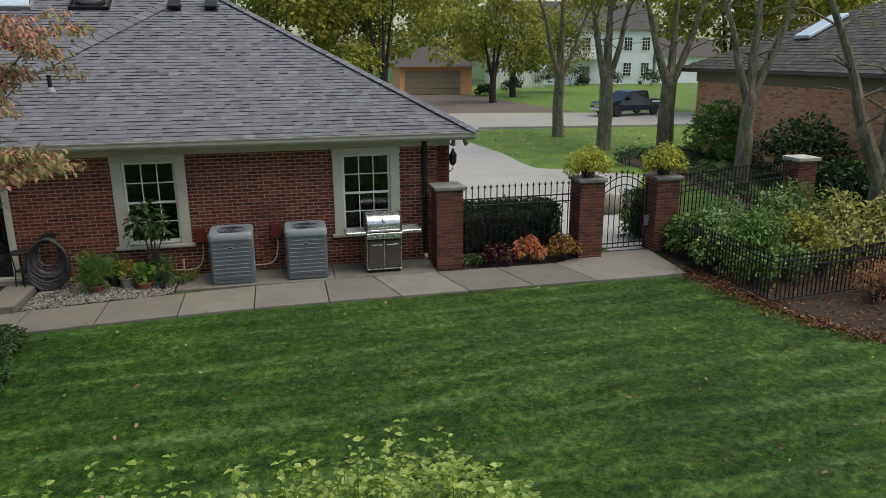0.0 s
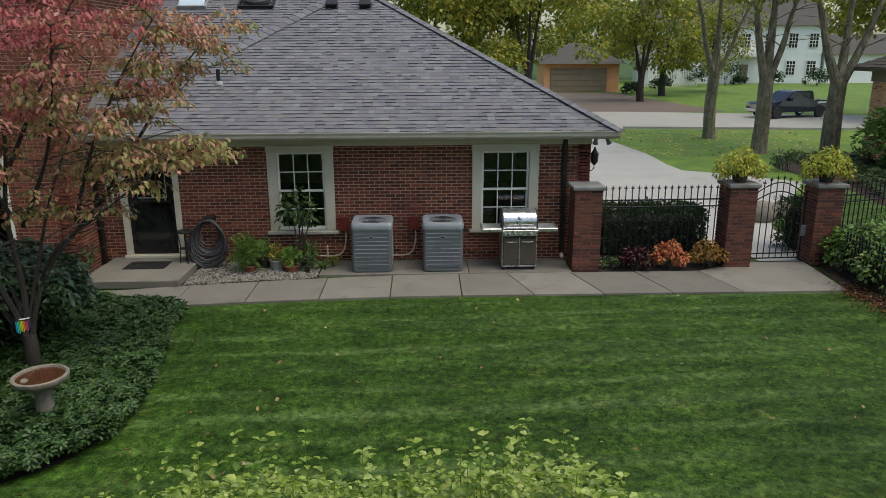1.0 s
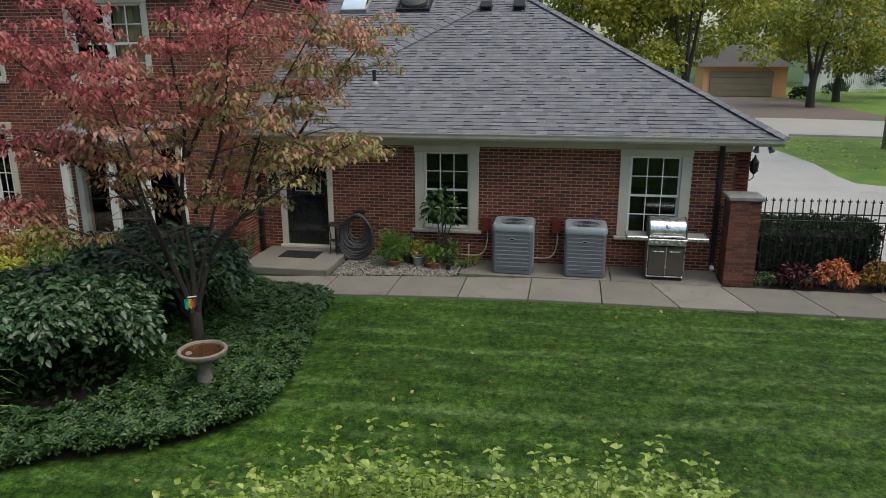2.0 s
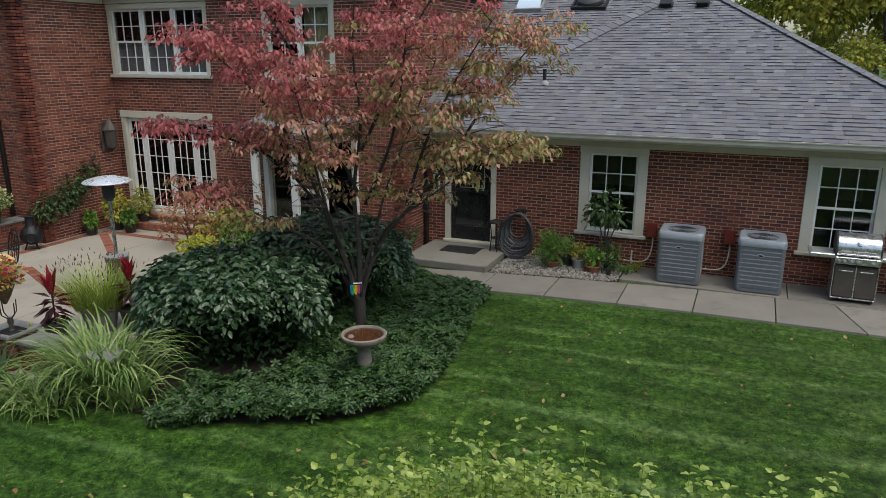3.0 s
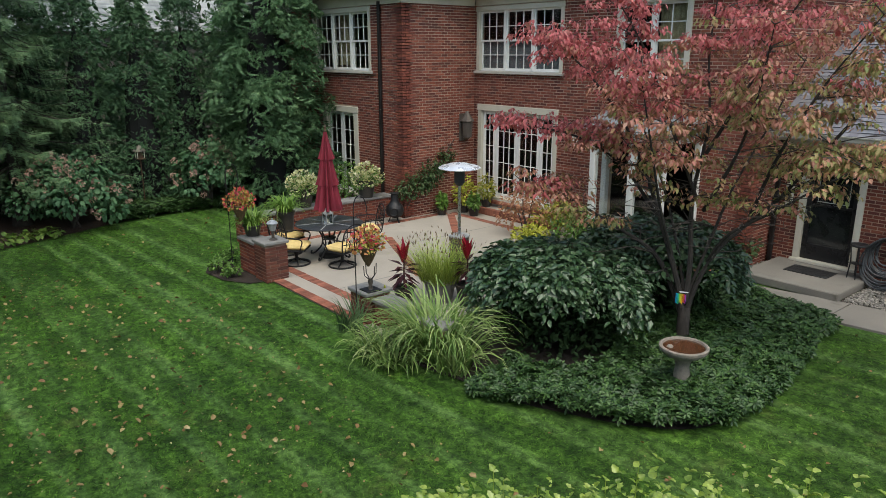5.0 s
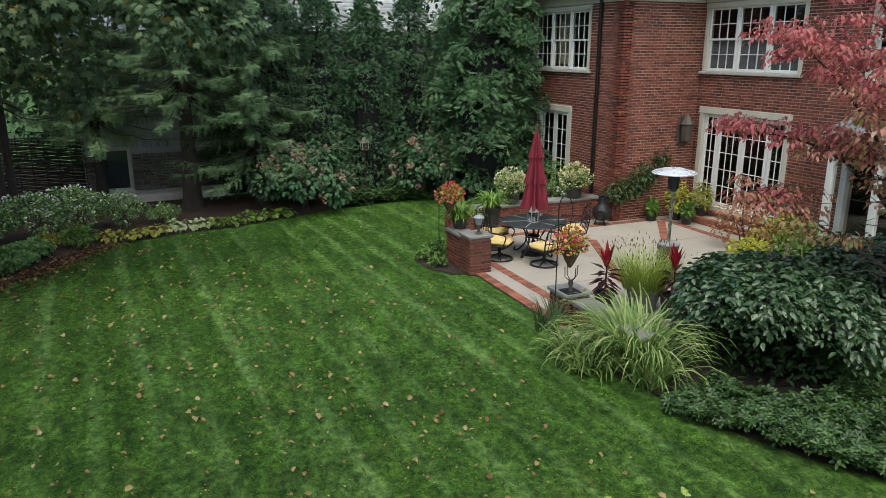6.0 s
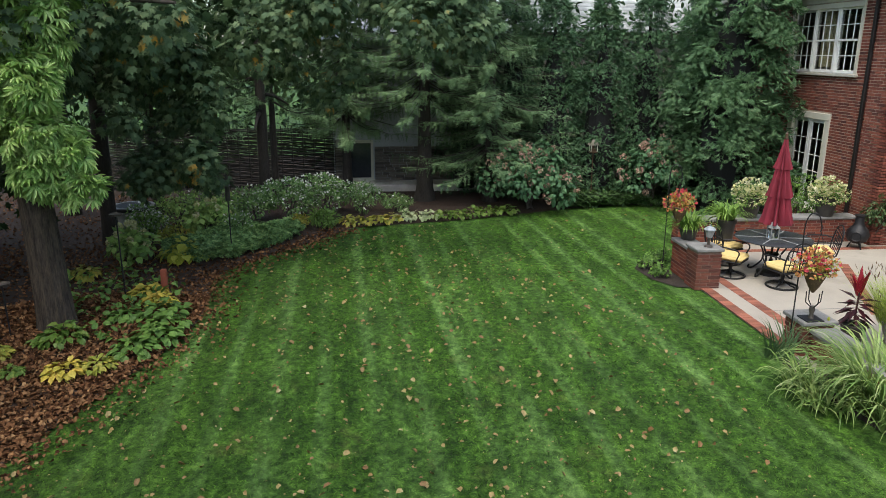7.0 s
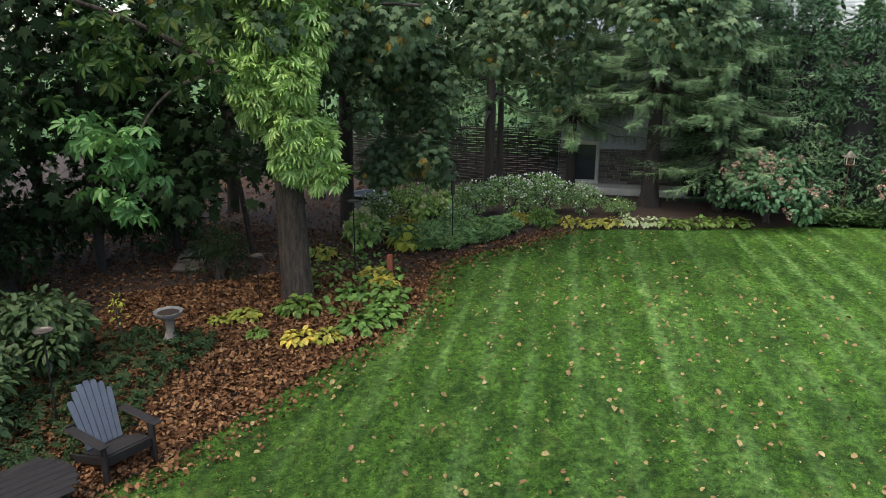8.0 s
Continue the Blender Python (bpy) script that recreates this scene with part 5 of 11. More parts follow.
PEB = ([(0.5, 0, 0), (0, 0.42, 0), (-0.5, 0, 0), (0, -0.42, 0), (0.1, 0.05, 0.33), (0.05, 0, -0.3)],
       [(0, 1, 4), (1, 2, 4), (2, 3, 4), (3, 0, 4), (1, 0, 5), (2, 1, 5), (3, 2, 5), (0, 3, 5)])
tagged(new("gravel", scatter("gravel", PEB, p, rot_from(dirs(n, 1.2), rng.uniform(0, 6.28, n)), rng.uniform(0.03, 0.075, n), M_GRAVEL)),
       "pale rounded gravel stones beside the brick wall", "gravel", kind="stuff")


# ---- air conditioners ----
def ac_unit(x, y):
    ob = thing("air_conditioner", (x, y, 0.036), label="grey slatted outdoor air conditioner on a concrete pad", category="air conditioner", group="air conditioners by the garage")
    W, D, Hh = 0.385, 0.385, 0.985

    def ring(r, c, z):
        pts = []
        for sx, sy, a0 in ((1, 1, 0), (-1, 1, 90), (-1, -1, 180), (1, -1, 270)):
            for k in range(5):
                a = radians(a0 + 22.5 * k)
                pts.append((sx * (r - c) + c * math.cos(a), sy * (r - c) + c * math.sin(a), z))
        return pts

    def stack(rings):
        g = Geo()
        n = 20
        vs = [p for rr_ in rings for p in rr_]
        fs = [(i * n + k, i * n + (k + 1) % n, (i + 1) * n + (k + 1) % n, (i + 1) * n + k) for i in range(len(rings) - 1) for k in range(n)]
        fs += [tuple((len(rings) - 1) * n + k for k in range(n))]
        return g.add(vs, fs)
    part("coil", stack([ring(W - 0.025, 0.07, 0.06), ring(W - 0.025, 0.07, Hh - 0.1)]), M_ACDARK, ob)
    part("base_pan", stack([ring(W - 0.02, 0.08, 0.0), ring(W + 0.005, 0.08, 0.02), ring(W + 0.005, 0.08, 0.075), ring(W - 0.01, 0.08, 0.08)]), M_ACBODY, ob)
    zs = np.linspace(0.08, Hh - 0.13, 11)
    for a, b in zip(zs, zs[1:]):
        part("louver", stack([ring(W - 0.006, 0.08, a + 0.008), ring(W + 0.002, 0.085, a + 0.012), ring(W + 0.002, 0.085, b - 0.010), ring(W - 0.006, 0.08, b - 0.004)]), M_ACBODY, ob)
        part("slat_edge", stack([ring(W + 0.003, 0.085, b - 0.010), ring(W + 0.009, 0.085, b - 0.007), ring(W + 0.009, 0.085, b + 0.001), ring(W + 0.002, 0.085, b + 0.004)]), M_ACTOP, ob)
    for sx in (-1, 1):
        for sy in (-1, 1):
            part("corner_post", Geo().lathe([(0.06, 0.06), (0.06, Hh - 0.1)], 10, Matrix.Translation((sx * (W - 0.055), sy * (W - 0.055), 0))), M_ACBODY, ob, smooth=True)
    part("top_cover", stack([ring(W + 0.012, 0.09, Hh - 0.135), ring(W + 0.018, 0.10, Hh - 0.12), ring(W + 0.016, 0.10, Hh - 0.04), ring(W - 0.005, 0.11, Hh - 0.005), ring(W - 0.05, 0.12, Hh + 0.002), ring(W - 0.09, 0.12, Hh - 0.025)]), M_ACTOP, ob, smooth=True)
    for k in range(7):
        r = 0.05 + 0.035 * k
        part("fan_guard_ring", Geo().tube([(r * math.cos(a * 0.3491), r * math.sin(a * 0.3491), Hh - 0.018) for a in range(19)], 0.004, 4), M_ACDARK, ob)
    part("badge", Geo().lathe([(0.062, 0), (0.058, 0.006), (0.05, 0.008)], 18, pose(-0.01, -W - 0.004, 0.70, 90, 0, 0), squash=0.5), M_ACTOP, ob, "pale oval badge")
    part("badge_mark", Geo().lathe([(0.04, 0.0), (0.036, 0.003)], 14, pose(-0.01, -W - 0.012, 0.70, 90, 0, 0), squash=0.35), M_TRUCK, ob)
    return ob


ac = ac_unit(-1.02, 13.80)
copy_thing(ac, pose(0.365, 13.79, 0.036))


def disconnect(x, dx):
    ob = thing("disconnect_box", (x, GY - 0.012, 0.70), label="red electrical disconnect box on the brick wall", category="electrical box", group="disconnect boxes")
    part("case", Geo().cbox(-0.09, 0.09, -0.11, 0, 0, 0.27, 0.012), M_RED, ob)
    part("lid", Geo().cbox(-0.095, 0.095, -0.125, -0.112, -0.006, 0.28, 0.006), M_RED, ob)
    part("conduit", Geo().tube(smooth_line([(0.02, -0.06, 0), (0.02, -0.07, -0.2), (-0.03, -0.08, -0.42), (-0.14, -0.09, -0.52), (-0.35, -0.09, -0.54), (-0.52, -0.08, -0.53)], 5, False), 0.014, 8), M_WPIPE, ob, "pale flexible conduit", smooth=True)


disconnect(-1.62, 0)
disconnect(-0.20, 0)
single("drain_stub", Geo().lathe([(0.016, 0), (0.016, 0.33), (0.02, 0.33), (0.02, 0.36)], 8, Matrix.Translation((-1.98, GY - 0.12, 0.03))), M_WPIPE, "pale plastic pipe stub by the wall", "pipe")

# ---- gas grill ----
gr = thing("gas_grill", (1.86, 13.72, 0.034), label="stainless gas grill with side shelves and bronze doors", category="grill")
part("cabinet", Geo().cbox(-0.33, 0.33, -0.24, 0.26, 0.09, 0.66, 0.012), M_BRONZE, gr)
for sx in (-1, 1):
    d = part("cabinet_door", Geo().cbox(min(0.012 * sx, 0.318 * sx), max(0.012 * sx, 0.318 * sx), -0.262, -0.242, 0.11, 0.64, 0.008), M_BRONZE, gr)
    part("door_handle", Geo().cbox(min(0.05 * sx, 0.26 * sx), max(0.05 * sx, 0.26 * sx), -0.285, -0.264, 0.565, 0.585, 0.005), M_STEEL, d, "steel bar handle")
    part("side_rail", Geo().cbox(min(0.325 * sx, 0.345 * sx), max(0.325 * sx, 0.345 * sx), -0.25, 0.26, 0.08, 0.70, 0.005), M_STEEL, gr)
part("centre_post", Geo().cbox(-0.01, 0.01, -0.266, -0.244, 0.10, 0.66, 0.003), M_STEEL, gr)
part("bottom_rail", Geo().cbox(-0.345, 0.345, -0.25, 0.26, 0.065, 0.09, 0.005), M_STEEL, gr)
panel = part("control_panel", Geo().cbox(-0.345, 0.345, -0.32, -0.2, 0.70, 0.82, 0.012, pose(0, 0, 0, 0, 0, 0)), M_STEEL, gr)
for kx in (-0.29, -0.205, -0.10, 0.0, 0.215):
    part("knob", Geo().lathe([(0.032, 0), (0.032, 0.012), (0.022, 0.016), (0.02, 0.035), (0.012, 0.038)], 12, pose(kx, -0.32, 0.755, 90, 0, 0)), M_GREYPL, panel, smooth=True)
part("firebox", Geo().cbox(-0.335, 0.335, -0.20, 0.26, 0.66, 0.90, 0.02), M_BLACK, gr)
g = Geo()
prof = [(-0.25, 0.84), (-0.285, 0.90), (-0.285, 1.00), (-0.24, 1.10), (-0.13, 1.17), (0.02, 1.19), (0.16, 1.16), (0.25, 1.06), (0.27, 0.90)]
kk = len(prof)
g.add([(x, y, z) for x in (-0.32, 0.32) for y, z in prof], [(i, i + 1, kk + i + 1, kk + i) for i in range(kk - 1)] + [tuple(range(kk))[::-1], tuple(kk + i for i in range(kk))])
lid = part("lid", g, M_STEEL, gr, smooth=True)
for sx in (-1, 1):
    g = Geo()
    g.add([(x, y * 1.02, z * 1.004) for x in (min(0.32 * sx, 0.345 * sx), max(0.32 * sx, 0.345 * sx)) for y, z in prof],
          [(i, i + 1, kk + i + 1, kk + i) for i in range(kk - 1)] + [tuple(range(kk))[::-1], tuple(kk + i for i in range(kk))])
    part("lid_end", g, M_ACDARK, lid)
part("lid_handle", Geo().tube([(-0.27, -0.30, 0.875), (-0.27, -0.345, 0.885), (0.27, -0.345, 0.885), (0.27, -0.30, 0.875)], 0.016, 8), M_STEEL, lid, smooth=True)
part("thermometer", Geo().lathe([(0.045, 0), (0.045, 0.02), (0.035, 0.026)], 16, pose(0, -0.262, 1.06, 62, 0, 0)), M_CHROME, lid, smooth=True)
for sx in (-1, 1):
    s = part("side_shelf", Geo().cbox(min(0.35 * sx, 0.72 * sx), max(0.35 * sx, 0.72 * sx), -0.27, 0.22, 0.80, 0.845, 0.02), M_GREYPL, gr)
    part("shelf_rim", Geo().cbox(min(0.35 * sx, 0.735 * sx), max(0.35 * sx, 0.735 * sx), -0.30, -0.272, 0.785, 0.855, 0.012), M_STEEL, s)
    part("shelf_end", Geo().cbox(min(0.722 * sx, 0.745 * sx), max(0.722 * sx, 0.745 * sx), -0.27, 0.22, 0.785, 0.855, 0.01), M_GREYPL, s)
    for sy in (-0.2, 0.2):
        part("caster", Geo().lathe([(0.038, -0.02), (0.042, 0), (0.038, 0.02)], 12, pose(0.29 * sx, sy, 0.045, 0, 90, 0)), M_RUBBER, gr)


# ---- brick pillars ----
def brick_pier(name, label, x, y, w, h, cap, capmat, rz=0.0, over=0.045, category="pillar", group="", d=None, mat=None, single_bricks=True):
    """A square pier of separate bricks on a mortar core, under a stone cap."""
    d = d or w
    ob = thing(name, (x, y, 0), rz, label, category, group)
    part("core", Geo().box(-w / 2 + 0.012, w / 2 - 0.012, -d / 2 + 0.012, d / 2 - 0.012, 0, h - cap), M_MORTAR_D, ob)
    half = brick_mesh(BL, "brick", mat or M_BRICK_PIER)
    halfs = {}

    def piece(L):
        L = round(L, 3)
        if L not in halfs:
            halfs[L] = brick_mesh(L, "brick", mat or M_BRICK_PIER)
        return halfs[L]
    for k in range(int((h - cap) / COURSE)):
        z = k * COURSE + JT / 2
        for f, (fw, fd) in enumerate(((w, d), (d, w), (w, d), (d, w))):
            L = fw - (0.10 if (k + f) % 2 else 0.0)
            n = max(1, round(L / (BL + JT)))
            s = (L - JT * (n - 1)) / n
            for i in range(n):
                u = -fw / 2 + i * (s + JT) + (0.10 if (k + f) % 2 else 0)
                m = pose(0, 0, 0, 0, 0, 90 * f) @ pose(u, -fd / 2 + 0.009, z)
                part("brick", piece(s), None, ob, m=m)
            if (k + f) % 2:
                part("brick", piece(0.10 - JT), None, ob, m=pose(0, 0, 0, 0, 0, 90 * f) @ pose(-fw / 2, -fd / 2 + 0.009, z))
    part("cap_stone", Geo().cbox(-w / 2 - over, w / 2 + over, -d / 2 - over, d / 2 + over, h - cap, h, 0.012), capmat, ob, "weathered stone cap")
    return ob


brick_pier("gate_pillar", "red brick gate pillar with a grey stone cap beside the garage", 3.17, 13.68, 0.54, 1.70, 0.075, M_STONE, group="gate pillars")
brick_pier("gate_pillar", "red brick gate pillar carrying a flower pot", 6.22, 13.78, 0.54, 1.70, 0.075, M_STONE, group="gate pillars")
brick_pier("gate_pillar", "red brick gate pillar carrying a flower pot", 8.02, 13.90, 0.54, 1.66, 0.075, M_STONE, group="gate pillars")
brick_pier("gate_pillar", "red brick pillar with a pale stone cap behind the vegetable garden", 12.65, 15.4, 0.54, 1.68, 0.09, M_LIME, group="gate pillars")


# ---- iron fence and gate ----
def finial(g, x, y, z, s=1.0):
    m = Matrix.Translation((x, y, z)) @ Matrix.Scale(s, 4)
    g.lathe([(0.008, 0), (0.016, 0.012), (0.008, 0.03), (0.02, 0.06), (0.012, 0.085), (0.0, 0.12)], 6, m)
    g.tube([(-0.036, 0, 0.075), (-0.03, 0, 0.05), (0, 0, 0.035), (0.03, 0, 0.05), (0.036, 0, 0.075)], 0.006, 4, m)


def scroll(g, x, y, z, r, sx):
    pts = []
    for k in range(15):
        t = k / 14
        a = t * 4.6
        rad = r * (1 - 0.75 * t)
        pts.append((x + sx * (r - rad * math.cos(a)) * 0.9, y, z - rad * math.sin(a)))
    g.tube(pts, 0.006, 4)


def iron_fence(name, label, a, b, top, gap=0.128, rails=(1.36, 1.22, 0.16), scrolls=True):
    a, b = Vector(a), Vector(b)
    L = (b - a).length
    rz = math.degrees(math.atan2(b.y - a.y, b.x - a.x))
    ob = thing(name, (a.x, a.y, 0), rz, label, "iron fence", kind="structure")
    for z in rails:
        part("rail", Geo().cbox(0, L, -0.016, 0.016, z - 0.012, z + 0.012, 0.003), M_BLACK, ob)
    n = int(L / gap)
    gap = L / n
    g = Geo()
    finial(g, 0, 0, top)
    g.cbox(-0.009, 0.009, -0.009, 0.009, 0.10, top, 0.002)
    me = g.mesh("picket", M_BLACK)
    for i in range(1, n):
        part("picket", me, None, ob, m=pose(i * gap, 0, 0))
    if scrolls:
        for i in range(1, n - 1, 2):
            for sx in (1, -1):
                g = Geo()
                scroll(g, i * gap + gap / 2, 0, rails[1] - 0.01, 0.05, sx)
                part("scroll", g, M_BLACK, ob)
    return ob


iron_fence("fence", "black wrought iron fence with spear tips and scrolls", (3.45, 13.74, 0), (5.94, 13.80, 0), 1.54)
iron_fence("fence", "black wrought iron fence behind the garden", (8.32, 13.95, 0), (12.36, 15.3, 0), 1.54, scrolls=False)
gate = thing("gate", (6.52, 13.86, 0), 3.0, "black wrought iron gate with an arched top", "iron gate")
GWd = 1.18
for x in (0.03, GWd - 0.03):
    part("stile", Geo().cbox(x - 0.016, x + 0.016, -0.016, 0.016, 0.06, 1.50, 0.003), M_BLACK, gate)
for z in (0.10, 0.20):
    part("rail", Geo().cbox(0.03, GWd - 0.03, -0.014, 0.014, z - 0.012, z + 0.012, 0.003), M_BLACK, gate)


def arch(x, lo, hi):
    return lo + (hi - lo) * math.sin(math.pi * x / GWd)


for lo, hi in ((1.36, 1.66), (1.22, 1.48)):
    part("arched_rail", Geo().tube([(x, 0, arch(x, lo, hi)) for x in np.linspace(0.03, GWd - 0.03, 15)], 0.013, 6), M_BLACK, gate)
for i in range(1, 9):
    x = GWd * i / 9
    g = Geo()
    t = arch(x, 1.40, 1.70)
    g.cbox(x - 0.008, x + 0.008, -0.008, 0.008, 0.10, t, 0.002)
    finial(g, x, 0, t)
    part("picket", g, M_BLACK, gate)
for zc, r in ((1.16, 0.085), (0.36, 0.07)):
    for sx in (-1, 1):
        for dx, dz, k in ((0, 0, 1.0), (0.02, 0.2, 0.8)):
            g = Geo()
            scroll(g, GWd / 2 + sx * dx, 0, zc + dz, r * k, sx)
            part("scroll", g, M_BLACK, gate)
part("latch", Geo().cbox(GWd - 0.05, GWd + 0.05, -0.03, 0.01, 0.55, 0.78, 0.01), M_GREYPL, gate, "grey latch box")


# ---- plants: builders ----
def trunk_geo(g, path, r0, r1, n=10, flare=0.0, lump=0.0, seed=1):
    pts = smooth_line(path, 5, False)
    L = len(pts)
    rs = []
    for i in range(L):
        t = i / (L - 1)
        r = r0 + (r1 - r0) * t
        if flare:
            r *= 1 + flare * math.exp(-t * 14)
        if lump:
            r *= 1 + lump * noise.noise(pts[i] * 1.7)
        rs.append(r)
    g.tube(pts, rs, n)
    return pts, rs


def crown_leaves(name, tmpl, centres, radii, count, size, mat, droop=0.4, hollow=0.5, flat_=1.0, jitter=0.35):
    """Leaves over clumps: most of them near the clump's outside, hanging by droop."""
    centres = np.asarray(centres, float)
    radii = np.asarray(radii, float)
    w = radii ** 2
    idx = rng.choice(len(centres), count, p=w / w.sum())
    d = dirs(count)
    rad = (hollow + (1 - hollow) * rng.random(count) ** 0.5)
    p = centres[idx] + d * (radii[idx] * rad)[:, None] * np.array([1, 1, flat_])
    out = d.copy()
    out[:, 2] -= droop
    out += rng.normal(scale=jitter, size=out.shape)
    nrm = d * 0.6 + np.array([0, 0, 0.8]) + rng.normal(scale=jitter, size=d.shape)
    return scatter(name, tmpl, p, along(out, nrm), size * rng.uniform(0.65, 1.25, count), mat)


def bush_plant(name, label, category, loc, clumps, count, size, mat, tmpl=OVAL, stems=5, group="", droop=0.3, flat_=0.85, extra=(), kind="", hollow=0.55, jitter=0.35, stem_mat=None):
    """A shrub: stems from the ground and leaf clumps (dx, dy, z, r)."""
    ob = thing(name, loc, label=label, category=category, group=group, kind=kind)
    c = [(a, b, z) for a, b, z, r in clumps]
    r = [q[3] for q in clumps]
    rs = random.Random(len(clumps) * 13 + count)
    for i in range(stems):
        t = clumps[i % len(clumps)]
        a = rs.uniform(0, 6.28)
        base = (0.08 * math.cos(a), 0.08 * math.sin(a), 0)
        g = Geo()
        g.tube(smooth_line([base, (t[0] * 0.45 + rs.uniform(-.06, .06), t[1] * 0.45, t[2] * 0.55), (t[0], t[1], t[2])], 4, False), np.linspace(0.022, 0.008, 9), 5)
        part("stem", g, stem_mat or M_TWIG, ob)
    part("foliage", crown_leaves("foliage", tmpl, c, r, count, size, mat, droop, hollow, flat_, jitter), None, ob)
    for nm, tm, cnt, sz, mt, lift, lab in extra:
        rr_ = np.array(r) * 1.03
        me = crown_leaves(nm, tm, np.array(c) + np.array([0, 0, lift]), rr_, cnt, sz, mt, -0.3, 0.92, flat_, 0.2)
        part(nm, me, None, ob, lab)
    return ob


def mound(rx, ry, h, n, seed=0, low=0.25, rmin=0.35):
    """Clumps that fill a dome."""
    r = random.Random(seed)
    out = []
    for i in range(n):
        a = 2.399 * i + r.uniform(-0.3, 0.3)
        t = math.sqrt((i + 0.5) / n)
        z = h * (low + (1 - low) * math.sqrt(max(0.0, 1 - t * t)) * r.uniform(0.75, 1.0))
        out.append((rx * t * math.cos(a) * 0.8, ry * t * math.sin(a) * 0.8, z * 0.78, rmin * h * r.uniform(0.5, 0.75)))
    return out


def grass_clump(name, label, loc, n, length, mat, spread=0.15, bend=1.0, w=0.012, category="ornamental grass", lean=1.0, plumes=None):
    ob = thing(name, loc, label=label, category=category)
    a = rng.uniform(0, 6.28, n)
    rad = spread * np.sqrt(rng.random(n))
    p = np.stack([rad * np.cos(a), rad * np.sin(a), np.zeros(n)], 1)
    a2 = a + rng.normal(scale=0.9, size=n)
    tilt = rng.uniform(0.05, 0.75, n) * lean
    y = np.stack([np.cos(a2) * np.cos(tilt), np.sin(a2) * np.cos(tilt), -np.sin(tilt)], 1)
    z = np.stack([np.cos(a2) * np.sin(tilt), np.sin(a2) * np.sin(tilt), np.cos(tilt)], 1)
    x = np.cross(y, z)
    rot = np.stack([x, y, z], 2)
    part("blade_tuft", scatter("blade_tuft", blade(6, bend, w / length), p, rot, length * rng.uniform(0.55, 1.15, n), mat), None, ob)
    if plumes:
        k, ml, ms = plumes
        pp = p[:k] * 1.2 + z[:k] * (length * rng.uniform(0.75, 1.05, k))[:, None]
        part("plume_tuft", scatter("plume_tuft", LANCE, pp, along(z[:k] + rng.normal(scale=0.15, size=(k, 3)), y[:k]), ms * rng.uniform(0.7, 1.2, k), ml), None, ob)
    return ob


def pot_geo(r0, r1, h, rim=0.02):
    return Geo().lathe([(r0, 0), (r0 + (r1 - r0) * 0.5, h * 0.5), (r1, h * 0.92), (r1 + rim, h * 0.92), (r1 + rim, h), (r1 - 0.02, h), (r1 - 0.03, h * 0.85)], 18)


def potted(name, label, loc, r0, r1, h, potmat, clumps, count, size, mat, tmpl=OVAL, group="", blooms=(), droop=0.3, category="potted plant"):
    ob = thing(name, loc, label=label, category=category, group=group)
    part("pot", pot_geo(r0, r1, h), potmat, ob, smooth=True)
    part("potting_soil", Geo().lathe([(0.0, h * 0.84), (r1 - 0.02, h * 0.85), (0.0, h * 0.9)], 14), M_SOIL, ob)
    c = [(a, b, z + h) for a, b, z, r in clumps]
    part("foliage", crown_leaves("foliage", tmpl, c, [q[3] for q in clumps], count, size, mat, droop, 0.45, 0.9), None, ob)
    for nm, tm, cnt, sz, mt, lift in blooms:
        part(nm, crown_leaves(nm, tm, np.array(c) + np.array([0, 0, lift]), np.array([q[3] for q in clumps]) * 1.05, cnt, sz, mt, -0.4, 0.9, 0.9, 0.2), None, ob)
    return ob


# flower pots on the gate pillars
for px_, py_, pz_ in ((6.22, 13.78, 1.70), (8.02, 13.90, 1.66)):
    potted("flower_pot", "dark pot of lime sweet potato vine on the pillar", (px_, py_, pz_), 0.12, 0.18, 0.24, M_POT,
           [(0, 0, 0.2, 0.26), (0.22, 0.0, 0.10, 0.22), (-0.25, 0.02, 0.10, 0.24), (-0.05, -0.2, 0.1, 0.2), (0.12, 0.16, 0.24, 0.22), (0.36, -0.05, 0.0, 0.16), (-0.38, -0.02, -0.02, 0.16)], 1500, 0.068, L_LIME, LEAF, "pillar flower pots",
           [("vine", OVAL, 200, 0.05, L_COLEUS2, -0.16), ("bloom_cover", FLOWER, 90, 0.04, L_RFLOW, -0.2)], 0.7)

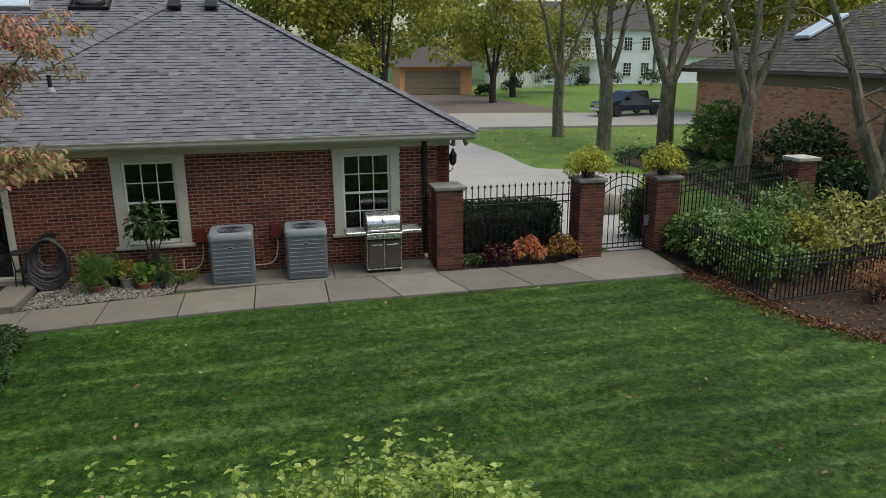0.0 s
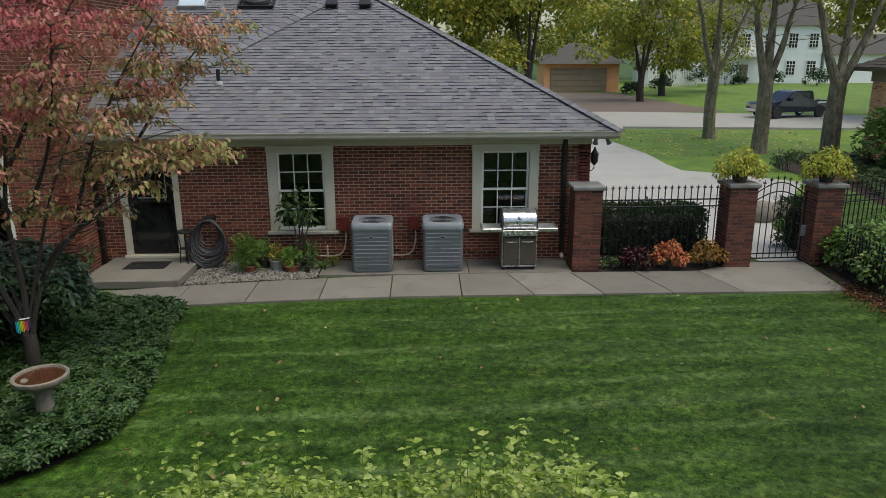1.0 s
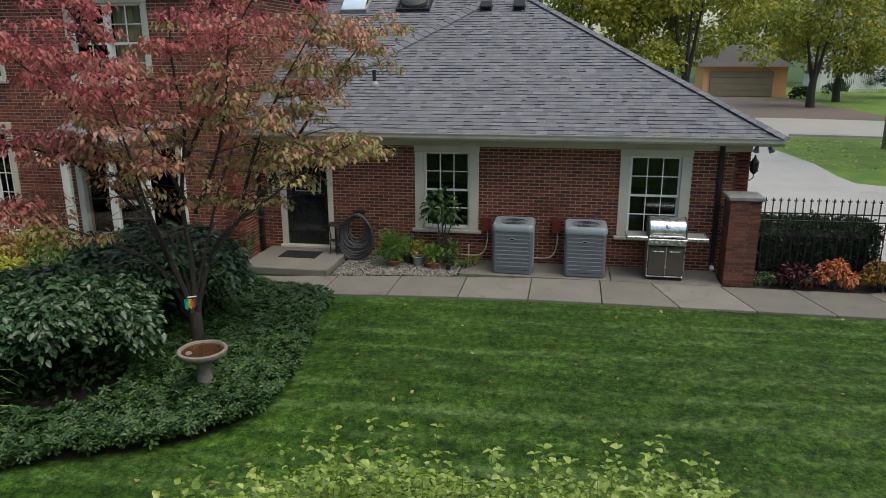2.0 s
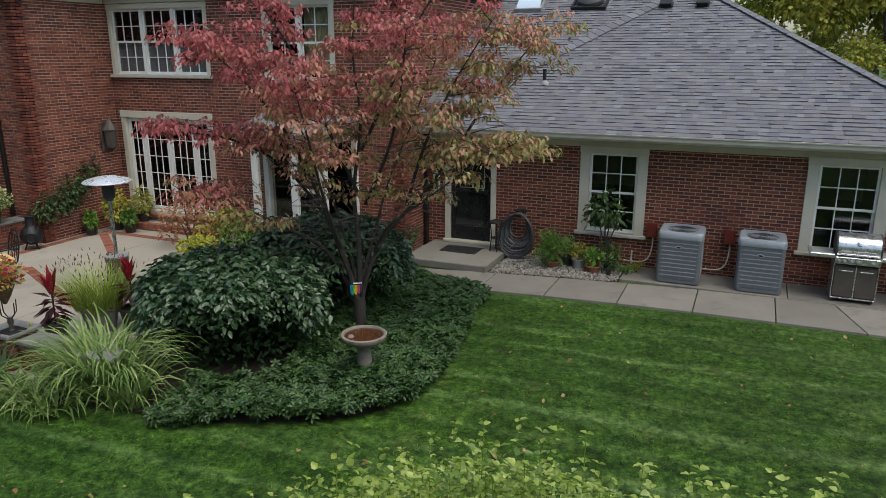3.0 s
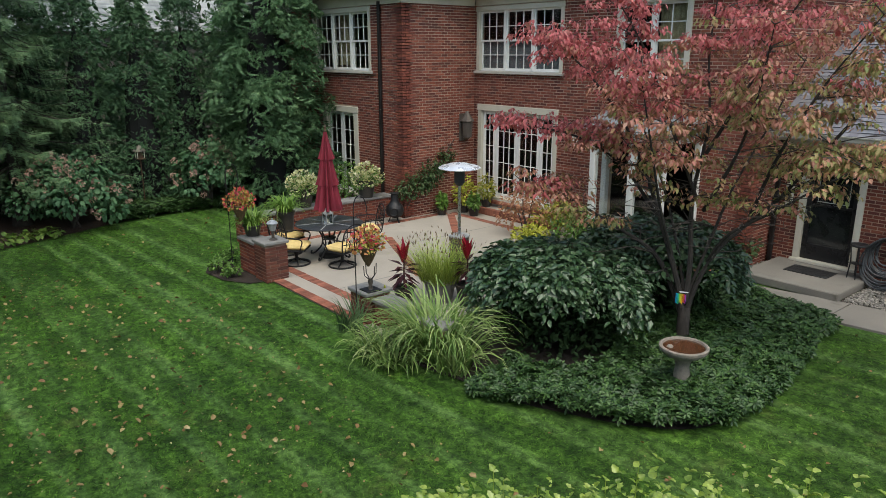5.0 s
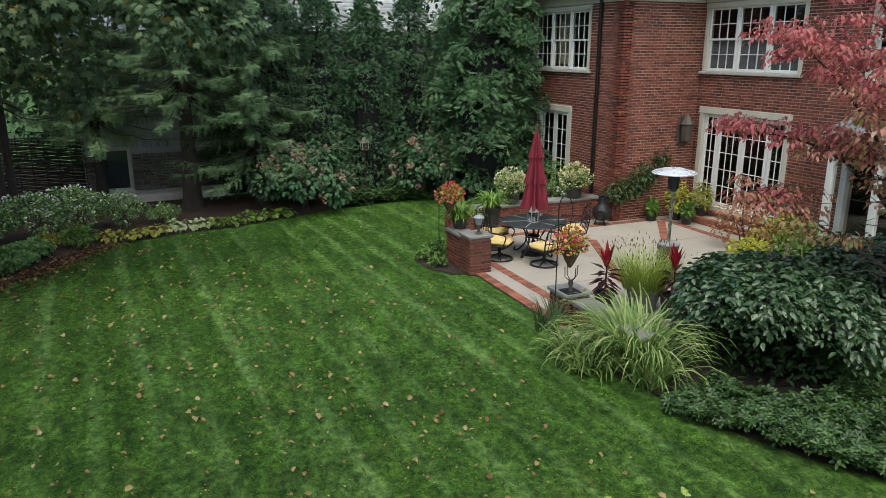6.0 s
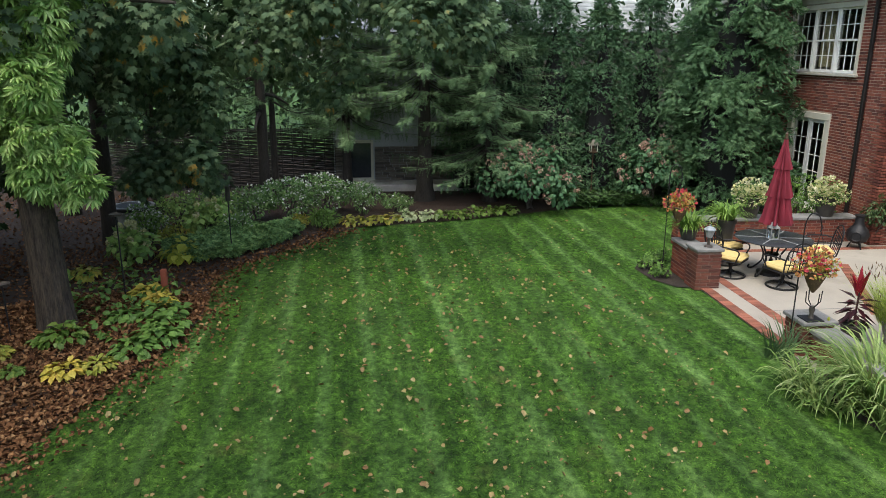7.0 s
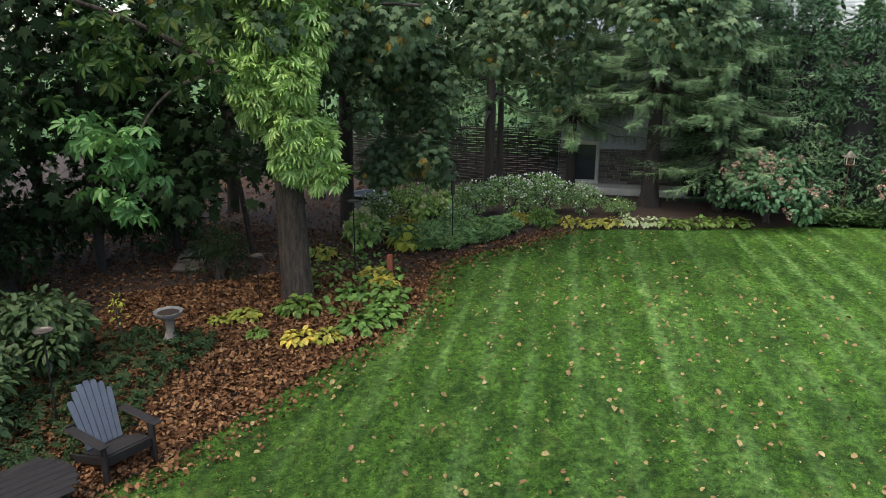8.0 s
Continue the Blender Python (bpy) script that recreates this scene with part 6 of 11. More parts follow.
# hedge behind the fence and beside the gate
for nm, x0, x1, y0, y1, zt in (("clipped_hedge", 3.55, 5.85, 14.35, 15.3, 0.96), ("clipped_hedge", 7.85, 8.7, 14.6, 15.3, 1.02)):
    ob = thing(nm, ((x0 + x1) / 2, (y0 + y1) / 2, 0), label="dark clipped yew hedge behind the iron fence", category="hedge", group="clipped hedges")
    W, D = (x1 - x0) / 2, (y1 - y0) / 2
    # near-black box painted in for the shade inside the hedge
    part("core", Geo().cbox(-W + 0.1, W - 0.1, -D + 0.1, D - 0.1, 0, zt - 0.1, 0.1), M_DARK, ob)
    n = int(3600 * (x1 - x0) / 2)
    f = rng.integers(0, 5, n)
    u, v = rng.uniform(-1, 1, n), rng.uniform(-1, 1, n)
    zz = rng.uniform(0.05, zt, n)
    p = np.stack([u * W, v * D, zz], 1)
    p[f == 0, 1] = -D
    p[f == 1, 0] = -W
    p[f == 2, 0] = W
    p[f >= 3, 2] = zt
    nr = np.zeros((n, 3))
    nr[f == 0, 1] = -1
    nr[f == 1, 0] = -1
    nr[f == 2, 0] = 1
    nr[f >= 3, 2] = 1
    p += rng.normal(scale=0.035, size=p.shape)
    part("foliage", scatter("foliage", SPRAY, p, along(nr + rng.normal(scale=0.6, size=nr.shape), rng.normal(size=nr.shape)), rng.uniform(0.05, 0.1, n), L_BOX), None, ob)

# bed in front of the fence
flat("fence_bed", [(3.46, 13.31), (6.0, 13.31), (6.0, 13.95), (3.46, 13.95)], 0.012, M_SOIL, "dark planting soil below the iron fence", "bed")
bush_plant("coleus", "orange and pink coleus in front of the fence", "coleus", (4.82, 13.52, 0), mound(0.34, 0.28, 0.62, 7, 1), 1000, 0.075, L_COLEUS, LEAF, 4, "bedding coleus", 0.8)
bush_plant("coleus", "bronze and yellow coleus beside the pillar", "coleus", (5.62, 13.52, 0), mound(0.36, 0.26, 0.62, 7, 2), 1000, 0.075, L_COLEUS2, LEAF, 4, "bedding coleus", 0.8)
bush_plant("burgundy_plant", "dark burgundy foliage plant in the fence bed", "plant", (4.18, 13.50, 0), mound(0.36, 0.26, 0.50, 7, 3), 620, 0.09, L_BURG, LEAF, 4, droop=0.6)
bush_plant("trailing_plant", "small trailing plant with white flowers by the pillar", "plant", (3.72, 13.55, 0), mound(0.24, 0.24, 0.30, 5, 4), 360, 0.05, L_DARK, OVAL, 3, extra=[("bloom_cover", FLOWER, 40, 0.03, L_WFLOW, 0.02, "small white blooms")])

# hose reel and pots on the gravel
hs = thing("garden_hose", (-4.31, 13.95, 0.02), label="coiled dark garden hose hung on the brick wall", category="hose")
part("hanger", Geo().cbox(-0.1, 0.1, 0.15, 0.34, 0.92, 1.0, 0.01), M_BLACK, hs)
for k in range(22):
    rx, rzz = 0.22 + 0.010 * k + rng.uniform(-.03, .03), 0.27 + 0.0085 * k + rng.uniform(-.025, .025)
    cz = 0.96 - rzz
    pts = [((rx * math.sin(a)) * (0.75 + 0.25 * (1 - math.cos(a)) / 2), 0.18 - 0.009 * k + 0.02 * math.sin(3 * a + k) - 0.13 * (1 - math.cos(a)) / 2, max(0.02, cz + rzz * math.cos(a))) for a in np.linspace(0, 2 * math.pi, 30)]
    part("coil", Geo().tube(pts, 0.014, 6), M_HOSE, hs, smooth=True)
rs = thing("plant_stand", (-4.74, 13.88, 0.156), label="small black iron plant stand by the door", category="stand")
for k in range(4):
    a = k * math.pi / 2 + 0.4
    part("leg", Geo().tube([(0.13 * math.cos(a), 0.13 * math.sin(a), 0.0), (0.10 * math.cos(a), 0.10 * math.sin(a), 0.32), (0.13 * math.cos(a), 0.13 * math.sin(a), 0.62)], 0.012, 6), M_BLACK, rs)
part("top_ring", Geo().lathe([(0.15, 0.61), (0.16, 0.63), (0.15, 0.65), (0.0, 0.645)], 16), M_BLACK, rs)
part("shelf", Geo().lathe([(0.11, 0.28), (0.12, 0.29), (0.0, 0.30)], 14), M_BLACK, rs)
part("side_scroll", Geo().tube([(-0.13, 0, 0.5), (-0.2, 0, 0.4), (-0.17, 0, 0.25), (-0.1, 0, 0.3)], 0.008, 5), M_BLACK, rs)
pots = [(-3.44, 13.60, 0.10, 0.14, 0.13, M_TERRA, 0.5, L_GREEN, NEEDLES, 0.30), (-3.2, 13.85, 0.09, 0.12, 0.2, M_POT, 0.3, L_GREEN, OVAL, 0.07), (-2.95, 13.72, 0.09, 0.12, 0.2, M_GREYPL, 0.3, L_YEL, OVAL, 0.06),
        (-2.62, 13.58, 0.11, 0.145, 0.13, M_TERRA, 0.33, L_FERN, LEAF, 0.10), (-2.32, 13.85, 0.09, 0.11, 0.2, M_POT, 0.25, L_GREEN, LANCE, 0.12), (-2.3, 13.52, 0.05, 0.06, 0.12, M_POT, 0.18, L_DARK, OVAL, 0.05)]
for i, (x, y, r0, r1, h, pmx, fh, lm, tm, sz) in enumerate(pots):
    potted("herb_pot", "terracotta pot of green herbs on the gravel" if pmx is M_TERRA else "dark plastic pot of small plants on the gravel", (x, y, 0.03), r0, r1, h, pmx,
           [(0, 0, fh * 0.35, 0.14), (0.05, 0.04, fh * 0.7, 0.12), (-0.06, 0.0, fh * 0.6, 0.11)], 170, sz, lm, tm, "herb pots", droop=-0.2)
for i, (x, y) in enumerate(((-2.0, 13.72), (-2.75, 13.95), (-3.05, 14.0), (-1.85, 13.95))):
    bush_plant("low_plant", "low green plant by the brick wall", "plant", (x, y, 0.02), mound(0.2, 0.16, 0.2, 5, 20 + i), 200, 0.07, (L_GREEN, L_YEL)[i % 2], LANCE, 3, "plants by the wall", -0.1)
bush_plant("sapling", "tall leafy sapling in front of the window", "plant", (-2.52, 13.82, 0.02),
                 [(-0.15, 0, 1.25, 0.22), (0.15, 0, 1.15, 0.24), (0.0, 0.05, 1.45, 0.2), (0.32, -0.05, 1.05, 0.16), (0.12, -0.05, 0.62, 0.10), (-0.22, 0, 1.0, 0.16), (0.05, 0, 1.3, 0.28)], 300, 0.13, L_DARK, LEAF, 5, droop=0.7)
# ---- patio ----
patio = thing("patio", label="tan concrete patio with red brick bands", category="patio", kind="structure")
SLAB = [(-14.86, 6.75), (-13.0, 6.55), (-12.85, 5.84), (-8.3, 5.84), (-8.2, 8.6), (-9.3, 11.0), (-9.6, HY - 0.003), (HX0 + 0.003, HY - 0.003), (HX0 + 0.003, WY - 0.03), (-15.0, WY - 0.03)]
ks = len(SLAB)
part("slab", Geo().add([(x, y, z) for z in (-0.05, 0.03) for x, y in SLAB], [tuple(range(ks, 2 * ks))] + [(i, (i + 1) % ks, ks + (i + 1) % ks, ks + i) for i in range(ks)]), M_PATIO, patio)
paver = Geo().cbox(0, 0.097, 0, 0.197, -0.02, 0.0, 0.004).mesh("paver", M_PAVER)


def band(a, b, rows=1, wide=False):
    """A band of pavers laid from a to b."""
    a, b = Vector((*a, 0)), Vector((*b, 0))
    d = (b - a).normalized()
    rz = math.degrees(math.atan2(d.y, d.x))
    n = int((b - a).length / 0.1)
    for i in range(n):
        c = a + d * (0.1 * i)
        part("paver", paver, None, patio, m=pose(c.x, c.y, 0.036 + 0.0015 * math.sin(i * 3.7), 0, 0, rz))


band((-12.9, 5.82), (-8.9, 5.82))
band((-12.9, 6.32), (-8.9, 6.32))
band((-14.18, 7.0), (-14.18, 12.1))
band((-14.2, 12.14), (-10.8, 12.14))
band((-14.1, 12.0), (-11.9, 10.35))
band((-13.2, 9.3), (-10.3, 8.0))
for i in range(3):
    part("joint", Geo().box(-12.4 + 1.7 * i, -12.385 + 1.7 * i, 6.53, 12.1, 0.0302, 0.0325), M_STONE, patio)

# steps to the french doors
st = thing("patio_steps", label="brick edged stone steps below the french doors", category="steps", kind="structure")
for k, (y0, z0, z1, xr) in enumerate(((12.72, 0.03, 0.20, -10.9), (13.02, 0.20, 0.36, -11.2))):
    part("tread", Geo().cbox(-14.3 + 0.1 * k, xr, y0 + 0.1, HY - 0.003, z0, z1 - 0.004, 0.006), M_PATIO, st)
    for i in range(int((xr + 14.3 - 0.1 * k) / 0.1)):
        part("brick", paver, None, st, m=pose(-14.3 + 0.1 * k + 0.1 * i, y0, z1) @ Matrix.Diagonal((1, 0.7, 3.4 if k else 8.0, 1)))

# low walls and piers round the patio
brick_pier("patio_pier", "low brick pier with a stone cap at the patio edge", -12.12, 5.92, 0.46, 0.78, 0.06, M_STONE, over=0.03, group="patio piers")
brick_pier("patio_pier", "low brick pier with a dark stone cap at the patio edge", -9.11, 6.13, 0.46, 0.55, 0.06, M_STONE, over=0.035, group="patio piers")


def low_wall(name, label, x0, x1, y0, y1, h, mat=None):
    ob = thing(name, label=label, category="low wall", kind="structure")
    part("core", Geo().box(x0 + 0.01, x1 - 0.01, y0 + 0.01, y1 - 0.01, 0, h - 0.06), M_MORTAR_D, ob)
    runs = [(pose(x0, y0, 0), x1 - x0), (pose(x1, y0, 0, 0, 0, 90), y1 - y0), (pose(x1, y1, 0, 0, 0, 180), x1 - x0), (pose(x0, y1, 0, 0, 0, -90), y1 - y0)]
    for m, L in runs:
        for k in range(int((h - 0.06) / COURSE)):
            u = -0.5 * (BL + JT) * (k % 2)
            while u < L:
                a, b = max(u, 0), min(u + BL, L)
                u += BL + JT
                if b - a > 0.03:
                    part("brick", brick_piece(b - a), None, ob, m=m @ pose(a, 0.008, k * COURSE + JT / 2))
    part("cap_stone", Geo().cbox(x0 - 0.03, x1 + 0.03, y0 - 0.03, y1 + 0.03, h - 0.06, h, 0.01), M_STONE, ob)
    return ob


_pieces = {}


def brick_piece(L):
    L = round(L, 2)
    if L not in _pieces:
        _pieces[L] = brick_mesh(L, "brick", M_BRICK_P)
    return _pieces[L]


low_wall("low_wall_south", "low brick wall with a flagstone cap beside the lawn", -13.12, -12.40, 5.74, 6.10, 0.68)
low_wall("low_wall_west", "low brick planter wall behind the table", -15.2, -14.85, 6.6, 10.75, 0.62)
low_wall("low_wall_seat", "low stone capped wall behind the ornamental grass", -8.82, -7.2, 6.0, 6.34, 0.46)
low_wall("low_wall_door", "low brick wall with a stone cap near the back door", -7.22, -6.86, 12.95, 14.0, 0.52)

# ---- patio furniture ----
TX, TY = -12.68, 7.55
tb = thing("patio_table", (TX, TY, 0.03), label="round dark metal mesh table with scrolled legs", category="table")
part("tabletop", Geo().lathe([(0.0, 0.695), (0.66, 0.695), (0.70, 0.70), (0.705, 0.715), (0.69, 0.725), (0.03, 0.725), (0.0, 0.725)], 36), M_TABLE, tb, smooth=True)
for k in range(3):
    part("top_rib", Geo().cbox(-0.68, 0.68, -0.012, 0.012, 0.7255, 0.731, 0.002, pose(0, 0, 0, 0, 0, 60 * k + 15)), M_GREYPL, tb)
for k in range(4):
    a = k * math.pi / 2 + 0.5
    c, s = math.cos(a), math.sin(a)
    pts = smooth_line([(0.10 * c, 0.10 * s, 0.68), (0.28 * c, 0.28 * s, 0.60), (0.18 * c, 0.18 * s, 0.40), (0.20 * c, 0.20 * s, 0.22), (0.36 * c, 0.36 * s, 0.05), (0.46 * c, 0.46 * s, 0.02), (0.45 * c, 0.45 * s, 0.08)], 5, False)
    part("leg", Geo().tube(pts, 0.018, 6), M_BLACK, tb, smooth=True)
part("collar", Geo().lathe([(0.12, 0.38), (0.14, 0.40), (0.12, 0.42)], 14), M_BLACK, tb)

um = thing("patio_umbrella", (TX, TY, 0.03), label="closed burgundy two-tier patio umbrella", category="umbrella")
part("pole", Geo().lathe([(0.022, 0.0), (0.022, 2.62)], 10), M_WOOD, um)
part("finial", Geo().lathe([(0.02, 2.58), (0.035, 2.62), (0.02, 2.66), (0.03, 2.70), (0.0, 2.75)], 10), M_WOOD, um, smooth=True)


def folds(z0, z1, r0, r1, n=10, amp=0.42, steps=8):
    g = Geo()
    k = n * 6
    vs = []
    for j in range(steps + 1):
        t = j / steps
        r = r0 + (r1 - r0) * t ** 0.8
        for i in range(k):
            a = 2 * math.pi * i / k
            rr_ = r * (1 + amp * (1 - 0.6 * t) * math.cos(n * a + 0.4 * math.sin(3 * a + 4 * t)) + 0.05 * math.sin(5 * a + 7 * t))
            vs.append((rr_ * math.cos(a), rr_ * math.sin(a), z0 + (z1 - z0) * t + 0.012 * math.cos(n * a) * (1 - t)))
    return g.add(vs, [(j * k + i, j * k + (i + 1) % k, (j + 1) * k + (i + 1) % k, (j + 1) * k + i) for j in range(steps) for i in range(k)])


part("canopy", folds(1.00, 2.30, 0.225, 0.075), M_UMB, um, smooth=True)
part("middle_tier", folds(1.52, 2.42, 0.18, 0.055), M_UMB, um, smooth=True)
part("top_tier", folds(2.05, 2.60, 0.13, 0.03), M_UMB, um, smooth=True)
part("base_plate", Geo().lathe([(0.24, 0.0), (0.24, 0.05), (0.06, 0.09), (0.035, 0.3)], 18), M_BLACK, um, smooth=True)

ln = thing("candle_lantern", (TX + 0.12, TY - 0.1, 0.756), label="grey metal candle lantern on the table", category="lantern")
part("base", Geo().cbox(-0.085, 0.085, -0.085, 0.085, 0, 0.025, 0.006), M_GREYPL, ln)
for sx in (-1, 1):
    for sy in (-1, 1):
        part("post", Geo().cbox(sx * 0.075 - 0.009, sx * 0.075 + 0.009, sy * 0.075 - 0.009, sy * 0.075 + 0.009, 0.025, 0.22, 0.002), M_GREYPL, ln)
part("roof", Geo().lathe([(0.125, 0.22), (0.12, 0.235), (0.06, 0.29), (0.055, 0.32), (0.02, 0.34), (0.012, 0.38)], 4, pose(0, 0, 0, 0, 0, 45)), M_GREYPL, ln)
part("glass_panes", Geo().box(-0.07, 0.07, -0.07, 0.07, 0.03, 0.218), M_GLASS, ln)
part("candle", Geo().lathe([(0.03, 0.027), (0.03, 0.12), (0.0, 0.122)], 12), M_TRIM, ln)


def patio_chair(x, y, rz):
    ob = thing("patio_chair", (x, y, 0.03), rz, "black iron swivel chair with a yellow cushion", "chair", "chairs round the patio table")
    part("base_ring", Geo().tube([(0.27 * math.cos(a), 0.27 * math.sin(a), 0.02) for a in np.linspace(0, 6.2832, 25)], 0.02, 6), M_BLACK, ob, smooth=True)
    for k in range(4):
        a = k * math.pi / 2 + 0.4
        part("base_arm", Geo().tube([(0.27 * math.cos(a), 0.27 * math.sin(a), 0.02), (0.14 * math.cos(a), 0.14 * math.sin(a), 0.06), (0.03 * math.cos(a), 0.03 * math.sin(a), 0.12)], 0.016, 6), M_BLACK, ob)
    part("post", Geo().lathe([(0.045, 0.08), (0.03, 0.16), (0.05, 0.24), (0.11, 0.28), (0.12, 0.31)], 12), M_BLACK, ob, smooth=True)
    part("seat_frame", Geo().cbox(-0.25, 0.25, -0.25, 0.25, 0.31, 0.34, 0.012), M_BLACK, ob)
    part("cushion", Geo().cbox(-0.25, 0.25, -0.26, 0.24, 0.342, 0.44, 0.04), M_YELLOW, ob, "yellow seat cushion", smooth=True)
    part("back_hoop", Geo().tube(smooth_line([(-0.26, 0.25, 0.34), (-0.29, 0.30, 0.60), (-0.22, 0.34, 0.82), (0, 0.36, 0.90), (0.22, 0.34, 0.82), (0.29, 0.30, 0.60), (0.26, 0.25, 0.34)], 5, False), 0.015, 6), M_BLACK, ob, smooth=True)
    part("back_rail", Geo().tube([(-0.27, 0.29, 0.52), (0, 0.31, 0.50), (0.27, 0.29, 0.52)], 0.011, 6), M_BLACK, ob)
    for i, xx in enumerate((-0.17, -0.06, 0.06, 0.17)):
        g = Geo()
        scroll(g, xx, 0.325, 0.70, 0.055, 1 if i % 2 else -1)
        scroll(g, xx, 0.315, 0.58, 0.045, -1 if i % 2 else 1)
        part("back_scroll", g, M_BLACK, ob)
    for i in range(5):
        xx = -0.2 + 0.1 * i
        part("spindle", Geo().tube([(xx, 0.27, 0.34), (xx, 0.31, 0.52), (xx * 0.9, 0.345, 0.84)], 0.008, 5), M_BLACK, ob)
    for sx in (-1, 1):
        part("arm_rest", Geo().tube(smooth_line([(sx * 0.28, 0.29, 0.60), (sx * 0.32, 0.1, 0.62), (sx * 0.33, -0.15, 0.60), (sx * 0.31, -0.22, 0.54), (sx * 0.27, -0.18, 0.42), (sx * 0.25, -0.15, 0.33)], 4, False), 0.014, 6), M_BLACK, ob, smooth=True)
    return ob


ch = patio_chair(-11.89, 7.35, -75)
copy_thing(ch, pose(-12.62, 6.72, 0.03, 0, 0, 135))
copy_thing(ch, pose(-13.45, 7.0, 0.03, 0, 0, 110))
copy_thing(ch, pose(-12.9, 8.65, 0.03, 0, 0, -20))

# patio heater
ht = thing("patio_heater", (-10.12, 8.92, 0.03), label="tall steel patio heater with a dished reflector", category="patio heater")
part("base", Geo().lathe([(0.21, 0.0), (0.215, 0.04), (0.19, 0.05), (0.19, 0.62), (0.20, 0.64), (0.20, 0.70), (0.17, 0.73), (0.04, 0.74)], 24), M_BRONZE, ht, "dark ribbed tank cover", smooth=True)
part("base_lid", Geo().lathe([(0.205, 0.70), (0.205, 0.725), (0.1, 0.745), (0.0, 0.745)], 24), M_GREYPL, ht, smooth=True)
part("post", Geo().lathe([(0.032, 0.74), (0.032, 1.72)], 12), M_STEEL, ht, smooth=True)
part("burner", Geo().lathe([(0.05, 1.70), (0.10, 1.76), (0.105, 1.98), (0.07, 2.0)], 18), M_ACDARK, ht, smooth=True)
part("reflector", Geo().lathe([(0.40, 2.03), (0.405, 2.04), (0.36, 2.07), (0.20, 2.115), (0.06, 2.14), (0.0, 2.145)], 28), M_ALUM, ht, smooth=True)

# clay chimenea by the wing's corner
cm = thing("chimenea", (-14.32, 10.45, 0.03), label="dark cast iron chimenea at the house corner", category="chimenea")
part("body", Geo().lathe([(0.10, 0.12), (0.20, 0.18), (0.235, 0.30), (0.20, 0.42), (0.13, 0.49), (0.095, 0.56), (0.09, 0.70), (0.12, 0.74), (0.10, 0.75)], 18), M_BLACK, cm, smooth=True)
part("mouth", Geo().lathe([(0.10, 0), (0.12, 0.02), (0.10, 0.04), (0.085, 0.02)], 14, pose(0.16, -0.14, 0.30, 90, 0, 48)), M_BLACK, cm, smooth=True)
for k in range(3):
    a = k * 2.1
    part("leg", Geo().tube([(0.1 * math.cos(a), 0.1 * math.sin(a), 0.16), (0.17 * math.cos(a), 0.17 * math.sin(a), 0.0)], 0.016, 6), M_BLACK, cm)


# lanterns on the pier
def post_lantern(x, y, z):
    ob = thing("pier_lantern", (x, y, z), label="grey metal lantern standing on the brick pier", category="lantern")
    part("foot", Geo().lathe([(0.08, 0), (0.08, 0.015), (0.03, 0.04), (0.025, 0.14), (0.05, 0.18)], 14), M_BRONZE, ob, smooth=True)
    part("glass", Geo().lathe([(0.055, 0.18), (0.09, 0.30), (0.09, 0.31)], 8), M_GREYPL, ob)
    part("lid", Geo().lathe([(0.11, 0.31), (0.11, 0.325), (0.05, 0.37), (0.015, 0.38), (0.015, 0.41)], 8), M_ACTOP, ob)


post_lantern(-12.05, 5.95, 0.78)


# shepherd hooks and hanging coco baskets
def hook_basket(x, y, h, bx, rz, label):
    ob = thing("hanging_basket", (x, y, 0), rz, label, "hanging basket", "hanging baskets")
    part("hook", Geo().tube(smooth_line([(0, 0, 0), (0, 0, h * 0.75), (0, 0, h), (bx * 0.3, 0, h + 0.16), (bx * 0.75, 0, h + 0.14), (bx, 0, h - 0.02), (bx * 0.92, 0, h - 0.08)], 5, False), 0.009, 6), M_BLACK, ob)
    zb = h - 0.62
    part("liner", Geo().lathe([(0.02, zb - 0.32), (0.08, zb - 0.22), (0.14, zb - 0.08), (0.17, zb), (0.15, zb + 0.01), (0.13, zb - 0.03)], 16, Matrix.Translation((bx, 0, 0))), M_COCO, ob, smooth=True)
    for k in range(3):
        a = k * 2.094
        part("chain", Geo().tube([(bx + 0.16 * math.cos(a), 0.16 * math.sin(a), zb), (bx, 0, h - 0.08)], 0.004, 4), M_BLACK, ob)
    c = [(bx, 0, zb + 0.14), (bx + 0.14, 0.05, zb + 0.06), (bx - 0.15, 0, zb + 0.05), (bx, -0.15, zb + 0.06), (bx + 0.04, 0.15, zb + 0.1)]
    r = [0.18, 0.15, 0.15, 0.15, 0.15]
    part("foliage", crown_leaves("foliage", OVAL, c, r, 300, 0.055, L_YEL, 0.6), None, ob)
    part("bloom_cover", crown_leaves("bloom_cover", FLOWER, c, np.array(r) * 1.06, 230, 0.05, L_OFLOW, -0.3, 0.9), None, ob)
    part("red_bloom_cover", crown_leaves("red_bloom_cover", FLOWER, np.array(c) + np.array([0, 0, 0.03]), np.array(r) * 1.05, 90, 0.055, L_RFLOW, -0.3, 0.9), None, ob)
    return ob


hook_basket(-12.95, 5.5, 1.98, 0.22, 58, "coco basket of red and orange flowers on a hook")
hook_basket(-8.98, 5.78, 1.93, 0.2, 58, "coco basket of orange flowers on a shepherd hook")
ur = thing("urn_stand", (-8.98, 6.05, 0.55), label="dark iron urn stand on the low pier", category="urn")
part("foot", Geo().cbox(-0.13, 0.13, -0.13, 0.13, 0, 0.02, 0.006), M_BLACK, ur)
part("stem", Geo().lathe([(0.04, 0.02), (0.025, 0.08), (0.045, 0.14), (0.03, 0.2)], 12), M_BRONZE, ur, smooth=True)
